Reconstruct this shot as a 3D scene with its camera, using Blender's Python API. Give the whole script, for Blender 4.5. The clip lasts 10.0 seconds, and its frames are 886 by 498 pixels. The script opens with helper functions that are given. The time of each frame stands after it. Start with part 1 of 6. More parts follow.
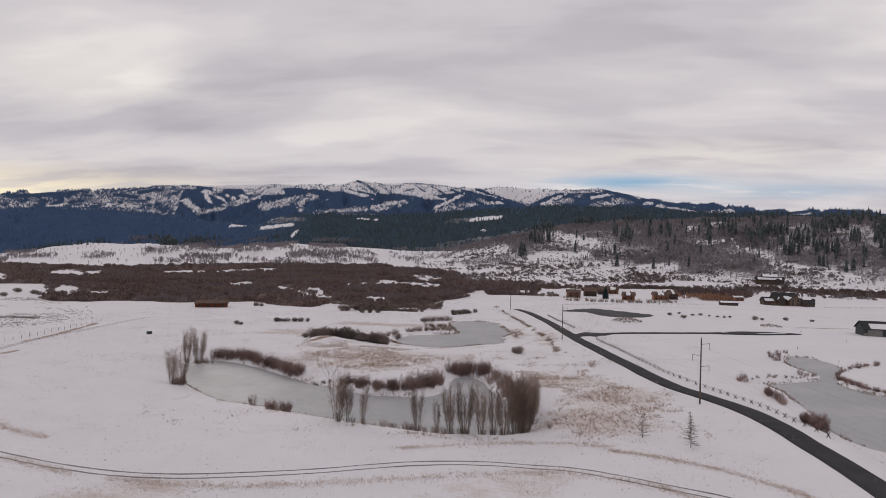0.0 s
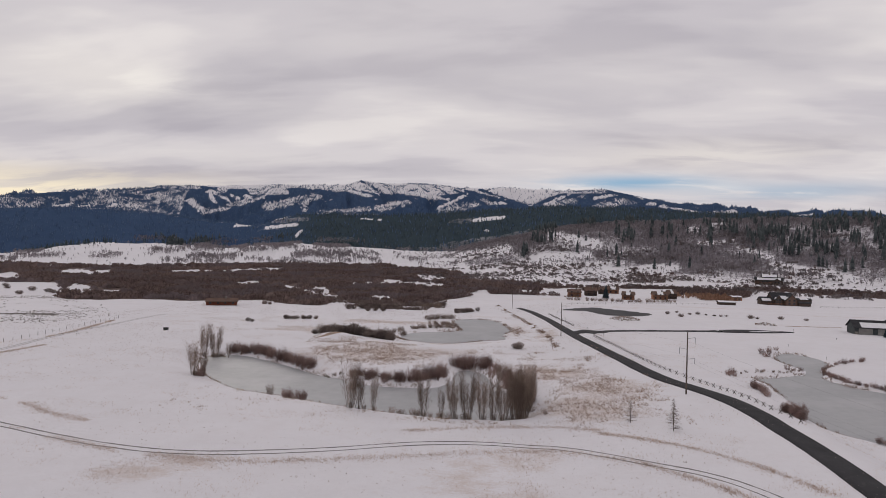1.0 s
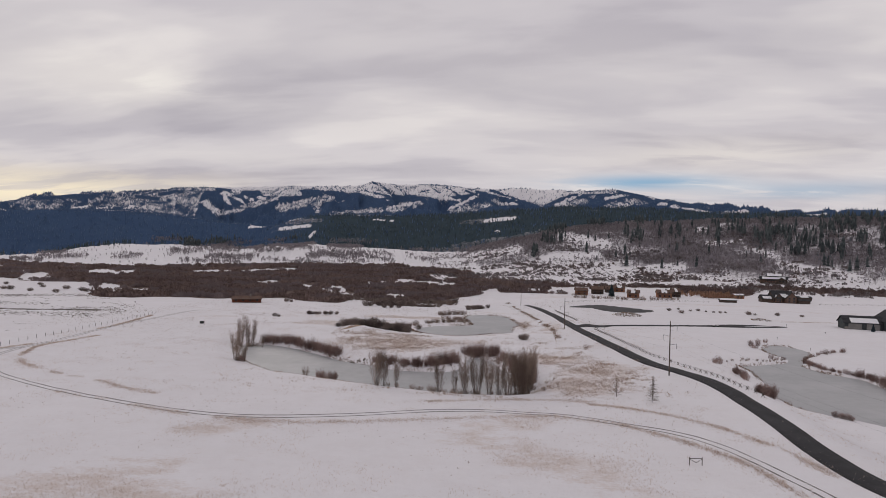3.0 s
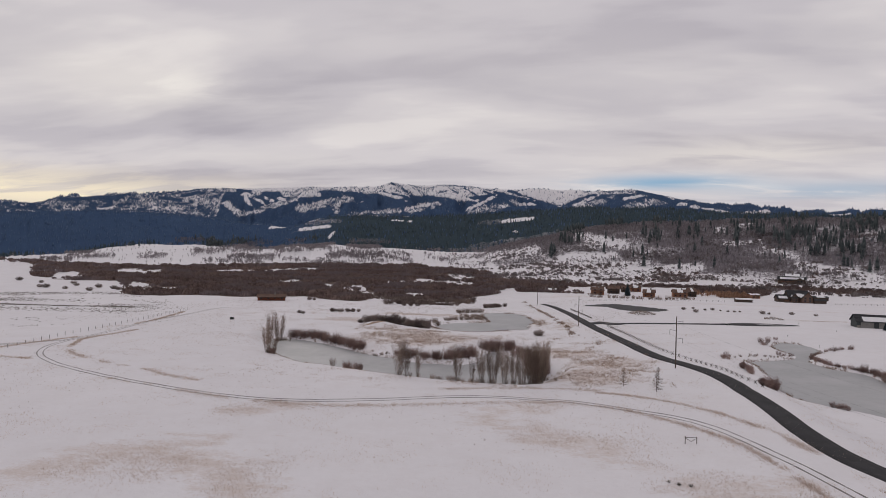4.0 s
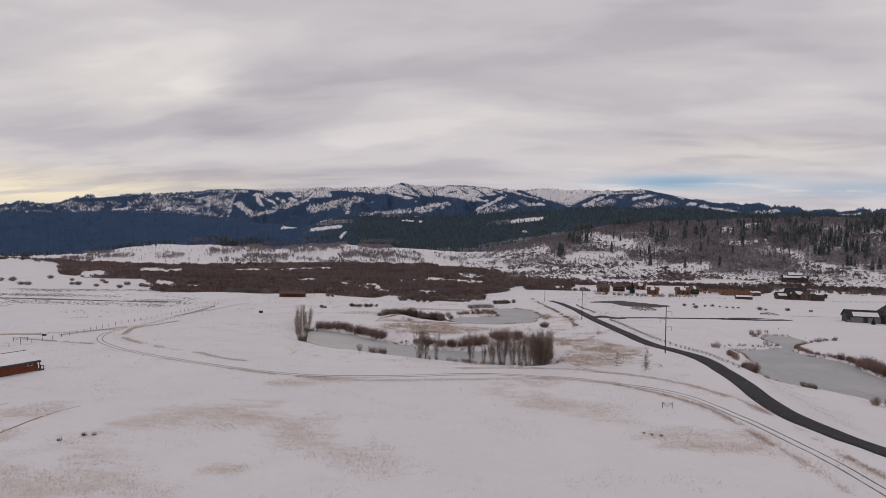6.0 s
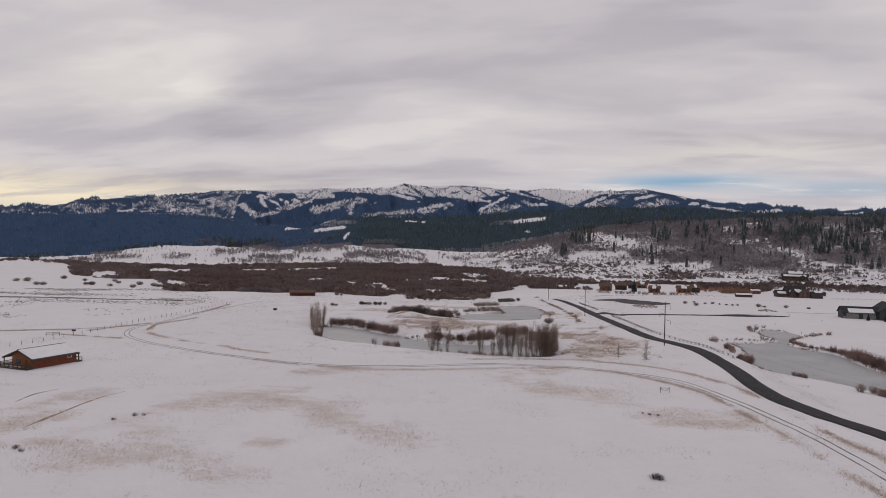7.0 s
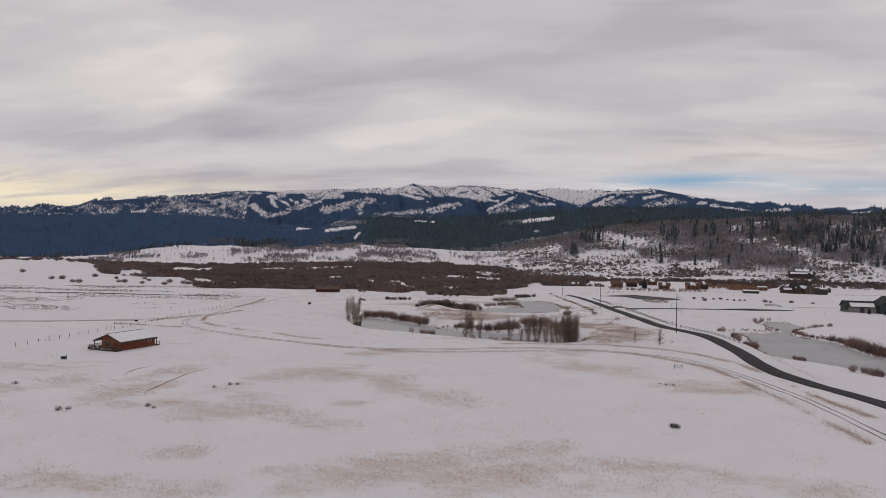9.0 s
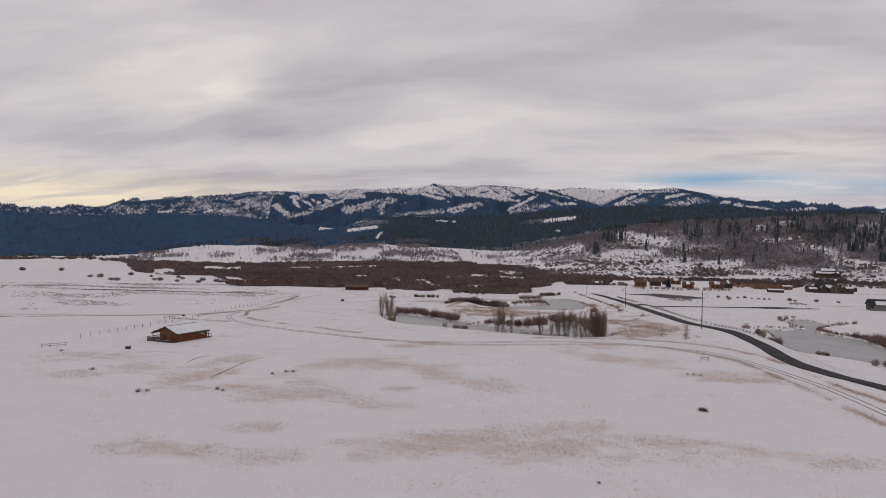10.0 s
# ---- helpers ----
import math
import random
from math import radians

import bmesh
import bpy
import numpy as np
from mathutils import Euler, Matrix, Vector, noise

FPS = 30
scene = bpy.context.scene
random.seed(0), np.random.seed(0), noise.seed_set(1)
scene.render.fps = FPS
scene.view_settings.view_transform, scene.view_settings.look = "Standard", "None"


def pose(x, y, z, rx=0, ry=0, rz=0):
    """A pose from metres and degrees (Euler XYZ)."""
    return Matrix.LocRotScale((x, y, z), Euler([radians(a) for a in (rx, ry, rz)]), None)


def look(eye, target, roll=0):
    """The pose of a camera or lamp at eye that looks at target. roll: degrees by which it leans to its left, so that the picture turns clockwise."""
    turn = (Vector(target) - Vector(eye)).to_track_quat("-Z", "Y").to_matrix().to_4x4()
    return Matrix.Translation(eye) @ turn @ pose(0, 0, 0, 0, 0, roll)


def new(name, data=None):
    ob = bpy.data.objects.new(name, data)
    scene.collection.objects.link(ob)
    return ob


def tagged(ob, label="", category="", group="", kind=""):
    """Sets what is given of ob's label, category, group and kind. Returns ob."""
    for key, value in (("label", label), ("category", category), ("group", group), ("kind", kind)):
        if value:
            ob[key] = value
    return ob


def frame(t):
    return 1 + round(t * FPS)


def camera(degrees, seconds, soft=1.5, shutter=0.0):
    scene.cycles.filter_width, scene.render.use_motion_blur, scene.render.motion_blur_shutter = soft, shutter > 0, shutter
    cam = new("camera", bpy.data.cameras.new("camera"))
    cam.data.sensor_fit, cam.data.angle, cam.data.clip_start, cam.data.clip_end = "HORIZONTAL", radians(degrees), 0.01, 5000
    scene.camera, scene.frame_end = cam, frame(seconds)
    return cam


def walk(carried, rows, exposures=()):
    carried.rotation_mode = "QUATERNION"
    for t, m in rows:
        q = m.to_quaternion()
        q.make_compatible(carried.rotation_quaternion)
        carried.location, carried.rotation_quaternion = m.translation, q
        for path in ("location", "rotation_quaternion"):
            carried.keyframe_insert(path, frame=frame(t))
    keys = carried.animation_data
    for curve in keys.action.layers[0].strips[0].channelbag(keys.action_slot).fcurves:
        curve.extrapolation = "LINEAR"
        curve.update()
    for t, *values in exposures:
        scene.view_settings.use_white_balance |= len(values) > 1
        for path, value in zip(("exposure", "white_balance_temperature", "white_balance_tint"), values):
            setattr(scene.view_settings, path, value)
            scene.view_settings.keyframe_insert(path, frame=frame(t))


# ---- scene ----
cam = camera(70.8, 10.0, soft=0.5)

PATH = [
    (0, (-3.629, -6.493, 37.752), (-3.88, -4.509, 37.747), 1.4),
    (0.5, (-3.123, -12.042, 37.787), (-3.378, -10.058, 37.783), 1.4),
    (1, (-2.509, -17.599, 37.832), (-2.77, -15.617, 37.827), 1.5),
    (1.5, (-1.876, -23.184, 37.855), (-2.142, -21.202, 37.852), 1.4),
    (2, (-1.263, -28.858, 37.854), (-1.532, -26.876, 37.85), 1.4),
    (2.5, (-0.588, -34.704, 37.782), (-0.863, -32.722, 37.778), 1.4),
    (4, (1.87, -52.486, 37.237), (1.516, -50.518, 37.233), 1.4),
    (4.5, (2.848, -58.472, 37.142), (2.481, -56.506, 37.139), 1.4),
    (5, (3.789, -64.462, 37.052), (3.413, -62.498, 37.049), 1.3),
    (5.5, (4.333, -70.464, 36.883), (3.952, -68.501, 36.878), 1.4),
    (7, (3.789, -88.62, 35.759), (3.398, -86.659, 35.756), 1.2),
    (7.5, (2.95, -94.806, 35.439), (2.554, -92.845, 35.436), 1.2),
    (8, (1.723, -100.987, 35.08), (1.324, -99.028, 35.078), 1.2),
    (8.5, (0.267, -107.153, 34.712), (-0.136, -105.194, 34.708), 1.2),
    (9, (-1.198, -113.224, 34.362), (-1.611, -111.267, 34.358), 1.1),
    (9.5, (-2.615, -119.303, 34.001), (-3.044, -117.349, 33.998), 1.1),
    (10, (-4.008, -125.325, 33.75), (-4.483, -123.382, 33.744), 1.1),
]
walk(cam, [(t, look(eye, target, roll)) for t, eye, target, roll in PATH], [(0, -0.08), (4, -0.14), (10, -0.22)])

# ---------------------------------------------------------------- light
SUN_AZ, SUN_EL = -38.0, 22.0
world = bpy.data.worlds.new("overcast_sky")
scene.world = world
world.use_nodes = True
wt = world.node_tree
wt.nodes.clear()


def wmath(op, a, b=None, clamp=False):
    n = wt.nodes.new("ShaderNodeMath")
    n.operation, n.use_clamp = op, clamp
    for i, v in enumerate((a, b)):
        if v is None:
            continue
        if isinstance(v, (int, float)):
            n.inputs[i].default_value = v
        else:
            wt.links.new(v, n.inputs[i])
    return n.outputs[0]


def wmix(fac, a, b):
    n = wt.nodes.new("ShaderNodeMix")
    n.data_type = "RGBA"
    for sock, v in ((n.inputs[0], fac), (n.inputs[6], a), (n.inputs[7], b)):
        if isinstance(v, (int, float)):
            sock.default_value = v
        elif isinstance(v, tuple):
            sock.default_value = (*v, 1)
        else:
            wt.links.new(v, sock)
    return n.outputs[2]


def direction(az, el):
    a, e = radians(az), radians(el)
    return Vector((math.sin(a) * math.cos(e), math.cos(a) * math.cos(e), math.sin(e)))


def wramp(fac, *stops):
    n = wt.nodes.new("ShaderNodeValToRGB")
    n.color_ramp.interpolation = "EASE"
    el = n.color_ramp.elements
    while len(el) < len(stops):
        el.new(0.5)
    for e, (p, v) in zip(el, stops):
        e.position, e.color = p, (v, v, v, 1) if isinstance(v, float) else (*v, 1)
    wt.links.new(fac, n.inputs[0])
    return n.outputs[0]


def lobe(az, el, wide, high):
    """A soft spot of the sky round a direction, wide and high in degrees."""
    a = radians(az)
    side, fwd = (math.cos(a), -math.sin(a)), (math.sin(a), math.cos(a))
    u = wmath("ADD", wmath("MULTIPLY", sx, side[0]), wmath("MULTIPLY", sy, side[1]))
    f = wmath("ADD", wmath("MULTIPLY", sx, fwd[0]), wmath("MULTIPLY", sy, fwd[1]))
    v = wmath("SUBTRACT", sz, math.sin(radians(el)))
    u2 = wmath("POWER", wmath("DIVIDE", u, math.sin(radians(wide))), 2)
    v2 = wmath("POWER", wmath("DIVIDE", v, math.sin(radians(high))), 2)
    g = wmath("EXPONENT", wmath("MULTIPLY", wmath("ADD", u2, v2), -1.0))
    return wmath("MULTIPLY", g, wmath("GREATER_THAN", f, 0.0))


tc = wt.nodes.new("ShaderNodeTexCoord")
sep = wt.nodes.new("ShaderNodeSeparateXYZ")
wt.links.new(tc.outputs["Generated"], sep.inputs[0])
sx, sy, sz = sep.outputs
up = wmath("ADD", wmath("MAXIMUM", sz, 0.0), 0.16)
comb = wt.nodes.new("ShaderNodeCombineXYZ")
wt.links.new(wmath("DIVIDE", sx, up), comb.inputs[0])
wt.links.new(wmath("DIVIDE", sy, up), comb.inputs[1])


def wnoise(scale, detail, rough, shift, stretch=(1, 1, 1), distort=0.0):
    m = wt.nodes.new("ShaderNodeMapping")
    m.inputs["Location"].default_value = shift
    m.inputs["Scale"].default_value = stretch
    m.inputs["Rotation"].default_value = (0, 0, 0.35)
    wt.links.new(comb.outputs[0], m.inputs[0])
    n = wt.nodes.new("ShaderNodeTexNoise")
    n.inputs["Scale"].default_value, n.inputs["Detail"].default_value = scale, detail
    n.inputs["Roughness"].default_value, n.inputs["Distortion"].default_value = rough, distort
    wt.links.new(m.outputs[0], n.inputs[0])
    return n.outputs[0]


broad = wnoise(0.62, 3, 0.5, (7.4, 2.2, 0), (0.75, 1.25, 1), 0.3)
fine = wnoise(1.25, 4, 0.5, (4.9, 6.4, 0), (0.7, 1.45, 1), 0.2)
wisp = wnoise(2.6, 5, 0.55, (1.3, 8.8, 0), (0.6, 1.5, 1), 0.5)
cloud = wmath("ADD", wmath("ADD", wmath("MULTIPLY", broad, 0.42), wmath("MULTIPLY", fine, 0.42)), wmath("MULTIPLY", wisp, 0.16))
cloud_col = wramp(cloud, (0.39, (0.500, 0.468, 0.515)), (0.465, (0.610, 0.573, 0.610)), (0.53, (0.710, 0.667, 0.686)), (0.61, (0.84, 0.79, 0.78)))
for az, el, wide, high, share in ((-45.0, 15.0, 9, 4.0, 0.5), (-30.4, 10.8, 9, 1.9, 0.55), (-24.8, 15.3, 7, 2.4, 0.6), (-5.3, 14.7, 8, 2.2, 0.6), (20.9, 16.1, 9, 3.0, 0.7), (-18.7, 10.4, 8, 1.6, 0.35), (-43.4, 9.6, 10, 2.2, 0.5), (6.1, 12.5, 7, 1.8, 0.4), (-12.4, 7.1, 16, 0.9, 0.4)):
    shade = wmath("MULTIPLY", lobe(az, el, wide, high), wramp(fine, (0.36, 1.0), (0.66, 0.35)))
    cloud_col = wmix(wmath("MULTIPLY", shade, 0.8 * share), cloud_col, (0.455, 0.43, 0.475))
for az, el, wide, high, share in ((-12.7, 17.5, 13, 4.0, 0.55), (6.0, 16.3, 9, 3.2, 0.5), (-1.2, 10.5, 11, 1.5, 0.5), (-22.7, 11.9, 6, 1.4, 0.4), (-25.6, 7.3, 9, 1.0, 0.55)):
    pale = wmath("MULTIPLY", lobe(az, el, wide, high), wramp(fine, (0.36, 0.4), (0.60, 1.0)))
    cloud_col = wmix(wmath("MULTIPLY", pale, share), cloud_col, (0.75, 0.705, 0.70))
band = wmath("MULTIPLY", lobe(15.2, 8.2, 11, 1.5), wramp(wisp, (0.36, 0.5), (0.58, 1.0)))
cloud_col = wmix(wmath("MULTIPLY", band, 0.9), cloud_col, (0.80, 0.745, 0.715))
glow = wmath("MULTIPLY", lobe(-44.0, 3.6, 20, 1.7), wramp(wisp, (0.38, 0.45), (0.56, 1.0)))
cloud_col = wmix(wmath("MULTIPLY", glow, 1.0), cloud_col, (1.02, 0.89, 0.67))
bar = wmath("MULTIPLY", lobe(-41.0, 4.5, 7, 0.35), wramp(wisp, (0.40, 1.0), (0.62, 0.4)))
cloud_col = wmix(wmath("MULTIPLY", bar, 0.55), cloud_col, (0.62, 0.57, 0.55))
bright = wmath("MULTIPLY", lobe(-37.1, 12.8, 8, 2.2), wramp(fine, (0.36, 0.35), (0.58, 1.0)))
cloud_col = wmix(wmath("MULTIPLY", bright, 0.38), cloud_col, (0.92, 0.86, 0.80))
core = wmath("MULTIPLY", lobe(-34.1, 13.0, 6, 1.1), wramp(wisp, (0.40, 0.25), (0.60, 1.0)))
cloud_col = wmix(wmath("MULTIPLY", core, 0.5), cloud_col, (1.02, 0.97, 0.90))
sky = wt.nodes.new("ShaderNodeTexSky")
sky.sky_type = "NISHITA"
sky.sun_disc = False
sky.sun_elevation, sky.sun_rotation = radians(SUN_EL), radians(SUN_AZ)
sky_dim = wt.nodes.new("ShaderNodeVectorMath")
sky_dim.operation = "SCALE"
sky_dim.inputs[3].default_value = 0.10
wt.links.new(sky.outputs[0], sky_dim.inputs[0])
gap = wmath("ADD", lobe(9.1, 6.1, 6.5, 0.62), wmath("MULTIPLY", lobe(21.9, 5.2, 7, 0.7), 0.55), True)
gap = wmath("MULTIPLY", gap, wramp(wisp, (0.48, 1.0), (0.66, 0.2)))
sky_col = wmix(wmath("MULTIPLY", gap, 1.0), cloud_col, wmix(0.7, sky_dim.outputs[0], (0.20, 0.39, 0.64)))
bg = wt.nodes.new("ShaderNodeBackground")
bg.inputs[1].default_value = 1.0
wt.links.new(sky_col, bg.inputs[0])
wout = wt.nodes.new("ShaderNodeOutputWorld")
wt.links.new(bg.outputs[0], wout.inputs[0])

sun = new("sun", bpy.data.lights.new("sun", "SUN"))
sun.data.energy, sun.data.angle, sun.data.color = 0.5, radians(30), (1.0, 0.93, 0.84)
sun.matrix_world = look(direction(SUN_AZ, SUN_EL) * 100, (0, 0, 0))


# ---------------------------------------------------------------- materials
def material(name, low, high, scale=1.0, rough=0.9, fine=8.0, third=None, third_at=(0.55, 0.7), bump=0.2, object_vary=0.0, island=False, metal=0.0, spec=0.08):
    """A surface of two colours mixed at two sizes of noise, with relief; third is a colour in patches."""
    m = bpy.data.materials.new(name)
    m.use_nodes = True
    nt = m.node_tree
    b = nt.nodes["Principled BSDF"]
    b.inputs["Roughness"].default_value = rough
    b.inputs["Metallic"].default_value = metal
    b.inputs["Specular IOR Level"].default_value = spec
    t = nt.nodes.new("ShaderNodeTexCoord")
    geo = nt.nodes.new("ShaderNodeNewGeometry")

    def tex(s, d):
        n = nt.nodes.new("ShaderNodeTexNoise")
        n.inputs["Scale"].default_value, n.inputs["Detail"].default_value = s, d
        nt.links.new(geo.outputs["Position"], n.inputs[0])
        return n.outputs[0]

    a, f = tex(scale, 4), tex(scale * fine, 4)
    mx = nt.nodes.new("ShaderNodeMath")
    mx.operation = "MULTIPLY_ADD"
    nt.links.new(a, mx.inputs[0])
    mx.inputs[1].default_value = 0.6
    half = nt.nodes.new("ShaderNodeMath")
    half.operation = "MULTIPLY"
    half.inputs[1].default_value = 0.4
    nt.links.new(f, half.inputs[0])
    nt.links.new(half.outputs[0], mx.inputs[2])
    fac = mx.outputs[0]
    if object_vary or island:
        add = nt.nodes.new("ShaderNodeMath")
        add.operation = "MULTIPLY_ADD"
        if island:
            nt.links.new(geo.outputs["Random Per Island"], add.inputs[0])
        else:
            oi = nt.nodes.new("ShaderNodeObjectInfo")
            nt.links.new(oi.outputs["Random"], add.inputs[0])
        add.inputs[1].default_value = object_vary or 0.4
        sub = nt.nodes.new("ShaderNodeMath")
        sub.operation = "SUBTRACT"
        nt.links.new(fac, sub.inputs[0])
        sub.inputs[1].default_value = (object_vary or 0.4) / 2
        nt.links.new(sub.outputs[0], add.inputs[2])
        fac = add.outputs[0]
    r = nt.nodes.new("ShaderNodeValToRGB")
    r.color_ramp.elements[0].position, r.color_ramp.elements[1].position = 0.33, 0.67
    r.color_ramp.elements[0].color, r.color_ramp.elements[1].color = (*low, 1), (*high, 1)
    nt.links.new(fac, r.inputs[0])
    col = r.outputs[0]
    if third:
        r2 = nt.nodes.new("ShaderNodeValToRGB")
        r2.color_ramp.elements[0].position, r2.color_ramp.elements[1].position = third_at
        nt.links.new(tex(scale * 2.3, 6), r2.inputs[0])
        mix = nt.nodes.new("ShaderNodeMix")
        mix.data_type = "RGBA"
        nt.links.new(r2.outputs[0], mix.inputs[0])
        nt.links.new(col, mix.inputs[6])
        mix.inputs[7].default_value = (*third, 1)
        col = mix.outputs[2]
    nt.links.new(col, b.inputs["Base Color"])
    if bump:
        bp = nt.nodes.new("ShaderNodeBump")
        bp.inputs["Strength"].default_value, bp.inputs["Distance"].default_value = bump, 0.05
        nt.links.new(f, bp.inputs["Height"])
        nt.links.new(bp.outputs[0], b.inputs["Normal"])
    return m


def ground_material():
    """Snow, thin where dry grass shows through, with scrub and conifer forest where the attributes say so; the far
    forest's colour has distance haze painted in.
    """
    m = bpy.data.materials.new("snow_ground")
    m.use_nodes = True
    nt = m.node_tree
    b = nt.nodes["Principled BSDF"]
    b.inputs["Roughness"].default_value, b.inputs["Specular IOR Level"].default_value = 0.9, 0.0
    geo = nt.nodes.new("ShaderNodeNewGeometry")

    def tex(s, d=5, rough=0.6, stretch=None):
        n = nt.nodes.new("ShaderNodeTexNoise")
        n.inputs["Scale"].default_value, n.inputs["Detail"].default_value, n.inputs["Roughness"].default_value = s, d, rough
        if stretch:
            mp = nt.nodes.new("ShaderNodeMapping")
            mp.inputs["Scale"].default_value = stretch
            nt.links.new(geo.outputs["Position"], mp.inputs[0])
            nt.links.new(mp.outputs[0], n.inputs[0])
        else:
            nt.links.new(geo.outputs["Position"], n.inputs[0])
        return n.outputs[0]

    def att(name):
        n = nt.nodes.new("ShaderNodeAttribute")
        n.attribute_name = name
        return n.outputs["Fac"]

    def op(kind, a, c, clamp=False):
        n = nt.nodes.new("ShaderNodeMath")
        n.operation, n.use_clamp = kind, clamp
        for i, v in enumerate((a, c)):
            if isinstance(v, (int, float)):
                n.inputs[i].default_value = v
            else:
                nt.links.new(v, n.inputs[i])
        return n.outputs[0]

    def mix(fac, a, c):
        n = nt.nodes.new("ShaderNodeMix")
        n.data_type = "RGBA"
        nt.links.new(fac, n.inputs[0])
        for i, v in ((6, a), (7, c)):
            if isinstance(v, tuple):
                n.inputs[i].default_value = (*v, 1)
            else:
                nt.links.new(v, n.inputs[i])
        return n.outputs[2]

    def cover(name, noise_out, soft, gain=1.0):
        """1 where the noise lies under the attribute's share."""
        return op("MULTIPLY", op("SUBTRACT", op("ADD", op("MULTIPLY", att(name), gain), -0.0), noise_out), soft, True)

    snow = mix(tex(0.02, 4), (0.70, 0.69, 0.715), (0.80, 0.785, 0.805))
    snow = mix(op("MULTIPLY", tex(0.9, 6), 0.30), snow, (0.65, 0.64, 0.67))
    snow = mix(op("MULTIPLY", op("SUBTRACT", tex(0.10, 6, 0.75), 0.42), 1.5, True), snow, (0.655, 0.628, 0.635))
    grass_col = mix(tex(1.7, 3), (0.43, 0.335, 0.275), (0.63, 0.525, 0.455))
    grass_n = op("ADD", op("MULTIPLY", tex(0.22, 6, 0.72, (0.7, 1.3, 1)), 0.6), op("MULTIPLY", tex(1.6, 5, 0.75), 0.4))
    col = mix(op("MULTIPLY", cover("grass", op("ADD", op("MULTIPLY", op("SUBTRACT", grass_n, 0.5), 2.9), 0.50), 2.0, 1.14), 0.54), snow, grass_col)
    brush_col = mix(tex(0.012, 6, 0.65), (0.085, 0.070, 0.068), (0.225, 0.168, 0.148))
    brush_n = op("ADD", op("MULTIPLY", tex(0.02, 4, 0.6), 0.45), op("MULTIPLY", tex(0.12, 6, 0.7), 0.55))
    col = mix(cover("brush", brush_n, 9.0), col, brush_col)
    aspen_col = mix(tex(0.05, 5), (0.108, 0.098, 0.110), (0.232, 0.211, 0.228))
    aspen_n = op("ADD", op("MULTIPLY", tex(0.016, 4, 0.6), 0.4), op("MULTIPLY", tex(0.16, 6, 0.8), 0.6))
    aspen_n = op("ADD", op("MULTIPLY", op("SUBTRACT", aspen_n, 0.5), 1.9), 0.5)
    col = mix(cover("aspen", aspen_n, 3.4, 1.05), col, aspen_col)
    # far conifers, with the blue haze of distance put into the colour
    haze_forest_col = mix(tex(0.012, 6, 0.7), (0.037, 0.065, 0.130), (0.066, 0.104, 0.174))
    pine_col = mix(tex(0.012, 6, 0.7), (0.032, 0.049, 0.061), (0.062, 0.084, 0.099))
    haze_forest_col = mix(att("pine"), haze_forest_col, pine_col)
    forest_n = op("ADD", op("MULTIPLY", tex(0.0045, 5, 0.6), 0.25), op("MULTIPLY", tex(0.05, 6, 0.85, (1, 1, 0.4)), 0.75))
    forest_n = op("ADD", op("MULTIPLY", op("SUBTRACT", forest_n, 0.5), 2.7), 0.5)
    closed = op("MULTIPLY", op("SUBTRACT", op("ADD", att("forest"), op("MULTIPLY", op("SUBTRACT", forest_n, 0.5), 0.30)), 0.60), 4.0, True)
    col = mix(closed, col, haze_forest_col)
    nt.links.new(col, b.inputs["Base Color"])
    bp = nt.nodes.new("ShaderNodeBump")
    bp.inputs["Strength"].default_value, bp.inputs["Distance"].default_value = 0.6, 0.5
    nt.links.new(op("ADD", tex(0.5, 5), op("MULTIPLY", tex(4.0, 3), 0.2)), bp.inputs["Height"])
    nt.links.new(bp.outputs[0], b.inputs["Normal"])
    return m


M_GROUND = ground_material()
M_SNOW = material("roof_snow", (0.72, 0.72, 0.74), (0.82, 0.82, 0.83), 0.4, 0.85, bump=0.3)
M_ICE = material("pond_ice", (0.30, 0.305, 0.315), (0.38, 0.385, 0.392), 0.03, 0.5, 14, third=(0.43, 0.43, 0.44), third_at=(0.50, 0.82), bump=0.03, spec=0.45)
M_WATER = material("open_water", (0.040, 0.040, 0.042), (0.085, 0.085, 0.088), 0.08, 0.5, 10, bump=0.0, spec=0.02)
M_ASPHALT = material("asphalt", (0.036, 0.036, 0.039), (0.056, 0.055, 0.058), 0.25, 0.8, 20, third=(0.075, 0.073, 0.074), third_at=(0.60, 0.8), bump=0.15)
M_RUT = material("wheel_rut", (0.13, 0.122, 0.12), (0.33, 0.31, 0.305), 0.45, 0.9, 9, third=(0.58, 0.57, 0.58), third_at=(0.58, 0.72))
M_DRY = material("dry_grass", (0.44, 0.352, 0.296), (0.69, 0.585, 0.515), 0.6, 0.9, 6, bump=0, island=True)
M_TUSSOCK = material("grass_tussock", (0.27, 0.192, 0.142), (0.54, 0.425, 0.335), 0.4, 0.9, 6, bump=0, island=True)
M_SOIL = material("bare_soil", (0.24, 0.17, 0.125), (0.42, 0.32, 0.25), 0.3, 0.95, 8, third=(0.7, 0.7, 0.71), third_at=(0.58, 0.66))
M_BARK = material("grey_bark", (0.065, 0.054, 0.048), (0.14, 0.118, 0.104), 0.5, 0.9, 7, bump=0.2)
M_TWIG = material("bare_twigs", (0.158, 0.118, 0.098), (0.345, 0.268, 0.224), 0.35, 0.9, 5, bump=0, object_vary=0.35)
M_WILLOW = material("red_willow_twigs", (0.150, 0.101, 0.092), (0.335, 0.236, 0.212), 0.35, 0.9, 5, bump=0, object_vary=0.45)
M_DARKBUSH = material("dark_twigs", (0.132, 0.106, 0.097), (0.295, 0.238, 0.214), 0.35, 0.9, 5, bump=0, object_vary=0.35)
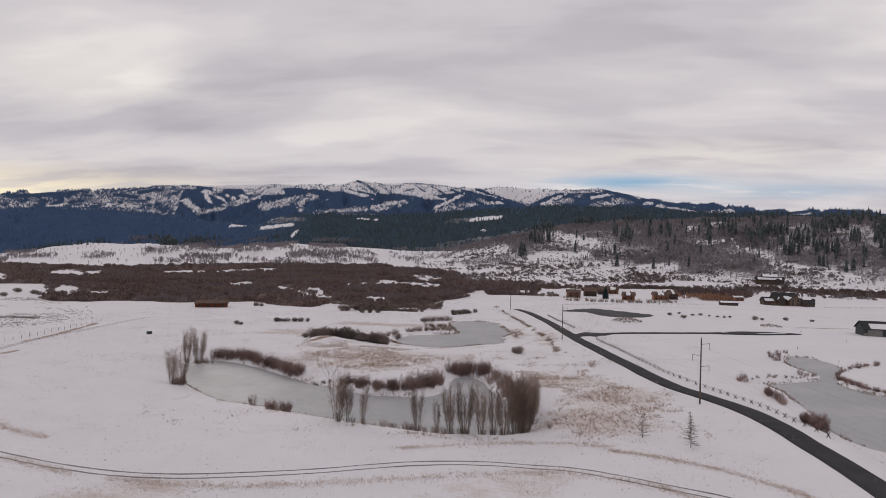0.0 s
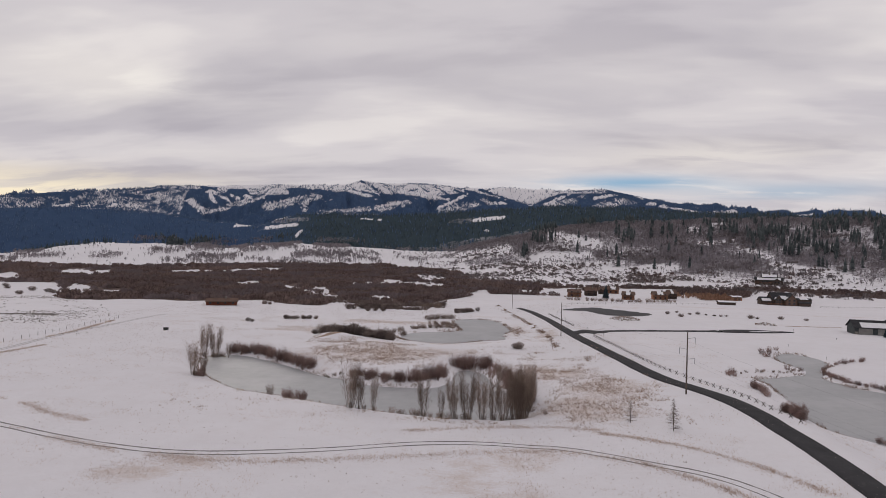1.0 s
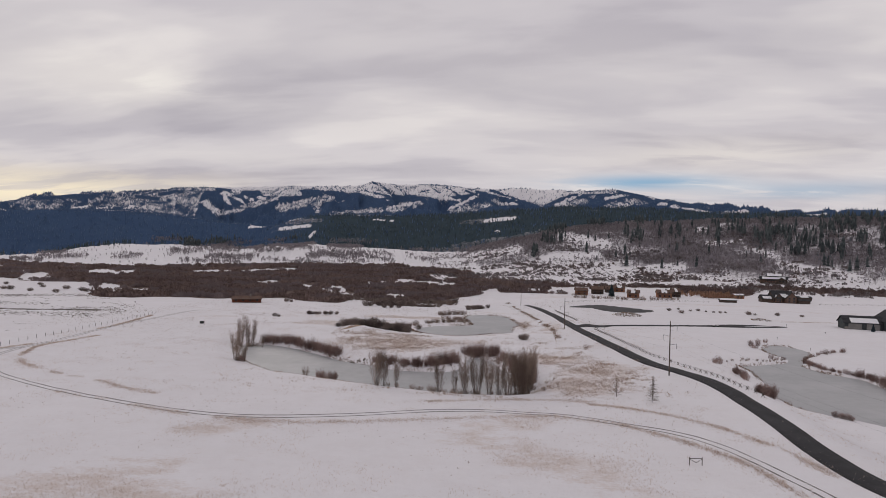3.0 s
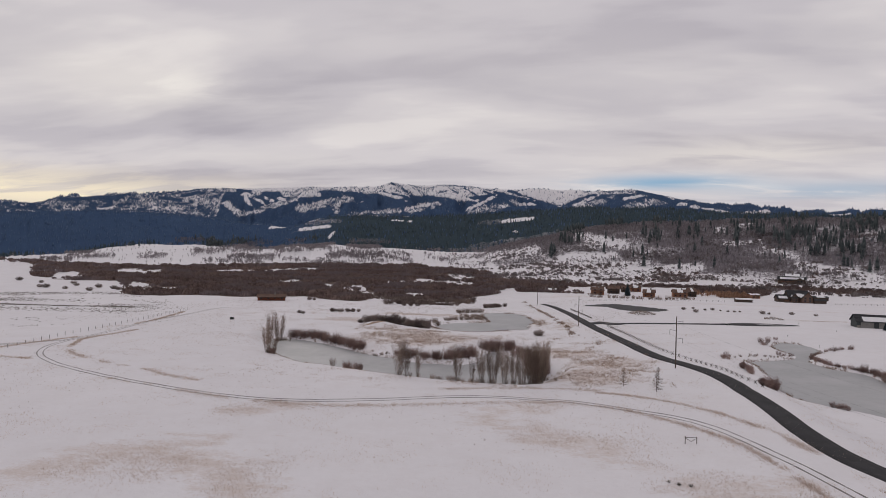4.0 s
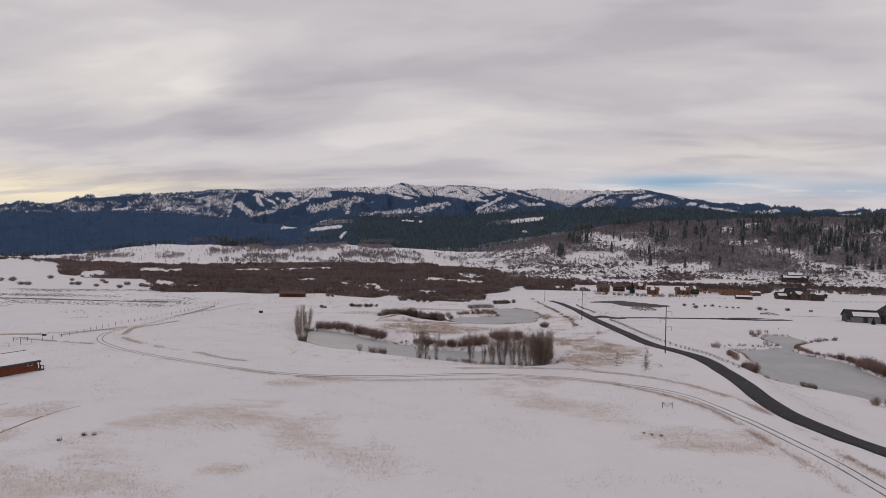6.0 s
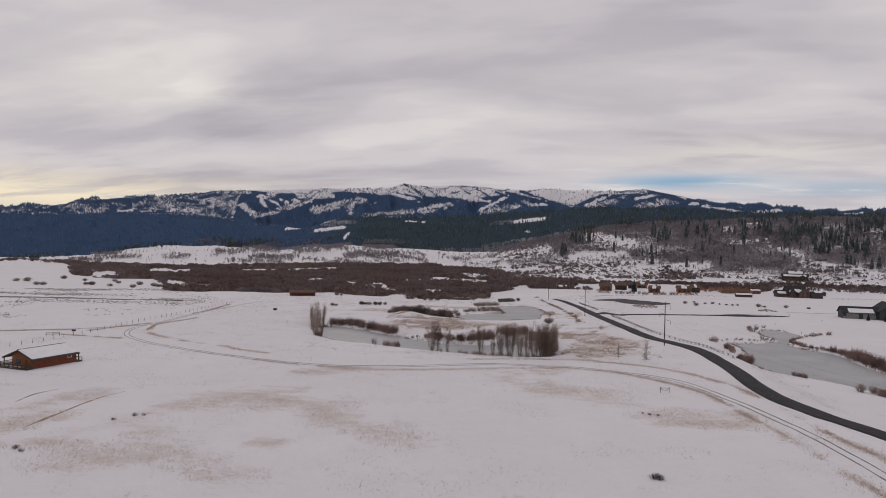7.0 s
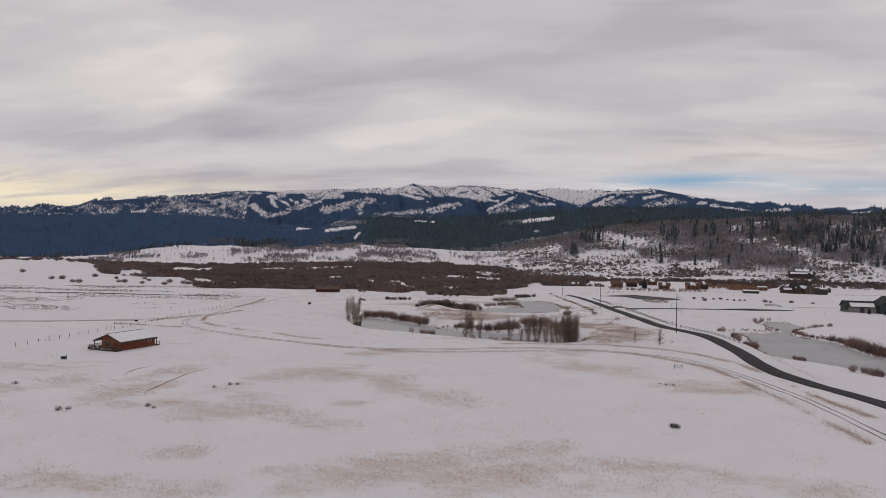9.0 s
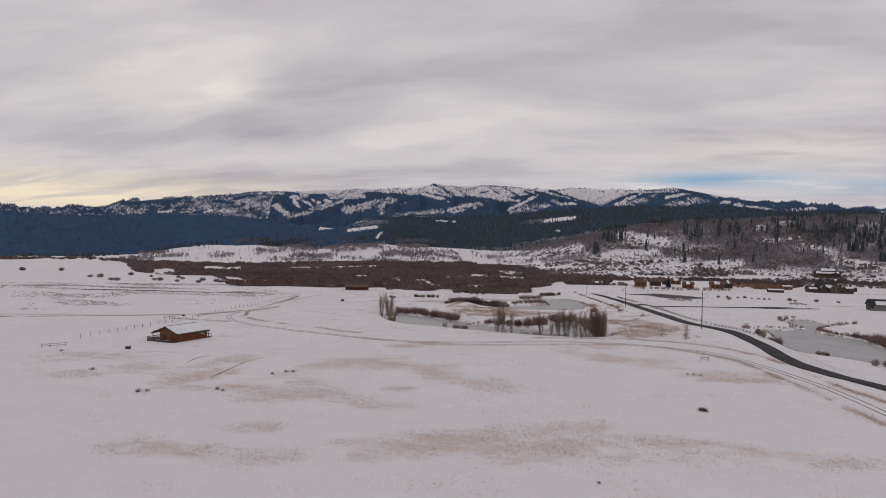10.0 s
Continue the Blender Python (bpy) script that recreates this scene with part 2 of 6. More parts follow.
M_MARSH = material("marsh_willow", (0.122, 0.092, 0.088), (0.265, 0.195, 0.174), 0.010, 0.95, 9, third=(0.205, 0.168, 0.172), third_at=(0.46, 0.62), bump=0, island=True)
M_ASPEN = material("aspen_twigs", (0.138, 0.125, 0.134), (0.320, 0.288, 0.302), 0.03, 0.95, 9, bump=0, island=True)
M_SCRUB = material("grey_scrub", (0.112, 0.098, 0.098), (0.250, 0.215, 0.212), 0.03, 0.95, 9, bump=0, island=True)
M_BELT = material("brown_willow_belt", (0.098, 0.074, 0.071), (0.225, 0.165, 0.150), 0.012, 0.95, 9, third=(0.16, 0.128, 0.130), third_at=(0.48, 0.62), bump=0, island=True)
M_RUST = material("rust_willow", (0.21, 0.122, 0.085), (0.37, 0.228, 0.160), 0.1, 0.95, 6, bump=0, island=True)
M_HILLNEEDLE = material("hillside_needles", (0.044, 0.054, 0.057), (0.088, 0.102, 0.104), 0.02, 0.9, 9, bump=0, island=True)
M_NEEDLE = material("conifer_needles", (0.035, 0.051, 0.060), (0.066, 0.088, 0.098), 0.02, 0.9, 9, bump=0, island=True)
# needles of the distant trees, their blue is aerial haze painted into the colour
M_HAZENEEDLE = material("far_conifers", (0.050, 0.084, 0.158), (0.088, 0.134, 0.216), 0.008, 0.95, 9, bump=0, island=True)
M_LARCH = material("larch_twigs", (0.075, 0.055, 0.040), (0.16, 0.12, 0.085), 0.8, 0.9, 6, bump=0)
M_REED = material("reeds", (0.16, 0.105, 0.075), (0.34, 0.25, 0.185), 0.4, 0.9, 6, bump=0, island=True)
M_SAGE = material("sagebrush", (0.045, 0.042, 0.038), (0.13, 0.12, 0.10), 1.2, 0.9, 5, bump=0)
M_STUBBLE = material("grey_stubble", (0.15, 0.135, 0.12), (0.34, 0.31, 0.285), 0.4, 0.9, 6, bump=0, island=True)
M_POLE = material("weathered_pole", (0.070, 0.056, 0.047), (0.145, 0.118, 0.100), 1.0, 0.85, 6)
M_RAIL = material("weathered_rail", (0.062, 0.053, 0.048), (0.145, 0.125, 0.112), 1.0, 0.85, 6, object_vary=0.3)
M_STEEL = material("dull_steel", (0.16, 0.165, 0.175), (0.30, 0.30, 0.31), 1.0, 0.5, 6, metal=0.8)
M_CEDAR = material("red_cedar_siding", (0.125, 0.042, 0.027), (0.21, 0.076, 0.046), 0.7, 0.7, 6, bump=0.15)
M_CEDAR_PALE = material("cedar_gable", (0.14, 0.060, 0.034), (0.24, 0.112, 0.062), 0.7, 0.7, 6, bump=0.15)
M_LOG = material("brown_log", (0.20, 0.095, 0.060), (0.36, 0.182, 0.116), 0.4, 0.75, 6, bump=0.2, object_vary=0.35)
M_DARKWOOD = material("dark_stained_wood", (0.055, 0.042, 0.036), (0.11, 0.085, 0.072), 0.5, 0.75, 6)
M_BROWNROOF = material("brown_shingle", (0.095, 0.064, 0.052), (0.17, 0.115, 0.094), 0.3, 0.85, 9)
M_GREENWALL = material("grey_green_siding", (0.040, 0.047, 0.050), (0.068, 0.076, 0.078), 0.4, 0.7, 7)
M_GARAGE = material("garage_door", (0.17, 0.165, 0.158), (0.25, 0.243, 0.232), 0.5, 0.6, 6)
M_ROOFDARK = material("charcoal_shingle", (0.030, 0.031, 0.034), (0.058, 0.058, 0.062), 0.4, 0.85, 9)
M_STONE = material("stone_veneer", (0.13, 0.12, 0.11), (0.27, 0.25, 0.225), 1.4, 0.85, 5)
M_WHITE = material("white_paint", (0.66, 0.66, 0.66), (0.80, 0.80, 0.79), 0.8, 0.6, 6)
M_BOX = material("dark_metal_box", (0.030, 0.034, 0.032), (0.065, 0.07, 0.066), 1.5, 0.55, 6)
M_WINDOW = material("window_glass", (0.030, 0.035, 0.042), (0.055, 0.060, 0.068), 0.3, 0.08, 4, bump=0, spec=0.6)
M_ROCK = material("snowy_rock", (0.16, 0.14, 0.125), (0.33, 0.30, 0.275), 0.6, 0.9, 6, third=(0.72, 0.72, 0.73), third_at=(0.50, 0.58))


# ---------------------------------------------------------------- the lie of the land
def ss(a, b, v):
    t = np.clip((np.asarray(v, float) - a) / (b - a), 0, 1)
    return t * t * (3 - 2 * t)


def hash2(i, j, k):
    h = (i * 374761393 + j * 668265263 + k * 974634777) & 0xFFFFFFFF
    h = ((h ^ (h >> 13)) * 1274126177) & 0xFFFFFFFF
    return ((h ^ (h >> 16)) & 0xFFFF) / 65535.0


def vnoise(x, y, k=0):
    x, y = np.asarray(x, float), np.asarray(y, float)
    i, j = np.floor(x).astype(np.int64), np.floor(y).astype(np.int64)
    u, v = x - i, y - j
    u, v = u * u * (3 - 2 * u), v * v * (3 - 2 * v)
    return (hash2(i, j, k) * (1 - u) + hash2(i + 1, j, k) * u) * (1 - v) + (hash2(i, j + 1, k) * (1 - u) + hash2(i + 1, j + 1, k) * u) * v


def fbm(x, y, octaves=4, k=0):
    s, a, w = 0.0, 0.5, 0.0
    for o in range(octaves):
        s = s + a * vnoise(x * 2.03 ** o + 17.3 * o, y * 2.03 ** o - 9.1 * o, k + o)
        w, a = w + a, a * 0.52
    return s / w


def smooth_line(points, step=1.5, closed=False):
    """Catmull-Rom through the points, sampled about every step metres."""
    p = [np.array(q, float) for q in points]
    n = len(p)
    out = []
    for i in range(n if closed else n - 1):
        p0, p1, p2, p3 = (p[(i + d) % n] if closed else p[min(max(i + d, 0), n - 1)] for d in (-1, 0, 1, 2))
        m = max(2, int(np.linalg.norm(p2 - p1) / step))
        for t in np.arange(m) / m:
            out.append(0.5 * (2 * p1 + (p2 - p0) * t + (2 * p0 - 5 * p1 + 4 * p2 - p3) * t ** 2 + (3 * p1 - p0 - 3 * p2 + p3) * t ** 3))
    if not closed:
        out.append(p[-1])
    return np.array(out)


def signed_distance(poly, x, y):
    """Metres from the outline, negative inside."""
    d = np.full(x.shape, 1e9)
    inside = np.zeros(x.shape, bool)
    n = len(poly)
    for i in range(n):
        (x1, y1), (x2, y2) = poly[i], poly[(i + 1) % n]
        ex, ey = x2 - x1, y2 - y1
        t = np.clip(((x - x1) * ex + (y - y1) * ey) / (ex * ex + ey * ey + 1e-9), 0, 1)
        d = np.minimum(d, np.hypot(x - x1 - t * ex, y - y1 - t * ey))
        cross = ((y1 > y) != (y2 > y)) & (x < (x2 - x1) * (y - y1) / (y2 - y1 + 1e-12) + x1)
        inside ^= cross
    return np.where(inside, -d, d)


# ponds: outline, level, width of the bank
POND_BEND = [(-115, 193), (-105, 197.5), (-94.6, 193), (-86, 187), (-78, 181.5), (-70, 174.6), (-63, 170), (-57, 168), (-47, 162), (-39, 161), (-31, 161.5),
             (-26.7, 164.5), (-24.4, 171.5), (-24.2, 184), (-22, 190), (-17.6, 190), (-13.6, 184), (-11, 173), (-5.3, 158), (-2.3, 144), (-3.6, 132),
             (-9, 128), (-18, 127), (-33, 130), (-46, 134), (-61, 139), (-80, 146), (-95, 158), (-106, 173)]
POND_UPPER = [(-58.1, 258.1), (-56.5, 271.4), (-52.0, 279.0), (-43.9, 283.3), (-35.6, 287.7), (-32.8, 293.5), (-36.7, 306.7), (-40.8, 324.1), (-39.4, 336.9), (-31.3, 341.0), (-23.3, 340.8), (-16.2, 333.1),
              (-9.9, 307.3), (-8.0, 295.4), (-11.9, 280.3), (-9.5, 265.7), (-18.0, 256.5), (-26.1, 248.9), (-34.7, 242.0), (-42.7, 243.7), (-51.1, 247.2), (-56.8, 253.8)]
POND_EAST = [(76, 206.7), (83.5, 210.4), (95, 217.5), (101, 227), (99.6, 238), (99, 248), (101.5, 258), (108.9, 268), (115, 266), (118, 258), (118, 250), (114.4, 239), (107, 228), (101.7, 214), (102, 205),
             (103.6, 200.4), (107.3, 196.4), (111, 192), (111.5, 181), (111, 166), (111.5, 151), (115, 138), (122, 124), (120, 108), (108, 100), (98, 110), (91, 121), (86, 129), (81, 134), (74, 140),
             (71.3, 147), (71.7, 159), (75, 180), (77, 198)]
POND_FAR = [(24, 420), (31, 434), (48, 449), (59, 441), (72, 430), (82, 419), (82, 411), (70, 397), (56, 396), (47, 402), (41, 418)]
PONDS = [(smooth_line(POND_BEND, 4, True), -3.25, 11.0), (smooth_line(POND_UPPER, 5, True), -3.3, 26.0),
         (smooth_line(POND_EAST, 5, True), -4.2, 12.0), (smooth_line(POND_FAR, 5, True), -3.3, 7.0)]
# mounds: x, y, reach across, reach along, height
MOUNDS = [(-78, 226, 9, 8, 2.6), (-60, 205, 22, 12, 1.2), (57, 362, 9, 7, 2.4), (12, 134, 14, 9, 1.0), (136, 364, 6, 5, 1.6), (-205, 385, 40, 30, 1.0),
          (-20, 100, 60, 14, 0.8)]
CX, CY, EYE_Z = 4.0, -64.0, 37.0
AZ = (-80, -46, -41, -36, -30, -26, -24, -20, -12, -7, -2, 3, 8, 14, 20, 25, 80)
TOE_R = (1250, 1250, 1250, 1230, 1200, 1150, 1130, 1100, 1050, 950, 880, 860, 840, 830, 830, 830, 830)
CREST1_R = (1900, 1900, 1900, 1900, 1850, 1800, 1800, 1800, 1700, 1500, 1450, 1450, 1450, 1450, 1450, 1450, 1450)
CREST1_E = (-1.6, -1.6, -1.25, -0.35, -0.3, -0.6, -0.3, 0.0, -0.35, -0.4, 0.8, 1.9, 2.4, 2.6, 2.8, 2.75, 2.4)
CREST2_E = (1.7, 1.85, 2.1, 2.35, 1.9, 1.5, 1.5, 2.6, 2.8, 3.1, 3.55, 3.9, 3.72, 3.45, 3.2, 2.95, 2.6)
RIDGE_AZ = (-80, -46.3, -44.2, -41.2, -38.8, -34.6, -32.4, -29.2, -24.4, -20.4, -16.3, -15.1, -12.7, -10.1, -7.5, -5, -2.4, 0.1, 2.6, 5, 6.9, 8.8, 10.6,
            13.3, 15.8, 18.3, 20.2, 22.1, 24.5, 80)
RIDGE_E = (1.6, 2.1, 2.5, 3.2, 3.5, 3.9, 4.3, 4.7, 5.0, 5.2, 5.4, 5.8, 5.6, 5.73, 5.57, 5.4, 5.48, 5.45, 5.26, 5.35, 5.44, 5.04, 4.6, 4.14, 3.84, 3.5, 3.26, 3.38, 3.3, 2.4)


ROAD_Y = (30, 37, 66, 80, 127, 147.5, 163, 200, 253, 315, 362, 432)
ROAD_X = (60, 61.5, 51.5, 50.3, 49, 44.2, 37.5, 29.6, 20.5, 14.5, 9.5, -6)


def base_height(x, y):
    t = np.where(x > 0, 0.05 * np.minimum(x, 55), 0.006 * np.maximum(x, -195))
    z = 0.5 + t - 4.7 * ss(221, 416, y)
    w = ss(4, 24, x - np.interp(y, ROAD_Y, ROAD_X))
    return z * (1 - w) - 2.8 * w


def polar(x, y):
    return np.degrees(np.arctan2(x - CX, y - CY)), np.hypot(x - CX, y - CY)


def far_height(x, y, z0):
    az, r = polar(x, y)
    front = ss(-140, -95, az) * (1 - ss(95, 140, az))
    at = lambda v: np.interp(az, AZ, v)
    toe, c1 = at(TOE_R), at(CREST1_R)
    z1 = EYE_Z + c1 * np.tan(np.radians(at(CREST1_E)))
    c2 = np.full(r.shape, 2700.0)
    z2 = EYE_Z + c2 * np.tan(np.radians(at(CREST2_E)))
    z3 = EYE_Z + 4250 * np.tan(np.radians(np.interp(az, RIDGE_AZ, RIDGE_E)))
    knots = [(0 * r + 500, z0), (toe, z0 + 3), (c1, z1), (c1 + 260, z1 - 12), (c2, z2), (c2 + 350, z2 - 14), (0 * r + 4250, z3), (0 * r + 4700, z3 - 90)]
    z = np.where(r < 500, z0, z3 - 90)
    for (ra, za), (rb, zb) in zip(knots, knots[1:]):
        t = np.clip((r - ra) / (rb - ra), 0, 1)
        s = t * t * (3 - 2 * t) * 0.6 + t * 0.4
        z = np.where((r >= ra) & (r < rb), za + (zb - za) * s, z)
    rough = ss(900, 1600, r)
    bent = az + (r - 3500) / 420 * np.sin(az * 0.35) + 2.2 * (fbm(az * 0.3, r / 500, 2, 13) - 0.5)
    spur = (1 - np.abs(2 * fbm(bent * 0.5 + 40, r / 700, 4, 11) - 1)) - 0.6
    crest = 1 - 0.97 * np.exp(-((r - 4250) / 420) ** 2) - 0.8 * np.exp(-((r - c2) / 120) ** 2) - 0.8 * np.exp(-((r - c1) / 90) ** 2)
    z = z + rough * crest * spur * (18 + 130 * ss(2500, 3600, r)) + ss(600, 1100, r) * (fbm(x / 90, y / 90, 3, 5) - 0.5) * (6 + 8 * ss(1500, 2600, r) - 6 * ss(3900, 4200, r))
    return z0 + (z - z0) * front


def height(x, y):
    x, y = np.asarray(x, float), np.asarray(y, float)
    z = base_height(x, y) + 0.5 * (fbm(x / 28, y / 28, 3, 2) - 0.5) + 0.14 * (fbm(x / 5, y / 5, 2, 3) - 0.5)
    for mx, my, rx, ry, h in MOUNDS:
        z = z + h * np.exp(-((x - mx) / rx) ** 2 - ((y - my) / ry) ** 2)
    for outline, level, bank in PONDS:
        lo, hi = outline.min(0) - bank, outline.max(0) + bank
        near = (x > lo[0]) & (x < hi[0]) & (y > lo[1]) & (y < hi[1])
        if near.any():
            px, py = x[near] if x.shape else x.reshape(1), y[near] if y.shape else y.reshape(1)
            d = signed_distance(outline, px, py) + 1.2 * (fbm(px / 6, py / 6, 2, 8) - 0.5)
            w = ss(-0.2, bank, d) * 0.75 + 0.25 * ss(-0.2, 1.6, d)
            carved = (level - 0.45 + 0.55 * ss(-1.5, 0.4, d)) * (1 - w) + (z[near] if z.shape else z.reshape(1)) * w
            if z.shape:
                z[near] = carved
            else:
                z = carved[0]
    return far_height(x, y, z)


def hz(x, y):
    return float(height(np.array([x]), np.array([y]))[0])


# dry grass showing through the snow: x, y, reach across, reach along, share; then strokes with both ends, reach, share
PATCHES = [(60, 452, 60, 7, 0.62), (130, 474, 60, 9, 0.6), (205, 440, 60, 5, 0.6), (20, 505, 45, 14, 0.62), (170, 372, 30, 4, 0.66), (12, 130, 13, 11, 0.84), (20, 152, 12, 16, 0.77),
           (6, 172, 14, 10, 0.74), (-52, 196, 26, 17, 0.77), (-92, 252, 22, 10, 0.74), (-70, 300, 30, 12, 0.67), (-25, 360, 18, 8, 0.64), (-6, 300, 6, 26, 0.72), (8, 262, 5, 30, 0.61)]
PATCHES_FIELD = [(-79, 35, -68, 48, 4.0, 0.72), (-68, 48, -53, 42, 4.0, 0.72), (-53, 42, -40, 31, 4.0, 0.72), (-40, 31, -30, 25, 4.0, 0.62), (-30, 25, -20, 22, 3.0, 0.52), (-88, 6, -80, 6, 2.5, 0.72), (-73, -1, -66, 5, 4.0, 0.72),
        (-62, 6, -45, -2, 5.0, 0.52), (-51, 15, -47, 14, 2.0, 0.62), (-86, 12, -82, 16, 3.0, 0.52), (-83, 19, -70, 17, 3.0, 0.52), (-129, 7, -121, 20, 5.0, 0.52), (-152, 27, -134, 34, 5.0, 0.52)]
PATCHES_CABIN = [(-103, 5, -101, 14, 4.0, 0.72), (-104, 13, -98, 21, 4.0, 0.72), (-110, 26, -104, 38, 4.0, 0.62), (-98, 3, -92, 2, 2.0, 0.62), (-80, -39, -79, -36, 2.0, 0.62), (-74, -38, -65, -37, 3.0, 0.72), (-63, -39, -50, -35, 3.0, 0.52),
        (-66, -23, -62, -22, 2.0, 0.62), (-46, -27, -42, -26, 2.0, 0.62), (-39, -31, -31, -27, 3.0, 0.72), (-35, -25, -21, -19, 4.0, 0.82), (-32, -20, -22, -13, 3.0, 0.62), (-21, -16, -11, -9, 3.0, 0.62)]
PATCHES_NEAR = [(-19, -24, -8, -18, 4.0, 0.82), (-11, -9, -3, -4, 2.5, 0.62), (-8, -16, 7, -11, 3.0, 0.62), (7, -11, 20, -13, 3.0, 0.62), (-2, -22, 10, -21, 3.0, 0.52), (10, -18, 22, -19, 3.0, 0.52), (22, -15, 35, -19, 3.0, 0.62),
        (27, 44, 37, 43, 3.0, 0.72), (-12, 80, -2, 76, 4.0, 0.62), (-2, 76, 11, 64, 4.0, 0.62), (10, 62, 17, 56, 3.0, 0.52), (-78, 33, -75, 43, 5.0, 0.72), (-75, 43, -67, 53, 5.0, 0.52)]
PATCHES_TRACK = [(-68, 44, -49, 41, 5.0, 0.62), (-44, 32, -29, 27, 4.0, 0.52), (-51, 14, -47, 15, 1.5, 0.72), (-67, 75, -56, 82, 3.0, 0.72), (-82, 19, -71, 16, 4.0, 0.52), (-14, 84, -0, 93, 4.0, 0.62), (0, 72, 12, 65, 4.0, 0.72),
        (24, 46, 38, 50, 4.0, 0.72), (-66, 51, -61, 55, 4.0, 0.62)]
STROKES = PATCHES_FIELD + PATCHES_CABIN + PATCHES_NEAR + PATCHES_TRACK


# The wooded slopes, by azimuth and elevation in degrees from the field: both ends of a streak and its half width.
SNOW_STREAKS = [(-35.3, 2.56, -34.8, 2.68, 0.25), (-34.0, 2.67, -33.6, 2.73, 0.25), (-29.5, 3.36, -28.4, 2.67, 0.25), (-27.5, 4.14, -26.3, 3.54, 0.13), (-26.1, 4.00, -25.5, 3.73, 0.15), (-25.0, 4.05, -24.5, 3.92, 0.13),
                (-28.1, 4.21, -27.3, 3.30, 0.15), (-16.3, 4.89, -13.7, 4.30, 0.16), (-15.5, 5.07, -13.5, 4.71, 0.10), (-8.4, 3.34, -5.4, 4.89, 0.17), (-3.5, 4.10, -2.0, 4.17, 0.15), (-9.5, 4.61, -7.2, 4.40, 0.16),
                (1.6, 4.06, 3.7, 5.03, 0.17), (5.9, 4.68, 7.7, 5.02, 0.17), (12.2, 3.90, 14.4, 3.47, 0.13), (15.2, 3.33, 17.2, 3.55, 0.21)]
SNOW_SCRAPS = [(10.3, 4.24, 10.9, 4.19, 0.12), (11.4, 4.04, 11.8, 3.95, 0.12), (19.9, 3.22, 20.2, 3.26, 0.08), (20.5, 3.09, 22.7, 3.33, 0.09), (21.9, 2.73, 22.7, 2.82, 0.09), (23.6, 3.03, 24.4, 2.93, 0.12),
               (-13.1, 3.59, -11.5, 3.94, 0.10), (-40.9, 2.19, -40.5, 2.21, 0.10), (-39.1, 2.37, -37.9, 2.62, 0.10), (-37.4, 2.51, -36.4, 2.51, 0.08), (-4.3, 5.22, 1.5, 4.97, 0.20), (-2.0, 4.63, 0.5, 4.35, 0.20)]
OPEN_WOOD = [(-26.9, 2.87, -23.6, 4.06, 0.25), (-23.1, 3.17, -19.0, 4.18, 0.35), (-20.0, 2.97, -19.9, 4.00, 0.20), (-13.5, 3.37, -10.3, 4.18, 0.30), (-7.6, 3.25, -3.8, 4.30, 0.35), (2.0, 3.96, 4.8, 4.68, 0.30),
             (6.3, 3.99, 9.6, 4.67, 0.35), (-28.4, 2.47, -26.9, 2.82, 0.20), (-1.8, 4.64, 0.2, 4.15, 0.20), (-18.5, 2.81, -14.4, 3.35, 0.25), (-6.1, 2.92, -3.0, 3.19, 0.15)]
WOODED_SPURS = [(-15.0, 5.74, -13.2, 4.87, 0.12), (-13.0, 5.4, -11.2, 4.44, 0.1), (-11.3, 4.58, -8.3, 3.3, 0.22), (-9.8, 5.51, -9.0, 5.03, 0.09), (-8.4, 5.5, -6.9, 4.67, 0.07), (-6.6, 5.27, -5.6, 4.89, 0.1),
                (-5.6, 5.23, -0.2, 3.86, 0.12), (-21.3, 4.77, -17.8, 4.74, 0.16), (-14.8, 4.19, -11.6, 4.67, 0.12), (7.1, 5.4, 10.1, 4.32, 0.2), 
                (-10.8, 4.99, -10.0, 5.21, 0.08), (-4.3, 5.32, -0.2, 3.98, 0.13), (-5.3, 4.84, -3.2, 3.61, 0.12), (3.3, 4.98, 5.8, 4.26, 0.13), (-32.8, 3.87, -31.7, 4.2, 0.16), (-28.5, 4.56, -27.4, 4.51, 0.12), (-27.0, 3.57, -27.4, 4.32, 0.06), (-34.5, 3.6, -33.1, 3.48, 0.14), (-41.6, 3.02, -37.5, 3.53, 0.12)]
SNOWLINE_AZ = (-46.4, -41.4, -35.8, -32.0, -30.2, -29.7, -29.4, -28.1, -27.7, -26.6, -26.4, -24.9, -24.6, -22.6, -21.4, -21.2, -19.9, -19.6, -16.5, -15.5, -13.1, -10.8, -8.7, -6.7, -4.8, -2.0, 0.7, 1.8, 3.0, 6.5, 7.2, 9.8)
SNOWLINE_E = (1.86, 1.99, 2.11, 1.93, 1.86, 3.89, 4.34, 4.41, 3.98, 4.23, 4.54, 4.61, 4.17, 4.25, 4.35, 4.92, 4.97, 4.62, 4.83, 5.12, 4.78, 4.68, 4.63, 4.92, 5.21, 4.38, 4.15, 4.77, 5.12, 5.17, 5.37, 5.80)
HILL_SNOW = [(-23.0, 1.32, -20.6, 1.67, 0.13), (-20.5, 0.69, -20.1, 1.12, 0.1), (-14.9, 2.42, -13.2, 2.34, 0.06), (-4.8, 2.52, -2.2, 2.85, 0.13), (-25.7, 1.38, -24.4, 1.52, 0.1), (-3.8, 1.66, -3.4, 1.59, 0.07)]
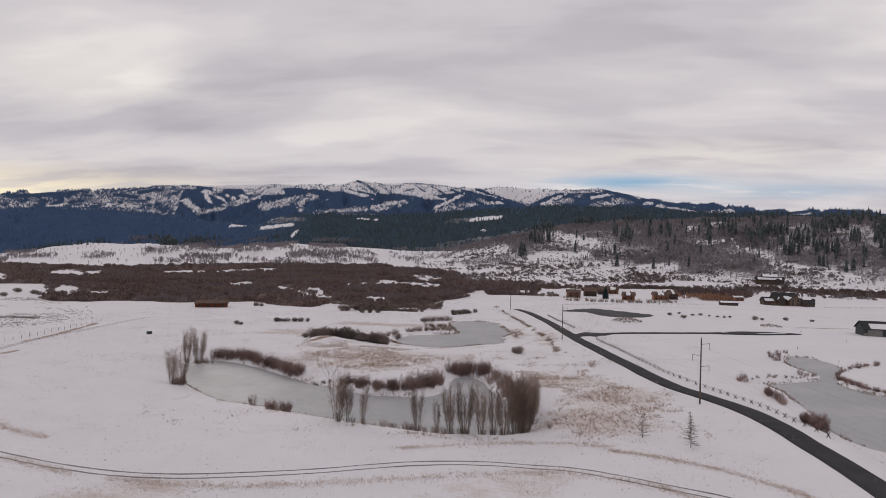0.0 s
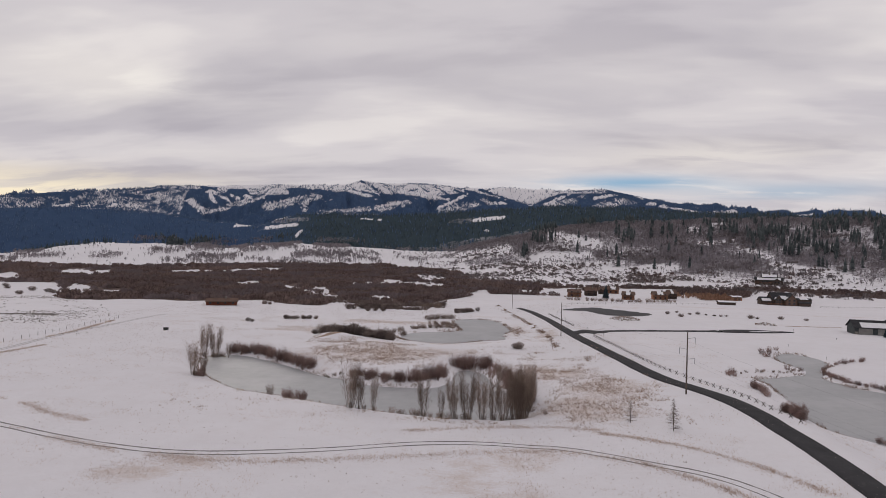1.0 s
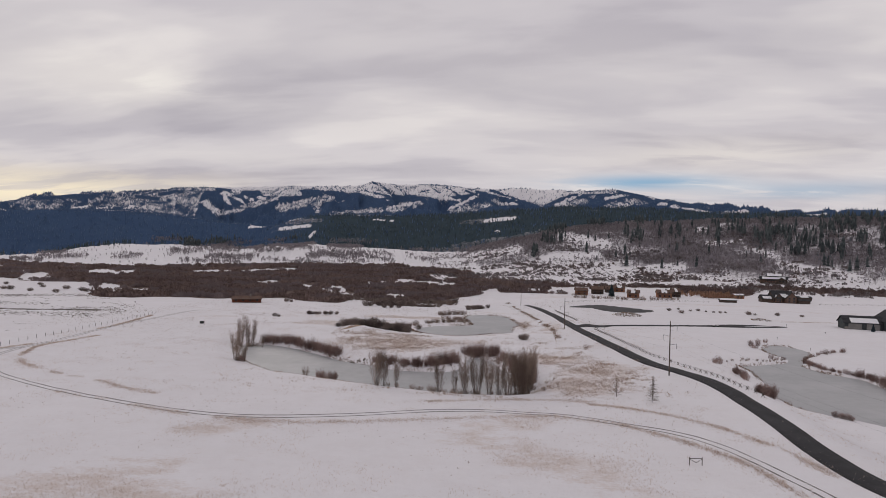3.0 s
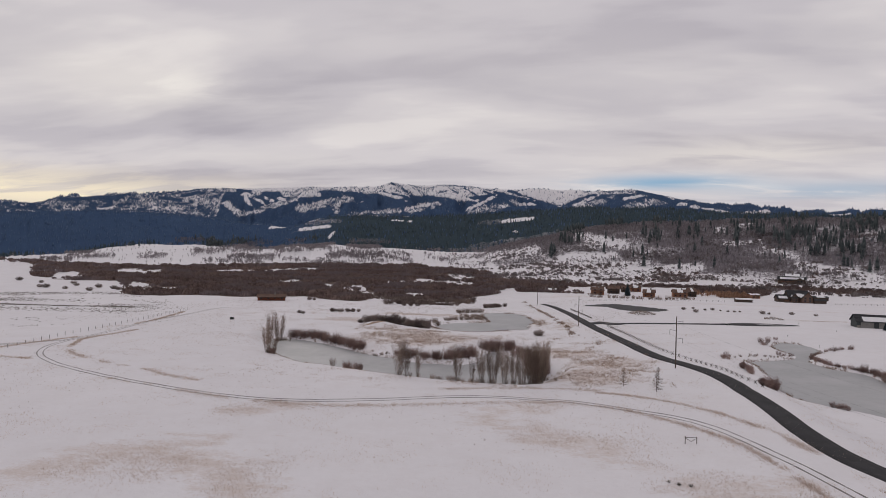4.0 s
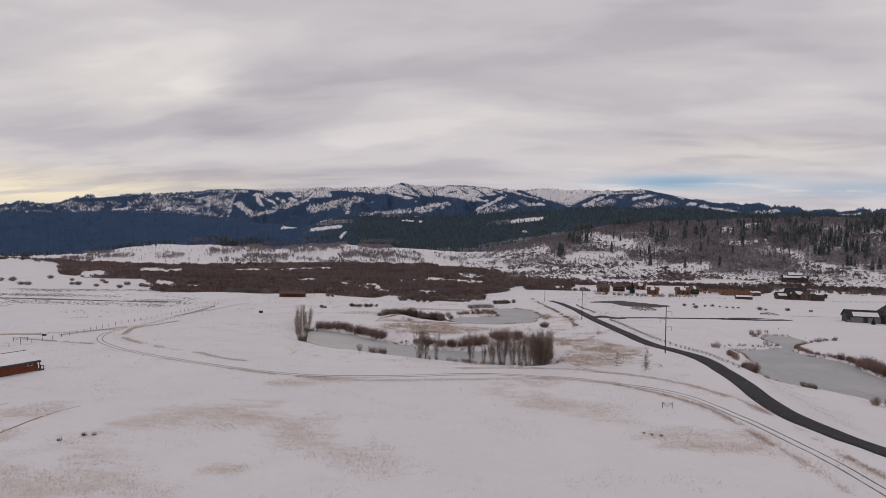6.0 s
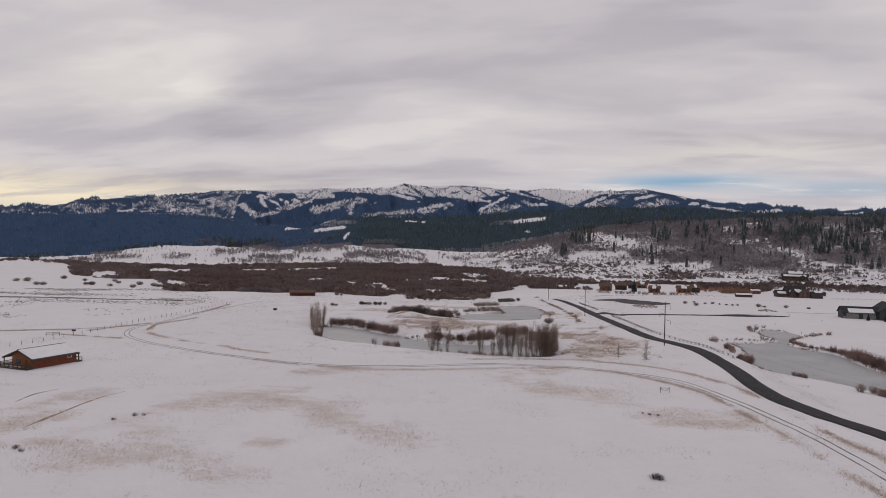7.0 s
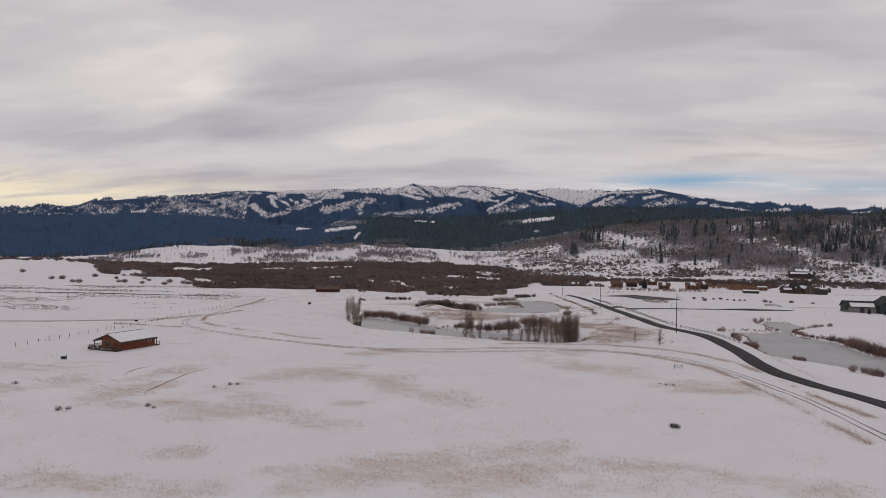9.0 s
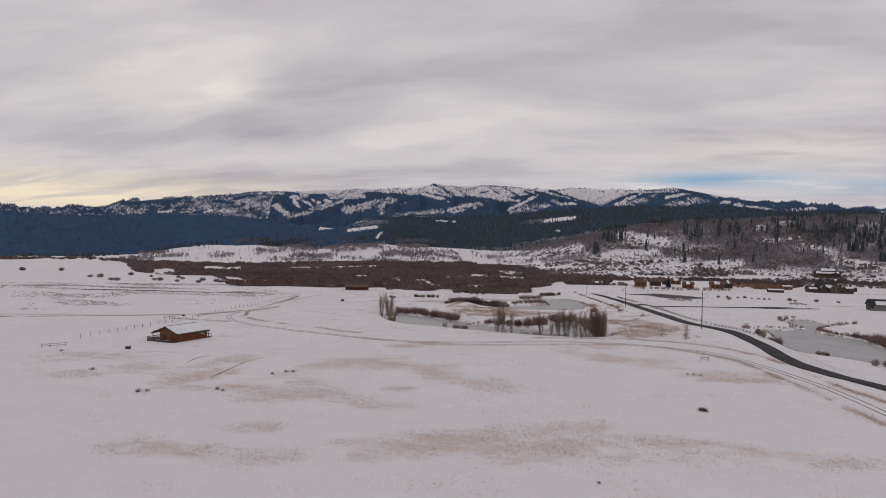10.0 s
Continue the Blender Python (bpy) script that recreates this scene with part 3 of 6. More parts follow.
HILL_ASPEN = [(-7.5, 0.03, 0.3, 1.46, 0.36), (-6.9, 2.32, -2.1, 2.85, 0.26), (-22.3, 1.98, -19.7, 2.21, 0.22), (-18.5, 0.38, -15.7, 0.59, 0.18), (-24.2, 0.15, -22.6, -0.01, 0.22), (-11.5, -0.16, -7.4, -0.17, 0.2),
              (5.7, 2.65, 14.0, 2.52, 0.35)]
EAST_SNOW = [(0.6, -0.67, 5.2, -0.20, 0.30), (2.0, 1.39, 5.5, 0.71, 0.45), (-7.8, -1.26, -1.9, 0.03, 0.45), (-6.0, -1.83, 4.6, -1.66, 0.40), (14.0, 0.93, 16.4, 1.11, 0.20), (16.6, 0.80, 19.0, -0.10, 0.17),
             (19.4, -0.72, 24.2, -1.39, 0.30), (14.9, 2.30, 15.9, 2.54, 0.20), (13.3, 2.05, 13.7, 2.10, 0.20), (8.8, -1.47, 11.9, -1.02, 0.40), (10.2, -2.00, 13.7, -2.09, 0.30), (5.0, -1.20, 8.3, -1.68, 0.30)]
EAST_ASPEN = [(4.0, 2.88, 14.5, 2.63, 0.45), (5.5, -0.19, 9.7, -0.95, 0.55), (9.2, -0.33, 19.0, -0.37, 0.75), (0.1, 0.18, 1.4, -0.55, 0.40), (9.0, 0.88, 13.6, 0.50, 0.40), (15.3, 2.03, 24.1, 1.07, 0.80),
              (-4.0, 0.29, 0.1, 1.50, 0.35), (24.1, 1.15, 27.1, 0.38, 0.70)]
# belts of willow on the valley floor before the houses and behind them
BELTS = [(-10.1, -2.87, 2.2, -2.96, 0.20), (-8.5, -3.30, 0.7, -3.26, 0.20), (-10.1, -3.86, -7.4, -3.90, 0.24), (-3.4, -3.61, 2.4, -3.60, 0.13), (11.8, -2.90, 16.7, -2.93, 0.36), (2.2, -3.01, 11.5, -2.71, 0.10),
         (21.7, -2.55, 28.9, -2.49, 0.30), (16.6, -2.47, 21.3, -2.49, 0.20), (4.4, -3.12, 6.5, -3.13, 0.10)]
MARSH_OPEN = [(-24.4, -3.24, -23.0, -3.17, 0.10), (-18.3, -3.56, -17.2, -3.75, 0.10), (-12.4, -2.97, -7.6, -3.17, 0.13), (-25.4, -2.25, -21.4, -2.08, 0.06), (-6.0, -2.35, -1.9, -2.38, 0.10), (-41.4, -2.67, -40.2, -2.76, 0.25),
              (-37.3, -2.52, -34.2, -2.45, 0.15), (-36.0, -3.54, -35.1, -3.73, 0.25), (-33.8, -3.83, -33.1, -3.83, 0.10), (-15.3, -3.15, -13.7, -3.11, 0.06), (-29.7, -2.40, -24.9, -2.34, 0.07),
              (-20.7, -3.49, -19.4, -3.66, 0.07), (-19.4, -3.66, -17.8, -4.09, 0.08), (-17.8, -4.09, -16.2, -4.21, 0.09), (-13.7, -3.21, -12.5, -3.19, 0.07), (-9.0, -2.55, -7.4, -2.60, 0.20), (-24.5, -3.25, -23.1, -3.19, 0.09), (-13.3, -4.17, -11.8, -4.15, 0.08), (-9.6, -2.40, -8.0, -2.50, 0.14)]
EAST_SCRUB = [(2.1, -1.69, 4.3, -1.27, 0.30), (14.1, -1.37, 15.4, -1.60, 0.25), (11.5, -1.80, 12.4, -1.63, 0.20), (8.8, -1.76, 11.1, -1.97, 0.25), (20.2, -1.40, 22.0, -0.97, 0.30), (6.5, -0.96, 7.4, -1.12, 0.25),
              (3.0, -2.3, 11.0, -2.35, 0.06), (12.0, -2.1, 17.0, -2.2, 0.06)]
EAST_PINE = [(0.2, 1.71, 1.9, 1.34, 0.50), (0.6, 0.85, 1.6, 0.62, 0.35), (-0.4, -0.60, -0.3, -0.14, 0.20), (3.3, 2.42, 5.4, 2.30, 0.25), (7.5, 1.93, 7.5, 1.34, 0.20), (8.4, 2.43, 8.5, 1.26, 0.30),
             (7.5, 0.11, 7.5, -0.38, 0.25), (10.2, 1.78, 10.2, 1.20, 0.20), (11.7, 1.99, 11.8, 1.03, 0.20), (14.6, 2.39, 14.7, 1.27, 0.20), (15.5, 2.40, 16.5, 1.58, 0.30), (17.7, 1.50, 17.7, 0.77, 0.25),
             (18.3, 2.96, 18.6, 0.97, 0.30), (19.6, 2.51, 20.5, 0.65, 0.60), (21.0, 2.07, 21.1, 1.10, 0.25), (22.0, 1.77, 22.6, -0.26, 0.60), (23.1, 1.14, 23.3, 0.20, 0.30), (23.6, 2.64, 24.5, 1.37, 0.50),
             (25.5, 2.43, 27.1, 0.79, 0.60)]


def streaks(table, a, e, ragged):
    """1 on the streaks of a table, 0 off them."""
    out = np.zeros(a.shape)
    for a0, e0, a1, e1, w in table:
        da, de = (a1 - a0) * 0.7, e1 - e0
        u, v = (a - a0) * 0.7, e - e0
        t = np.clip((u * da + v * de) / (da * da + de * de), 0, 1)
        out = np.maximum(out, 1 - ss(0.6 * w, 1.2 * w, np.hypot(u - t * da, v - t * de) + ragged * w))
    return out


def cover_shares(x, y):
    """Shares of dry grass, scrub and conifers."""
    az, r = polar(x, y)
    g = np.zeros(x.shape) + 0.25
    for px, py, rx, ry, a in PATCHES:
        g = np.maximum(g, a * np.exp(-0.5 * ((x - px) / rx) ** 2 - 0.5 * ((y - py) / ry) ** 2))
    for x0, y0, x1, y1, w, a in STROKES:
        dx, dy = x1 - x0, y1 - y0
        t = np.clip(((x - x0) * dx + (y - y0) * dy) / (dx * dx + dy * dy), 0, 1)
        g = np.maximum(g, (a + 0.03) * np.exp(-0.5 * ((x - x0 - t * dx) ** 2 + (y - y0 - t * dy) ** 2) / (1.55 * w) ** 2))
    g = g * (r < 700)
    n = fbm(x / 60, y / 60, 4, 21)
    big = fbm(x / 260, y / 260, 4, 31)
    toe, c1 = np.interp(az, AZ, TOE_R), np.interp(az, AZ, CREST1_R)
    z = height(x, y)
    e = np.degrees(np.arctan2(z - EYE_Z, r))
    clump = fbm(az * 2.2 - e * 1.2, e * 3.6, 3, 97) - 0.5
    fleck = fbm(az * 5.5, e * 6.5, 3, 99) - 0.5
    wa_, we_ = az + 0.16 * clump, e + 0.10 * clump + 0.05 * fleck
    near = np.interp(az, (-60, -46.4, -43.3, -43.0, -40.4, -36.8, -36.6, -36.2, -30, -22.4, -20.3, -17.5, -15.8, -13.2, -10, -6.4, -4.9, 0, 2),
                     (1300, 1236, 1169, 800, 732, 705, 560, 535, 531, 523, 497, 490, 540, 478, 490, 556, 590, 650, 760))
    ragged = fbm(x / 40, y / 34, 3, 23) - 0.5
    far_e = np.interp(az, (-60, -46, -40.8, -34.6, -30, -20.4, -12.2, -7.5, -4.9), (-1.6, -1.68, -1.9, -2.07, -1.97, -1.72, -1.70, -2.08, -2.37))
    marsh = ss(-8, 8, r - near + (30 + 70 * ss(-35, -37.5, az)) * ragged) * (1 - ss(-0.05, 0.05, e - far_e + 0.3 * (big - 0.5))) * (1 - ss(-6, -4, az + 3 * ragged))
    hill = ss(-40, 160, r - toe) * (1 - ss(0, 300, r - c1)) * ss(-13, -4, az) * (0.47 + 0.12 * ss(0.1, 0.7, (r - toe) / (c1 - toe)) + 0.16 * ss(3, 12, az) + 0.07 * ss(12, 18, az) + 0.12 * ss(-9, -5, az) * (1 - ss(3, 8, az)) + 0.6 * (big - 0.5) + 0.35 * (n - 0.5))
    bench = ss(-20, 60, r - toe) * (1 - ss(0, 150, r - c1)) * (1 - ss(-13, -7, az)) * (0.06 + 0.8 * (big - 0.5) + 0.50 * ss(-90, 60, r - c1))
    openings = 1 - 0.70 * streaks([(a0, e0 - 0.10, a1, e1 - 0.10, 0.9 * w + 0.10) for a0, e0, a1, e1, w in MARSH_OPEN], wa_, we_, 1.2 * fleck)
    marsh = marsh * openings * (1 - 0.45 * ss(-33, -36, az) * ss(0.50, 0.60, fbm(x / 30, y / 40, 3, 27)) * ss(600, 640, r))
    belts = streaks([(a0, e0 - 0.06, a1, e1 - 0.06, 0.85 * w) for a0, e0, a1, e1, w in BELTS], wa_, we_, 1.0 * fleck) * openings * ss(470, 520, r) * (1 - ss(0, 60, r - toe))
    b = np.clip(np.maximum(marsh * (0.86 + 0.5 * (n - 0.5)), belts * (0.80 + 0.7 * (n - 0.5))), 0, 1)
    aspen = np.clip(np.maximum(hill, bench), 0, 1)
    f = np.zeros(x.shape)
    ragged = 1.4 * fleck
    # the dark middle hills, with strips of bare aspen and open snow
    low = ss(60, 260, r - c1) * (1 - ss(2750, 2900, r))
    f = np.maximum(f, low * np.where(az < -24, 1.0, 0.95 + 0.3 * (big - 0.5)))
    far = r > 1300
    strip = streaks(HILL_ASPEN, wa_, we_, ragged) * np.maximum(low, ss(-420, -250, r - c1) * (1 - ss(2600, 2800, r)))
    f = f * (1 - 0.20 * strip)
    aspen = np.maximum(aspen, strip * 0.72)
    right = ss(2, 7, az) * ss(-450, -120, r - c1) * (1 - ss(2750, 2900, r))
    f = np.maximum(f, right * (0.30 + 0.9 * (big - 0.5) + 0.75 * ss(-60, 120, r - c1) + 0.12 * ss(12, 17, az)))
    east = ss(-60, 60, r - toe) * (1 - ss(0, 200, r - c1)) * ss(-8, -5, az)
    pines = streaks(EAST_PINE, wa_, we_, 2 * ragged) * east
    f = np.maximum(f, pines * (0.62 + 0.8 * (n - 0.5)))
    bare = streaks(EAST_SNOW, wa_, we_, ragged) * east
    aspen = np.maximum(aspen, streaks(EAST_ASPEN, wa_, we_, ragged) * east * (0.66 + 0.7 * clump))
    aspen = np.maximum(aspen * (1 - 0.50 * bare) - 0.14 * east * np.maximum(clump, 0), 0)
    f = f * (1 - 0.6 * bare)
    b = np.maximum(b, streaks(EAST_SCRUB, wa_, we_, ragged) * ss(-150, -60, r - toe) * (1 - ss(0, 200, r - c1)) * (0.52 + 0.6 * (n - 0.5)))
    f = f * (1 - 0.62 * streaks(HILL_SNOW, wa_, we_, ragged) * far)
    aspen = aspen * (1 - streaks(HILL_SNOW, wa_, we_, ragged) * far)
    # the mountain: snow above the tree line, broken by wooded spurs
    high = 0.14 + 0.20 * ss(-21, -25, az) + 0.34 * ss(-27, -31, az) + 0.10 * ss(-34, -39, az) + 0.5 * fleck + 0.86 * ss(-0.14, 0.14, np.interp(az, SNOWLINE_AZ, SNOWLINE_E) - we_) + 0.5 * clump
    high = np.where(high > 0.82, np.maximum(high, 1.0), high)
    high = high + (0.60 + 0.6 * clump + 0.5 * fleck - high) * streaks(OPEN_WOOD, wa_, we_, ragged)
    snowy = np.maximum(streaks(SNOW_STREAKS, wa_, we_, ragged + 0.28), streaks(SNOW_SCRAPS, wa_, we_, ragged))
    high = high + (0.06 + 0.4 * np.maximum(fleck, 0) - high) * snowy
    high = high + (0.98 - high) * streaks(WOODED_SPURS, wa_, we_, ragged)
    f = np.maximum(f, ss(2750, 2950, r) * np.clip(high, 0, 1))
    # 1 on the nearer middle hills, which take less of the painted haze blue
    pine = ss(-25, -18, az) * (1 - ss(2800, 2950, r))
    return g, b, np.clip(f, 0, 1), aspen, pine


# ---------------------------------------------------------------- building helpers
def mesh_tris(name, v, tri, mat):
    """A mesh from arrays of points and triangles."""
    me = bpy.data.meshes.new(name)
    v, tri = np.asarray(v, np.float32), np.asarray(tri, np.int32)
    me.vertices.add(len(v))
    me.vertices.foreach_set("co", v.ravel())
    me.loops.add(tri.size)
    me.loops.foreach_set("vertex_index", tri.ravel())
    me.polygons.add(len(tri))
    me.polygons.foreach_set("loop_start", np.arange(0, tri.size, tri.shape[1], dtype=np.int32))
    me.polygons.foreach_set("loop_total", np.full(len(tri), tri.shape[1], np.int32))
    me.update(calc_edges=True)
    me.materials.append(mat)
    return me


def part(name, bm, mat, parent=None, label="", m=None, smooth=False):
    """Links a bmesh, or a mesh, as one object under a thing or a part."""
    if isinstance(bm, bmesh.types.BMesh):
        me = bpy.data.meshes.new(name)
        bmesh.ops.recalc_face_normals(bm, faces=bm.faces[:])
        bm.to_mesh(me)
        bm.free()
        me.materials.append(mat)
    else:
        me = bm
    if smooth:
        me.polygons.foreach_set("use_smooth", [True] * len(me.polygons))
    ob = new(name, me)
    if parent:
        ob.parent = parent
    if m is not None:
        ob.matrix_basis = m
    if label:
        ob["label"] = label
    return ob


def thing(name, m, label, category, group="", kind=""):
    ob = new(name)
    ob.empty_display_size = 0.5
    ob.matrix_basis = m
    return tagged(ob, label, category, group, kind)


def box(bm, x0, x1, y0, y1, z0, z1, m=None, bevel=0.0):
    r = bmesh.ops.create_cube(bm, size=1.0)
    mm = Matrix.LocRotScale(((x0 + x1) / 2, (y0 + y1) / 2, (z0 + z1) / 2), None, (x1 - x0, y1 - y0, z1 - z0))
    bmesh.ops.transform(bm, matrix=(m @ mm) if m is not None else mm, verts=r["verts"])
    if bevel:
        es = list({e for v in r["verts"] for e in v.link_edges})
        bmesh.ops.bevel(bm, geom=es, offset=bevel, segments=1, affect="EDGES")
    return bm


def rod(bm, a, b, r0, r1=None, sides=7):
    a, b = Vector(a), Vector(b)
    d = b - a
    q = d.to_track_quat("Z", "Y").to_matrix().to_4x4()
    bmesh.ops.create_cone(bm, cap_ends=True, segments=sides, radius1=r0, radius2=r0 if r1 is None else r1, depth=d.length,
                          matrix=Matrix.Translation((a + b) / 2) @ q)
    return bm


def prism(bm, outline, y0, y1):
    """An outline in x and z, drawn out along y."""
    a = [bm.verts.new((x, y0, z)) for x, z in outline]
    b = [bm.verts.new((x, y1, z)) for x, z in outline]
    n = len(outline)
    bm.faces.new(a)
    bm.faces.new(b[::-1])
    for i in range(n):
        bm.faces.new((a[i], a[(i + 1) % n], b[(i + 1) % n], b[i]))
    return bm


def ribbon(name, points, width, mat, lift, label="", category="", step=1.5, ragged=0.0, kind="structure", parent=None, crown=0.0):
    """A strip that lies on the land."""
    c = smooth_line(points, step)
    d = np.gradient(c, axis=0)
    d /= np.linalg.norm(d, axis=1)[:, None] + 1e-9
    nrm = np.stack([d[:, 1], -d[:, 0]], 1)
    w = np.array(width) if np.ndim(width) else np.full(len(c), float(width))
    if np.ndim(width):
        w = np.interp(np.linspace(0, 1, len(c)), np.linspace(0, 1, len(width)), width)
    k = np.array([-0.5, -0.5, -0.25, 0.0, 0.25, 0.5, 0.5])
    drop = np.array([-0.35, 0, crown * 0.7, crown, crown * 0.7, 0, -0.35])
    rows = []
    jit = ragged * (fbm(np.arange(len(c)) * 0.35, np.zeros(len(c)), 3, 77) - 0.5)
    for j in range(7):
        off = k[j] * w + np.sign(k[j]) * jit * (abs(k[j]) > 0.4)
        p = c + nrm * off[:, None]
        rows.append(np.column_stack([p, height(p[:, 0], p[:, 1]) + lift + drop[j]]))
    v = np.stack(rows, 1).reshape(-1, 3)
    n = len(c)
    i = np.arange(n - 1)[:, None] * 7 + np.arange(6)[None, :]
    f = np.stack([i, i + 1, i + 8, i + 7], -1).reshape(-1, 4)
    ob = new(name, mesh_tris(name, v, f, mat))
    ob.data.polygons.foreach_set("use_smooth", [True] * len(ob.data.polygons))
    if parent:
        ob.parent = parent
    return tagged(ob, label, category, "", kind)


# ---------------------------------------------------------------- the ground
def build_ground():
    front = np.linspace(-52, 46, 820)
    back = np.linspace(46, 308, 72)[1:-1]
    az = np.radians(np.concatenate([front, back]))
    r = np.concatenate([np.linspace(6, 90, 34, endpoint=False), np.linspace(90, 430, 190, endpoint=False), np.geomspace(430, 1300, 110, endpoint=False),
                        np.geomspace(1300, 2700, 80, endpoint=False), np.geomspace(2700, 4300, 130, endpoint=False), np.linspace(4300, 4750, 8)])
    # the fan starts behind the camera's last place, so that its rows lie across the view
    ox, oy = 0.0, -175.0
    a, q = np.meshgrid(az, r)
    x, y = ox + q * np.sin(a), oy + q * np.cos(a)
    z = height(x.ravel(), y.ravel()).reshape(x.shape)
    nr, nc = x.shape
    v = np.stack([x, y, z], -1).reshape(-1, 3)
    v = np.vstack([v, [[ox, oy, hz(ox, oy)]]])
    i, j = np.meshgrid(np.arange(nr - 1), np.arange(nc), indexing="ij")
    k = (j + 1) % nc
    f = np.stack([i * nc + j, (i + 1) * nc + j, (i + 1) * nc + k, i * nc + k], -1).reshape(-1, 4)
    me = mesh_tris("ground", v, f, M_GROUND)
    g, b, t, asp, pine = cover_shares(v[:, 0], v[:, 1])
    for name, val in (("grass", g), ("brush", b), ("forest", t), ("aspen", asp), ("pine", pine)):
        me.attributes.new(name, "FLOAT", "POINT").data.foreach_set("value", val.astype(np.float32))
    me.polygons.foreach_set("use_smooth", [True] * len(me.polygons))
    ob = new("ground", me)
    tagged(ob, "snow-covered valley floor with dry grass, rising to forested snowy mountains", "ground", "", "structure")


build_ground()


def sheet(name, outline, level, mat, label, category):
    bm = bmesh.new()
    c = outline.mean(0)
    grown = c + (outline - c) * 1.0
    n = len(grown)
    d = np.roll(grown, -1, 0) - np.roll(grown, 1, 0)
    d /= np.linalg.norm(d, axis=1)[:, None]
    area = 0.5 * np.sum(grown[:, 0] * np.roll(grown[:, 1], -1) - np.roll(grown[:, 0], -1) * grown[:, 1])
    out = grown + np.stack([d[:, 1], -d[:, 0]], 1) * (1.3 if area > 0 else -1.3)
    f = bm.faces.new([bm.verts.new((x, y, level)) for x, y in out])
    bmesh.ops.triangulate(bm, faces=[f])
    ob = part(name, bm, mat)
    if ob.data.polygons[0].normal.z < 0:
        ob.data.flip_normals()
    return tagged(ob, label, category, "", "structure")


for (outline, level, bank), nm, mt, lb in zip(PONDS, ("ice", "ice", "ice", "water"), (M_ICE, M_ICE, M_ICE, M_WATER),
        ("grey frozen surface of the winding pond", "grey frozen surface of the upper pond", "grey frozen surface of the pond beside the road", "dark open water of the far pond")):
    sheet(nm, outline, level, mt, lb, "water")

ROAD = [(66, 20), (61.5, 37), (55.5, 52), (51.5, 66), (50.3, 80), (50.4, 92), (50.3, 105), (49.8, 116), (49.0, 127), (47.3, 137.5), (44.2, 147.5), (41, 155), (37.5, 163),
        (34, 177), (29.6, 200), (24.5, 227), (20.5, 253), (17.5, 280), (14.5, 315), (9.5, 362), (2, 408), (-6, 432)]
ribbon("road", ROAD, 4.9, M_ASPHALT, 0.10, "dark asphalt lane curving through the snow", "road", crown=0.05)
SIDE = [(18.4, 267), (22.3, 270.7), (26.2, 276), (32.2, 295.5), (39.5, 308.6), (45.9, 311.8), (55.6, 315.5), (76, 322), (106, 330), (125, 335), (141, 338)]
ribbon("road", SIDE, (9.0, 7.0, 5.6, 5.0, 5.0, 5.0, 5.0, 7.0, 13.0, 12.0, 3.0), M_ASPHALT, 0.12, "asphalt side road ending in a turning loop", "road", crown=0.03)
ribbon("snow_patch", [(117, 332.8), (124, 334.5), (134, 336.6)], (0.3, 1.6, 1.8, 0.4), M_SNOW, 0.20, "trodden snow inside the turning loop of the side road", "snow", 1.0, 0.6)
TRACK = [(52.5, 2), (51.3, 12.5), (49.3, 29.5), (46.9, 42.3), (44.2, 53), (41.1, 64), (36, 77.5), (29, 87.3), (17.5, 93.4), (5.2, 98.6), (-8.4, 99.6), (-22, 97), (-34.7, 92.2), (-47.4, 88.6), (-60.4, 86),
         (-75, 87), (-93.6, 91.6), (-114, 98), (-133, 106), (-148, 113.5), (-160, 122), (-168, 131), (-173, 142), (-176, 155), (-178, 175), (-184, 210), (-188, 250), (-196, 300)]


def track(points, gap, label):
    c = smooth_line(points, 3.0)
    d = np.gradient(c, axis=0)
    d /= np.linalg.norm(d, axis=1)[:, None]
    nrm = np.stack([d[:, 1], -d[:, 0]], 1)
    root = thing("track", Matrix(), label, "track", "", "structure")
    for s in (-gap / 2, gap / 2):
        ribbon("wheel_rut", c + nrm * s, 0.28, M_RUT, 0.05, step=1.2, ragged=0.16, kind="", parent=root)


track(TRACK, 1.7, "pair of dark wheel ruts pressed into the snow")
track([(-176, 152), (-193, 133), (-220, 119), (-245, 111), (-300, 92), (-380, 70)], 1.7, "faint wheel ruts crossing the open field")
ribbon("mud_scrape", [(-97, 12), (-98.6, 22), (-100.6, 36), (-99.5, 43)], (0.2, 0.5, 0.65, 0.5, 0.1), M_SOIL, 0.04, "long muddy scrape in the snow", "ground", 1.0, 0.7)
ribbon("mud_scrape", [(-115, 28), (-117, 35), (-116, 41)], (0.1, 0.4, 0.35, 0.1), M_SOIL, 0.04, "short muddy scrape in the snow", "ground", 1.0, 0.5)


# ---------------------------------------------------------------- plants
class Twigs:
    """Gathers thin tapering stems as triangles."""

    def __init__(self, seed):
        self.g = np.random.default_rng(seed)
        self.v, self.f, self.n = [], [], 0

    def stem(self, a, b, w0, w1, sides=3):
        a, b = np.array(a, float), np.array(b, float)
        d = (b - a) / (np.linalg.norm(b - a) + 1e-9)
        u = np.cross(d, (0.3, 0.9, 0.1) if abs(d[2]) > 0.7 else (0, 0, 1))
        u /= np.linalg.norm(u) + 1e-9
        w = np.cross(d, u)
        ph = self.g.uniform(0, 6.28)
        ang = ph + np.arange(sides) * 2 * np.pi / sides
        ring = np.cos(ang)[:, None] * u + np.sin(ang)[:, None] * w
        self.v += [a + ring * w0, b + ring * w1]
        for i in range(sides):
            j = (i + 1) % sides
            self.f += [(self.n + i, self.n + j, self.n + sides + j), (self.n + i, self.n + sides + j, self.n + sides + i)]
        self.n += 2 * sides

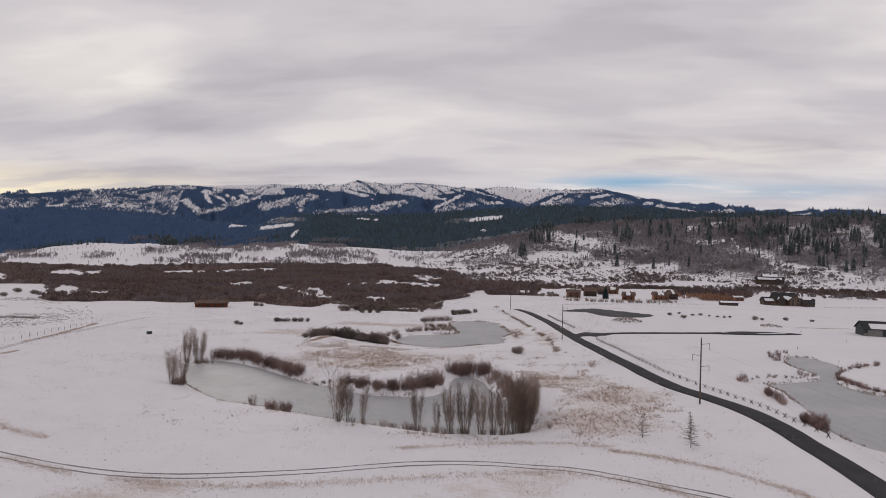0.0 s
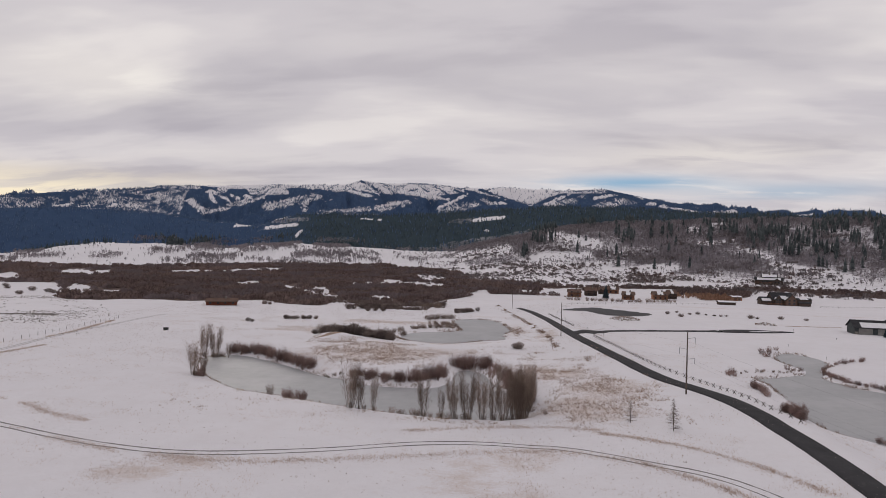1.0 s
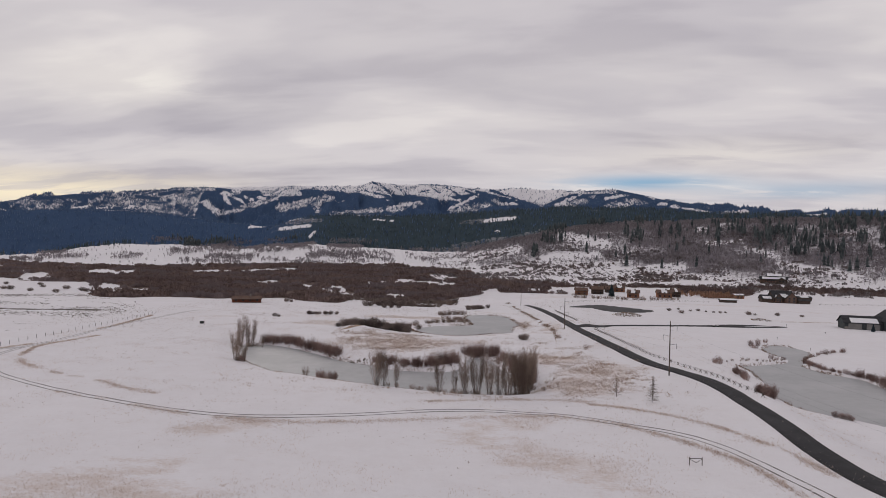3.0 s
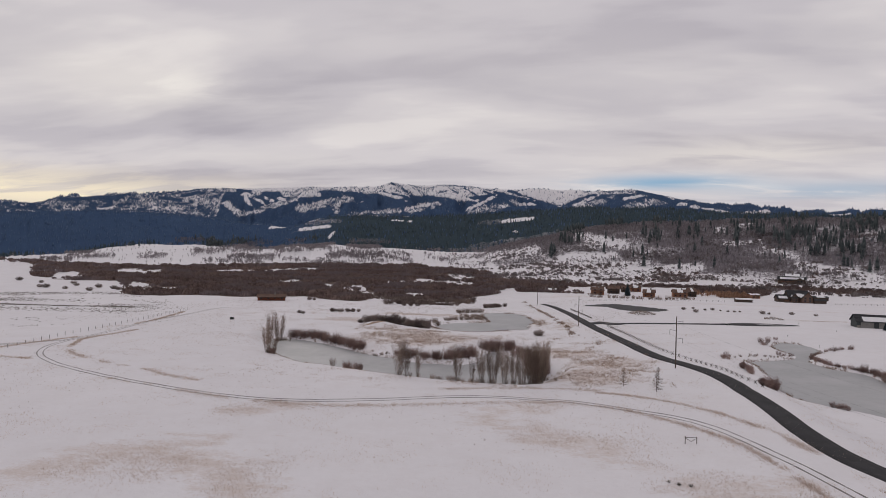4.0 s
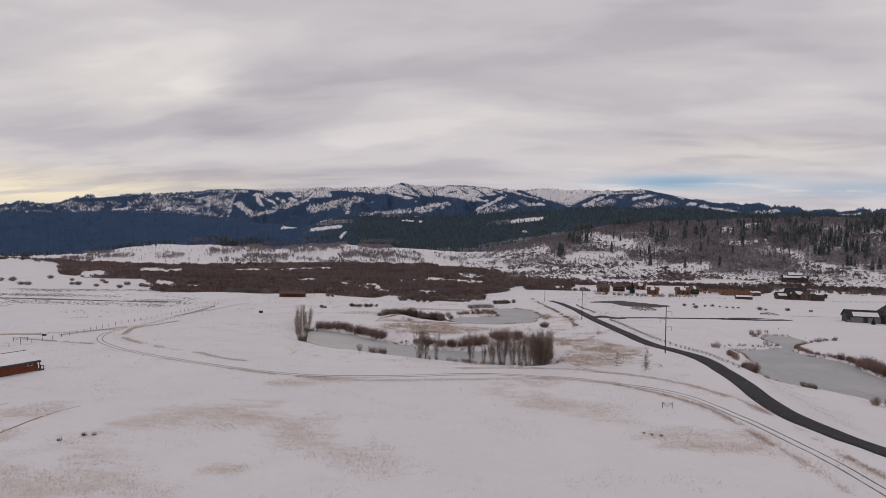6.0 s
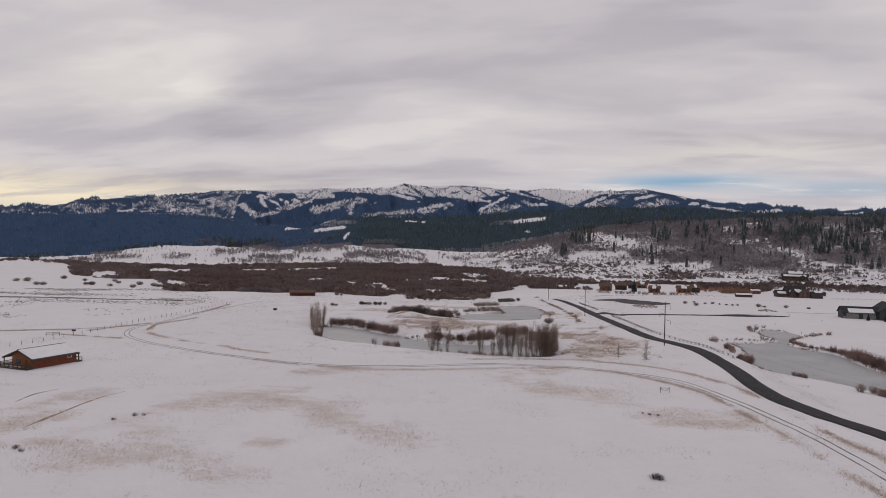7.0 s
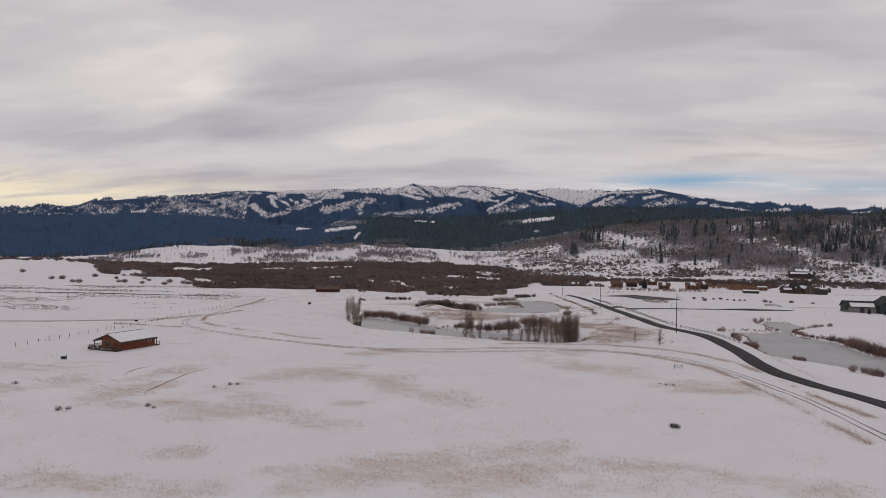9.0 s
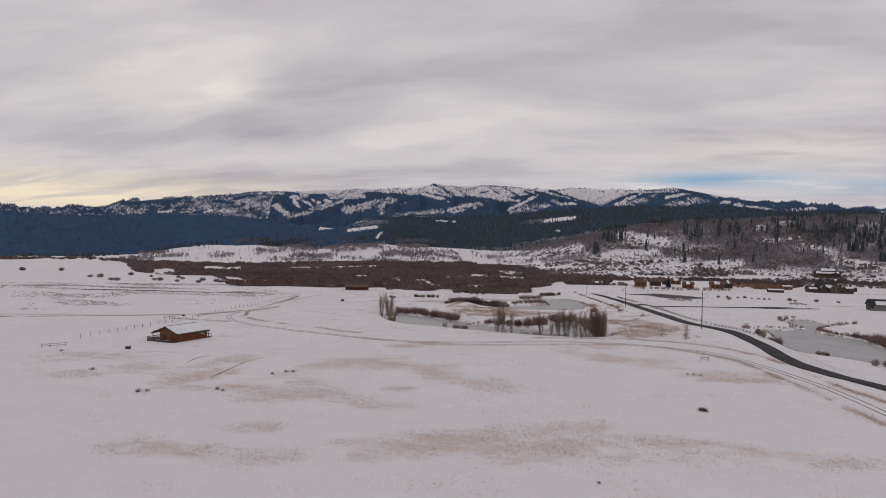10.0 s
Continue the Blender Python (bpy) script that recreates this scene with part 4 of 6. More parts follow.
    def blade(self, a, b, w):
        """One flat sliver, wide at a and pointed at b."""
        a, b = np.array(a, float), np.array(b, float)
        t = self.g.uniform(0, 6.28)
        s = np.array((math.cos(t), math.sin(t), 0)) * w / 2
        self.v.append(np.array([a - s, a + s, b]))
        self.f.append((self.n, self.n + 1, self.n + 2))
        self.n += 3

    def mesh(self, name, mat):
        return mesh_tris(name, np.vstack(self.v), np.array(self.f), mat)


def shrub_mesh(name, mat, seed, stems=46, high=3.0, spread=1.1, foot=0.5, w=0.05, twigs=4):
    """A bush of many stems fanning up from one foot."""
    t = Twigs(seed)
    g = t.g
    for _ in range(stems):
        a = g.uniform(0, 6.28)
        r0, lean = foot * math.sqrt(g.uniform()), spread * g.uniform(0.15, 1.0)
        h = high * g.uniform(0.55, 1.0) * (1 - 0.42 * (lean / spread) ** 2)
        p0 = np.array((r0 * math.cos(a), r0 * math.sin(a), -0.3))
        p1 = np.array((p0[0] + lean * math.cos(a) * 0.5, p0[1] + lean * math.sin(a) * 0.5, h * 0.55))
        p2 = np.array((p0[0] + lean * math.cos(a + 0.3), p0[1] + lean * math.sin(a + 0.3), h))
        t.stem(p0, p1, w * 0.5, w * 0.36)
        t.stem(p1, p2, w * 0.36, w * 0.08)
        for _ in range(twigs):
            s = g.uniform(0.25, 0.95)
            q = p0 + (p1 - p0) * s / 0.55 if s < 0.55 else p1 + (p2 - p1) * (s - 0.55) / 0.45
            b = g.uniform(0, 6.28)
            l = high * g.uniform(0.08, 0.20)
            t.blade(q, q + np.array((math.cos(b) * l * 0.8, math.sin(b) * l * 0.8, l * 0.9)), w * 0.9)
    return t.mesh(name, mat)


def round_bush_mesh(name, mat, seed, stems=70, high=2.2, spread=1.9, w=0.06, twigs=18):
    """A dense dome of forking stems, broader than high, with fine twigs towards its outside."""
    t = Twigs(seed)
    g = t.g
    for _ in range(stems):
        a, q = g.uniform(0, 6.28), math.sqrt(g.uniform())
        top = high * math.sqrt(1 - 0.80 * q * q) * g.uniform(0.8, 1.12)
        p0 = np.array((0.35 * q * spread * math.cos(a), 0.35 * q * spread * math.sin(a), -0.2))
        p2 = np.array((q * spread * math.cos(a + 0.2), q * spread * math.sin(a + 0.2), top))
        t.stem(p0, p2, w * 0.5, w * 0.12)
        for _ in range(twigs):
            o = p0 + (p2 - p0) * g.uniform(0.3, 0.97)
            b, l = g.uniform(0, 6.28), high * g.uniform(0.10, 0.24)
            t.blade(o, o + np.array((math.cos(b) * l, math.sin(b) * l, l * g.uniform(0.0, 0.9))), w * 1.8)
    return t.mesh(name, mat)


def slim_tree(seed, high=10.0, stems=5, foot=0.9):
    """Meshes of a leafless tree of several slim upright stems: each stem, and the crown of fine twigs."""
    c = Twigs(seed + 500)
    g = np.random.default_rng(seed)
    trunks = []
    for k in range(stems):
        t = Twigs(seed + k)
        a = g.uniform(0, 6.28)
        r = foot * math.sqrt(g.uniform())
        h = high * g.uniform(0.68, 1.0)
        p = np.array((r * math.cos(a), r * math.sin(a), -0.4))
        w = 0.050 * h / 10
        for i in range(6):
            lean = (0.09 + 0.16 * (i < 4)) * g.uniform(0.1, 1.4)
            q = p + np.array((math.cos(a) * lean + g.normal(0, 0.05), math.sin(a) * lean + g.normal(0, 0.05), 0.2)) * h / 6
            q[2] = p[2] + (h + 0.4) / 6
            t.stem(p, q, w * (1 - i / 6.6), w * (1 - (i + 1) / 6.6), 5)
            for _ in range((1, 3, 7, 9, 9, 7)[i]):
                s = g.uniform(0, 1)
                o = p + (q - p) * s
                b = g.uniform(0, 6.28)
                l = h * g.uniform(0.12, 0.26) * (1 - 0.10 * i)
                e = o + np.array((math.cos(b) * l * 0.8, math.sin(b) * l * 0.8, l))
                c.stem(o, e, 0.016, 0.006)
                for _ in range(10):
                    s2 = g.uniform(0.1, 0.95)
                    o2 = o + (e - o) * s2
                    b2 = g.uniform(0, 6.28)
                    l2 = l * g.uniform(0.35, 0.8)
                    c.blade(o2, o2 + np.array((math.cos(b2) * l2 * 0.7, math.sin(b2) * l2 * 0.9, l2)), 0.019)
            p = q
        trunks.append(t.mesh("stem", M_BARK))
    return trunks, c.mesh("crown", M_TWIG)


def sparse_conifer(seed, high=5.0):
    """A young larch, bare but for short twigs along level branches."""
    t, c = Twigs(seed), Twigs(seed + 50)
    g = t.g
    t.stem((0, 0, -0.3), (0.05, 0, high), 0.085, 0.012, 6)
    z = 0.5
    while z < high * 0.97:
        l = (high - z) * 0.31 + 0.22
        for k in range(5):
            a = g.uniform(0, 6.28)
            ll = l * g.uniform(0.7, 1.15)
            e = np.array((math.cos(a) * ll, math.sin(a) * ll, z + ll * g.uniform(-0.05, 0.35)))
            c.stem((0, 0, z), e, 0.032, 0.010)
            for s in np.linspace(0.3, 1, 5):
                o = np.array((0, 0, z)) * (1 - s) + e * s
                b = g.uniform(0, 6.28)
                c.blade(o, o + np.array((math.cos(b) * 0.14, math.sin(b) * 0.14, g.uniform(-0.02, 0.12))), 0.07)
        z += g.uniform(0.20, 0.34)
    return t.mesh("trunk", M_BARK), c.mesh("branches", M_LARCH)


def place(x, y, scale=1.0, turn=0.0, tall=1.0, sink=0.0):
    return Matrix.LocRotScale((x, y, hz(x, y) - sink), Euler((0, 0, turn)), (scale, scale, scale * tall))


rnd = random.Random(5)
WILLOWS = [shrub_mesh("willow_shrub", M_WILLOW, 10 + i, 78, 3.0, 0.8, 1.05, 0.034, 9) for i in range(3)]
GREYS = [shrub_mesh("bare_shrub", M_TWIG, 20 + i, 60, 2.6, 1.1, 0.6, 0.030, 9) for i in range(3)]
REDS = [round_bush_mesh("red_shrub", M_WILLOW, 40 + i, 64, 2.8, 1.7, 0.045, 16) for i in range(3)]
DARKS = [round_bush_mesh("dark_shrub", M_DARKBUSH, 30 + i) for i in range(3)]


def shrub(meshes, x, y, scale, label, group="", name="", tall=1.0):
    me = meshes[rnd.randrange(len(meshes))]
    ob = new(name or me.name.split(".")[0], me)
    ob.matrix_basis = place(x, y, scale, rnd.uniform(0, 6.28), tall)
    return tagged(ob, label, "shrub", group)


def along(points, count, jitter, meshes, lo, hi, label, group, tall=1.0):
    c = smooth_line(points, 0.5)
    for k in range(count):
        p = c[int((k + rnd.random()) / count * (len(c) - 1))]
        shrub(meshes, p[0] + rnd.uniform(-jitter, jitter), p[1] + rnd.uniform(-jitter, jitter), rnd.uniform(lo, hi), label, group, tall=tall * rnd.uniform(0.85, 1.15))


# willows along the winding pond
along([(-108, 198.5), (-101, 199), (-94, 196), (-89, 191)], 26, 1.2, WILLOWS, 1.0, 1.35, "reddish-brown willow shrub on the snowy pond bank", "willows on the far pond bank")
along([(-86, 189), (-78, 184), (-70, 177)], 24, 1.2, WILLOWS, 0.95, 1.35, "reddish-brown willow shrub on the snowy pond bank", "willows on the far pond bank")
for cx, cy, n, lo, hi in ((-52, 167.5, 3, .8, 1.1), (-47, 165.5, 4, .9, 1.2), (-42, 163.5, 3, .8, 1.1), (-37.5, 163.8, 4, 1.0, 1.35), (-33.5, 165, 4, 1.1, 1.45), (-29.6, 167.5, 5, 1.15, 1.5), (-27.2, 172.5, 5, 1.1, 1.5),
                          (-23.5, 191, 5, 1.2, 1.6), (-20.0, 192.5, 5, 1.3, 1.6), (-14.5, 191, 7, 1.2, 1.5)):
    for _ in range(n):
        shrub(WILLOWS, cx + rnd.uniform(-1.3, 1.3), cy + rnd.uniform(-1.2, 1.2), rnd.uniform(lo, hi), "reddish-brown willow shrub in a clump on the pond bank", "willows on the far pond bank", tall=rnd.uniform(0.9, 1.15))
along([(-54, 168.8), (-46, 165.8), (-38, 163.6), (-31, 165.5), (-27.5, 171)], 26, 0.7, WILLOWS, 0.45, 0.85, "low brown willow shrub on the snowy pond bank", "willows on the far pond bank")
for cx, cy, n, lo, hi in ((-10.5, 181, 4, 1.1, 1.4), (-7.4, 173, 5, 1.2, 1.6), (-5.2, 165, 6, 1.3, 1.7), (-2.6, 156, 6, 1.4, 1.8), (-1.4, 147, 7, 1.4, 1.9)):
    for k in range(n):
        shrub(WILLOWS if k % 2 else GREYS, cx + rnd.uniform(-1.4, 1.4), cy + rnd.uniform(-2.4, 2.4), rnd.uniform(lo, hi), "tall grey-brown willow shrub at the end of the pond", "willows at the pond's end", tall=rnd.uniform(1.0, 1.3))
along([(-66, 134.5), (-66, 135)], 1, 0.2, GREYS, 0.9, 1.0, "grey leafless shrub on the pond bank", "", 1.3)
along([(-61, 133), (-56, 131.5)], 7, 0.7, WILLOWS, 0.8, 1.1, "brown willow shrub on the near pond bank", "willows on the near pond bank")
along([(-32, 122.5), (-21, 120.5), (-14, 120)], 12, 0.7, GREYS, 0.55, 0.85, "low leafless shrub on the near pond bank", "shrubs on the near pond bank")
along([(-97, 153), (-96, 157)], 4, 1.0, WILLOWS, 0.8, 1.1, "brown willow shrub at the pond's corner", "willows at the pond's corner")
along([(-111, 193), (-108, 192)], 5, 1.0, GREYS, 0.6, 1.0, "low leafless shrub among snow on the bank", "")

TREES = [slim_tree(100 + i, 10.0, n, ft) for i, (n, ft) in enumerate(((10, 0.55), (13, 0.7), (7, 0.4), (17, 0.9)))]
GROVE = [(-41.8, 122.5, 1, 1.16), (-39.4, 122, 0, 1.10), (-36.0, 121.4, 2, 0.92), (-24, 119.2, 0, 1.0), (-17, 119.4, 1, 1.04), (-14.3, 119.2, 3, 1.07), (-11, 119.4, 1, 1.04),
         (-8.5, 120.2, 0, 1.02), (-6.4, 121.5, 3, 1.04), (-4.2, 123.5, 3, 1.18), (-2.6, 126.5, 1, 1.20), (-1.4, 131, 3, 1.20), (-0.8, 136, 1, 1.15), (-96.8, 152, 3, 1.00), (-95.5, 155, 0, 0.75),
         (-114, 190, 1, 1.25), (-110.5, 191, 3, 1.22), (-105.5, 191, 2, 0.6), (-20, 119.5, 2, 0.7), (-1.2, 140, 3, 1.12), (-2.0, 128.5, 3, 1.1), (-3.0, 133, 3, 1.0), (-1.2, 144, 1, 1.0)]
for x, y, k, s in GROVE:
    tree = thing("leafless_tree", place(x, y, 0.85 * s, rnd.uniform(0, 6.28), 1.16), "slim leafless tree with grey-brown stems on the pond bank", "tree", "leafless trees round the pond")
    for me in TREES[k][0]:
        part("stem", me, None, tree)
    tagged(part("crown", TREES[k][1], None, tree), kind="stuff")
    if s > 0.8:
        shrub(GREYS, x + rnd.uniform(-1.2, 1.2), y + rnd.uniform(-0.3, 0.9), rnd.uniform(0.5, 0.85), "low leafless shrub at the foot of the slim trees", "shrubs at the trees' feet")

LARCHES = [sparse_conifer(200 + i, 5.2) for i in range(3)]
for k, (x, y, s) in enumerate(((20.6, 118.9, 0.95), (29.2, 118.0, 1.05), (28.1, 113.0, 1.05))):
    tree = thing("young_larch", place(x, y, s, k * 1.3), "small bare larch with level twiggy branches in the snow", "tree", "young larches near the road")
    part("trunk", LARCHES[k][0], None, tree)
    tagged(part("branches", LARCHES[k][1], None, tree), kind="stuff")

# single bushes on the open ground
for x, y, s in ((-138, 277, .9), (-135, 275, .7), (-117, 382, 1.9), (-114, 384, 1.7), (-3.8, 218, 1.25), (-5, 219, 1.0), (19, 193, 0.9), (-101, 372, 1.6), (-97, 374, 1.5), (-92, 376, 1.4)):
    shrub(GREYS if x > 10 else DARKS, x, y, s, "lone dark leafless bush standing in snow")
along([(-128, 297), (-116, 300), (-113, 302)], 11, 1.6, DARKS, 0.7, 1.0, "dark leafless bush in a low row on snow", "bushes in low rows")
along([(-88, 237), (-78, 239), (-66, 238), (-57, 233)], 44, 3.2, DARKS, 0.8, 2.1, "dark leafless bush in a dense thicket", "bushes of the thicket")
along([(-58, 262), (-57, 270)], 4, 1.2, GREYS, 0.8, 1.1, "grey leafless bush near the upper pond", "")
along([(-108, 392), (-98, 397), (-86, 402)], 16, 4.0, DARKS, 1.3, 1.9, "dark leafless bush near the marsh edge", "bushes near the marsh")
along([(-80, 425), (-66, 424), (-60, 432)], 10, 3.0, DARKS, 1.2, 1.7, "dark leafless bush near the marsh edge", "bushes near the marsh")
along([(-48, 391), (-40, 394), (-34, 398)], 9, 2.0, DARKS, 0.9, 1.2, "dark leafless bush near the marsh edge", "bushes near the marsh")
along([(-56.2, 283.1), (-49.5, 287.8), (-42.3, 293.6), (-35.8, 294.1)], 30, 1.2, GREYS, 0.7, 1.1, "grey leafless shrub on the spit of the pond", "shrubs of the upper pond")
along([(-49.7, 302.2), (-43.0, 307.2), (-36.5, 300.6)], 18, 1.2, GREYS, 0.7, 1.1, "grey leafless shrub on the spit of the pond", "shrubs of the upper pond")
along([(-55.9, 325.6), (-49.8, 334.1), (-41.9, 339.2)], 16, 1.4, GREYS, 0.9, 1.4, "grey leafless shrub behind the upper pond", "shrubs of the upper pond")
along([(-61.2, 266.2), (-60.3, 273.9)], 5, 1.0, GREYS, 0.9, 1.3, "grey leafless bush near the upper pond", "shrubs of the upper pond")
along([(-71.2, 410.5), (-59.5, 415.4)], 12, 1.8, GREYS, 1.2, 1.7, "grey leafless bush near the marsh edge", "bushes near the marsh")
along([(-44.6, 379.2), (-35.7, 393.5)], 9, 1.6, DARKS, 0.8, 1.1, "dark leafless bush near the marsh edge", "bushes near the marsh")
# the pond beside the road
along([(67, 205), (70, 208)], 4, 1.5, WILLOWS, 0.65, 0.94, "reddish leafless shrub on the frozen inlet", "shrubs of the roadside pond")
along([(72, 212), (80, 216), (88, 217)], 6, 1.5, GREYS, 0.36, 0.62, "low leafless shrub on the frozen inlet", "shrubs of the roadside pond")
along([(70, 188), (69, 180), (69, 175)], 6, 1.3, WILLOWS, 0.65, 1.01, "reddish leafless shrub on the pond bank", "shrubs of the roadside pond")
along([(67.5, 158), (68, 153), (69.5, 150)], 6, 1.4, REDS, 0.58, 0.93, "rounded reddish shrub on the pond bank", "shrubs of the roadside pond")
along([(77, 133), (80, 130)], 4, 1.2, REDS, 0.52, 0.80, "rounded reddish shrub on the pond bank", "shrubs of the roadside pond")
along([(90, 106), (93, 103), (98, 99)], 5, 1.4, REDS, 0.46, 0.73, "rounded reddish shrub on the pond bank", "shrubs of the roadside pond")
along([(96, 252), (98, 260), (102, 268), (107, 272)], 7, 1.6, WILLOWS, 0.58, 0.98, "reddish leafless shrub on the pond bank", "shrubs of the roadside pond")
along([(93, 222), (98, 224)], 3, 1.2, WILLOWS, 0.58, 0.86, "reddish leafless shrub on the point", "shrubs of the roadside pond")
along([(122, 245), (127, 246), (132, 248)], 6, 1.4, WILLOWS, 0.50, 0.78, "reddish leafless shrub on the bay", "shrubs of the roadside pond")
along([(105, 221), (104, 211), (105.5, 203), (109, 198.5), (112.5, 194)], 36, 0.8, WILLOWS, 0.38, 0.72, "low reddish shrub along the snowy spit", "shrubs of the roadside pond")
along([(111, 195), (113.5, 190), (114, 182), (113.5, 172)], 22, 1.0, WILLOWS, 0.7, 1.1, "reddish leafless shrub along the snowy spit", "shrubs of the roadside pond")
along([(114, 182), (113.5, 170), (114, 156), (116, 145), (121, 132)], 48, 1.4, WILLOWS, 1.1, 1.7, "tall reddish shrub on the far bank", "shrubs of the roadside pond")
along([(114.5, 178), (114.5, 160), (118, 142)], 14, 1.4, DARKS, 0.9, 1.3, "dark leafless thicket bush on the far bank", "shrubs of the roadside pond")
along([(104, 221), (112, 236), (120, 243), (128, 246)], 16, 1.0, WILLOWS, 0.35, 0.6, "low reddish shrub along the snowy spit", "shrubs of the roadside pond")
along([(72, 211), (80, 214.5), (90, 217.5), (97, 222)], 10, 0.8, GREYS, 0.3, 0.5, "low reddish shrub on the frozen inlet", "shrubs of the roadside pond")
along([(88, 109), (94, 104), (102, 98)], 14, 1.2, REDS, 0.56, 0.94, "rounded reddish shrub on the pond bank", "shrubs of the roadside pond")
along([(68, 158), (69, 154)], 6, 1.0, REDS, 0.88, 1.27, "rounded reddish shrub on the pond bank", "shrubs of the roadside pond")
along([(70, 190), (69.5, 183)], 4, 1.0, REDS, 0.64, 0.85, "rounded reddish shrub on the pond bank", "shrubs of the roadside pond")
# line of bushes in the east field
for x, y, s in ((98, 400, 1.3), (114, 422, 1.0), (118, 417, .6), (122, 413, 0.7), (126, 412, 0.8), (130, 414, 0.7), (142, 405, 1.4), (108, 418, .8), (162, 409, 1.2), (93, 415, 1.1), (176, 406, 0.9), (102, 428, 0.8), (146, 404, 0.8)):
    shrub(DARKS, x, y, s, "bare dark bush in a line across the field", "bushes along the field ditch", tall=0.8)
# scattered bushes in the west meadow
for x, y, s in ((-661, 472, 2.6), (-631, 497, 2.6), (-508, 425, 2.6), (-516, 420, 2.0), (-455, 388, 2.1), (-462, 388, 1.9), (-509, 470, 2.2), (-424, 410, 2.2), (-432, 412, 1.7), (-400, 404, 1.6),
                (-372, 398, 1.9), (-391, 432, 2.2), (-370, 424, 2.0), (-361, 418, 1.9), (-420, 440, 1.6), (-470, 455, 1.6), (-350, 440, 1.8), (-345, 412, 1.6), (-440, 460, 1.7)):
    shrub(DARKS, x, y, s * 0.95, "rounded dark bush standing in the snowy meadow", "bushes of the west meadow", tall=0.78)

SAGE = round_bush_mesh("sagebrush", M_SAGE, 61, 44, 0.75, 0.85, 0.03, 12)
for x, y, s in ((-132, 12, 1.0), (-103.3, -5.2, 1.1), (-101.8, -4.2, .9), (-87.6, 1.3, 0.9), (-85.5, 0.4, 0.7), (17.5, 10.9, 1.1), (18.4, 10.5, 1.0), (18.1, 11.6, .9), (-82.6, 24.7, 0.9), (-81, 25.2, 0.7), (-84.6, 21, .7),
                (21.5, 48.5, .6), (23.2, 48.0, .6), (20.2, 49.5, .5), (-162.8, 33, 0.9), (-2.9, -34, 0.5), (-70, -62, .8)):
    ob = new("sagebrush", SAGE)
    ob.matrix_basis = place(x, y, s, rnd.uniform(0, 6.28))
    tagged(ob, "small dark sagebrush poking through the snow", "shrub", "sagebrush in the field")


def scatter(name, label, category, pts, maker, mat):
    v, f, n = [], [], 0
    for (x, y, z), s in pts:
        a, b = maker(s)
        v.append(a + (x, y, z))
        f.append(b + n)
        n += len(a)
    ob = new(name, mesh_tris(name, np.vstack(v), np.vstack(f), mat))
    return tagged(ob, label, category, "", "stuff")


G = np.random.default_rng(9)


def on_land(xy):
    z = height(xy[:, 0], xy[:, 1])
    return [((x, y, h), G.uniform(0.7, 1.3)) for (x, y), h in zip(xy, z)]


def bush(n, high, wide, w):
    """A rounded leafless bush: twigs that stand out from a low dome."""
    def make(s):
        a, q = G.uniform(0, 6.28, n), np.sqrt(G.uniform(0, 1, n))
        top = np.sqrt(1 - 0.85 * q * q) * high * s * G.uniform(0.75, 1.1, n)
        out = np.stack([np.cos(a), np.sin(a), 0 * a], 1)
        tip = out * (q * wide * s)[:, None] + np.stack([0 * a, 0 * a, top], 1)
        foot = out * (q * wide * s * 0.72)[:, None] + np.stack([0 * a, 0 * a, top * G.uniform(-0.05, 0.35, n) - 0.1], 1)
        b = G.uniform(0, 6.28, n)
        sd = np.stack([np.cos(b), np.sin(b), G.uniform(-0.8, 0.8, n)], 1) * w * s / 2
        v = np.stack([foot, tip + sd, tip - sd], 1).reshape(-1, 3)
        return v, np.arange(3 * n).reshape(-1, 3)
    return make


def tuft(n, high, wide, w):
    def make(s):
        a = G.uniform(0, 6.28, n)
        r0, r1 = G.uniform(0, wide * 0.5, n) * s, G.uniform(0.2, wide, n) * s
        h = G.uniform(0.5, 1, n) * high * s
        base = np.stack([r0 * np.cos(a), r0 * np.sin(a), np.full(n, -0.08)], 1)
        tip = np.stack([r1 * np.cos(a + 0.4), r1 * np.sin(a + 0.4), h], 1)
        b = G.uniform(0, 6.28, n)
        sd = np.stack([np.cos(b), np.sin(b), 0 * b], 1) * w * s / 2
        v = np.stack([base - sd, base + sd, tip], 1).reshape(-1, 3)
        return v, np.arange(3 * n).reshape(-1, 3)
    return make


def bare_tree(n, high, wide, w):
    """A slim leafless tree: a thin trunk and twigs sweeping up into a narrow crown."""
    def make(s):
        h = high * s
        a = G.uniform(0, 6.28, n)
        z0 = h * G.uniform(0.15, 0.70, n)
        l = h * G.uniform(0.18, 0.34, n)
        foot = np.stack([0 * a, 0 * a, z0], 1)
        tip = np.stack([np.cos(a) * wide * s * G.uniform(0.3, 1, n), np.sin(a) * wide * s * G.uniform(0.3, 1, n), np.minimum(z0 + l, h)], 1)
        foot[0], tip[0] = (0, 0, -0.3), (G.normal(0, 0.2), G.normal(0, 0.2), h)
        b = G.uniform(0, 6.28, n)
        sd = np.stack([np.cos(b), np.sin(b), 0 * b], 1) * w * s / 2
        v = np.stack([foot, tip + sd, tip - sd], 1).reshape(-1, 3)
        v[:3] = (foot[0] - sd[0] * 0.6, foot[0] + sd[0] * 0.6, tip[0])
        return v, np.arange(3 * n).reshape(-1, 3)
    return make


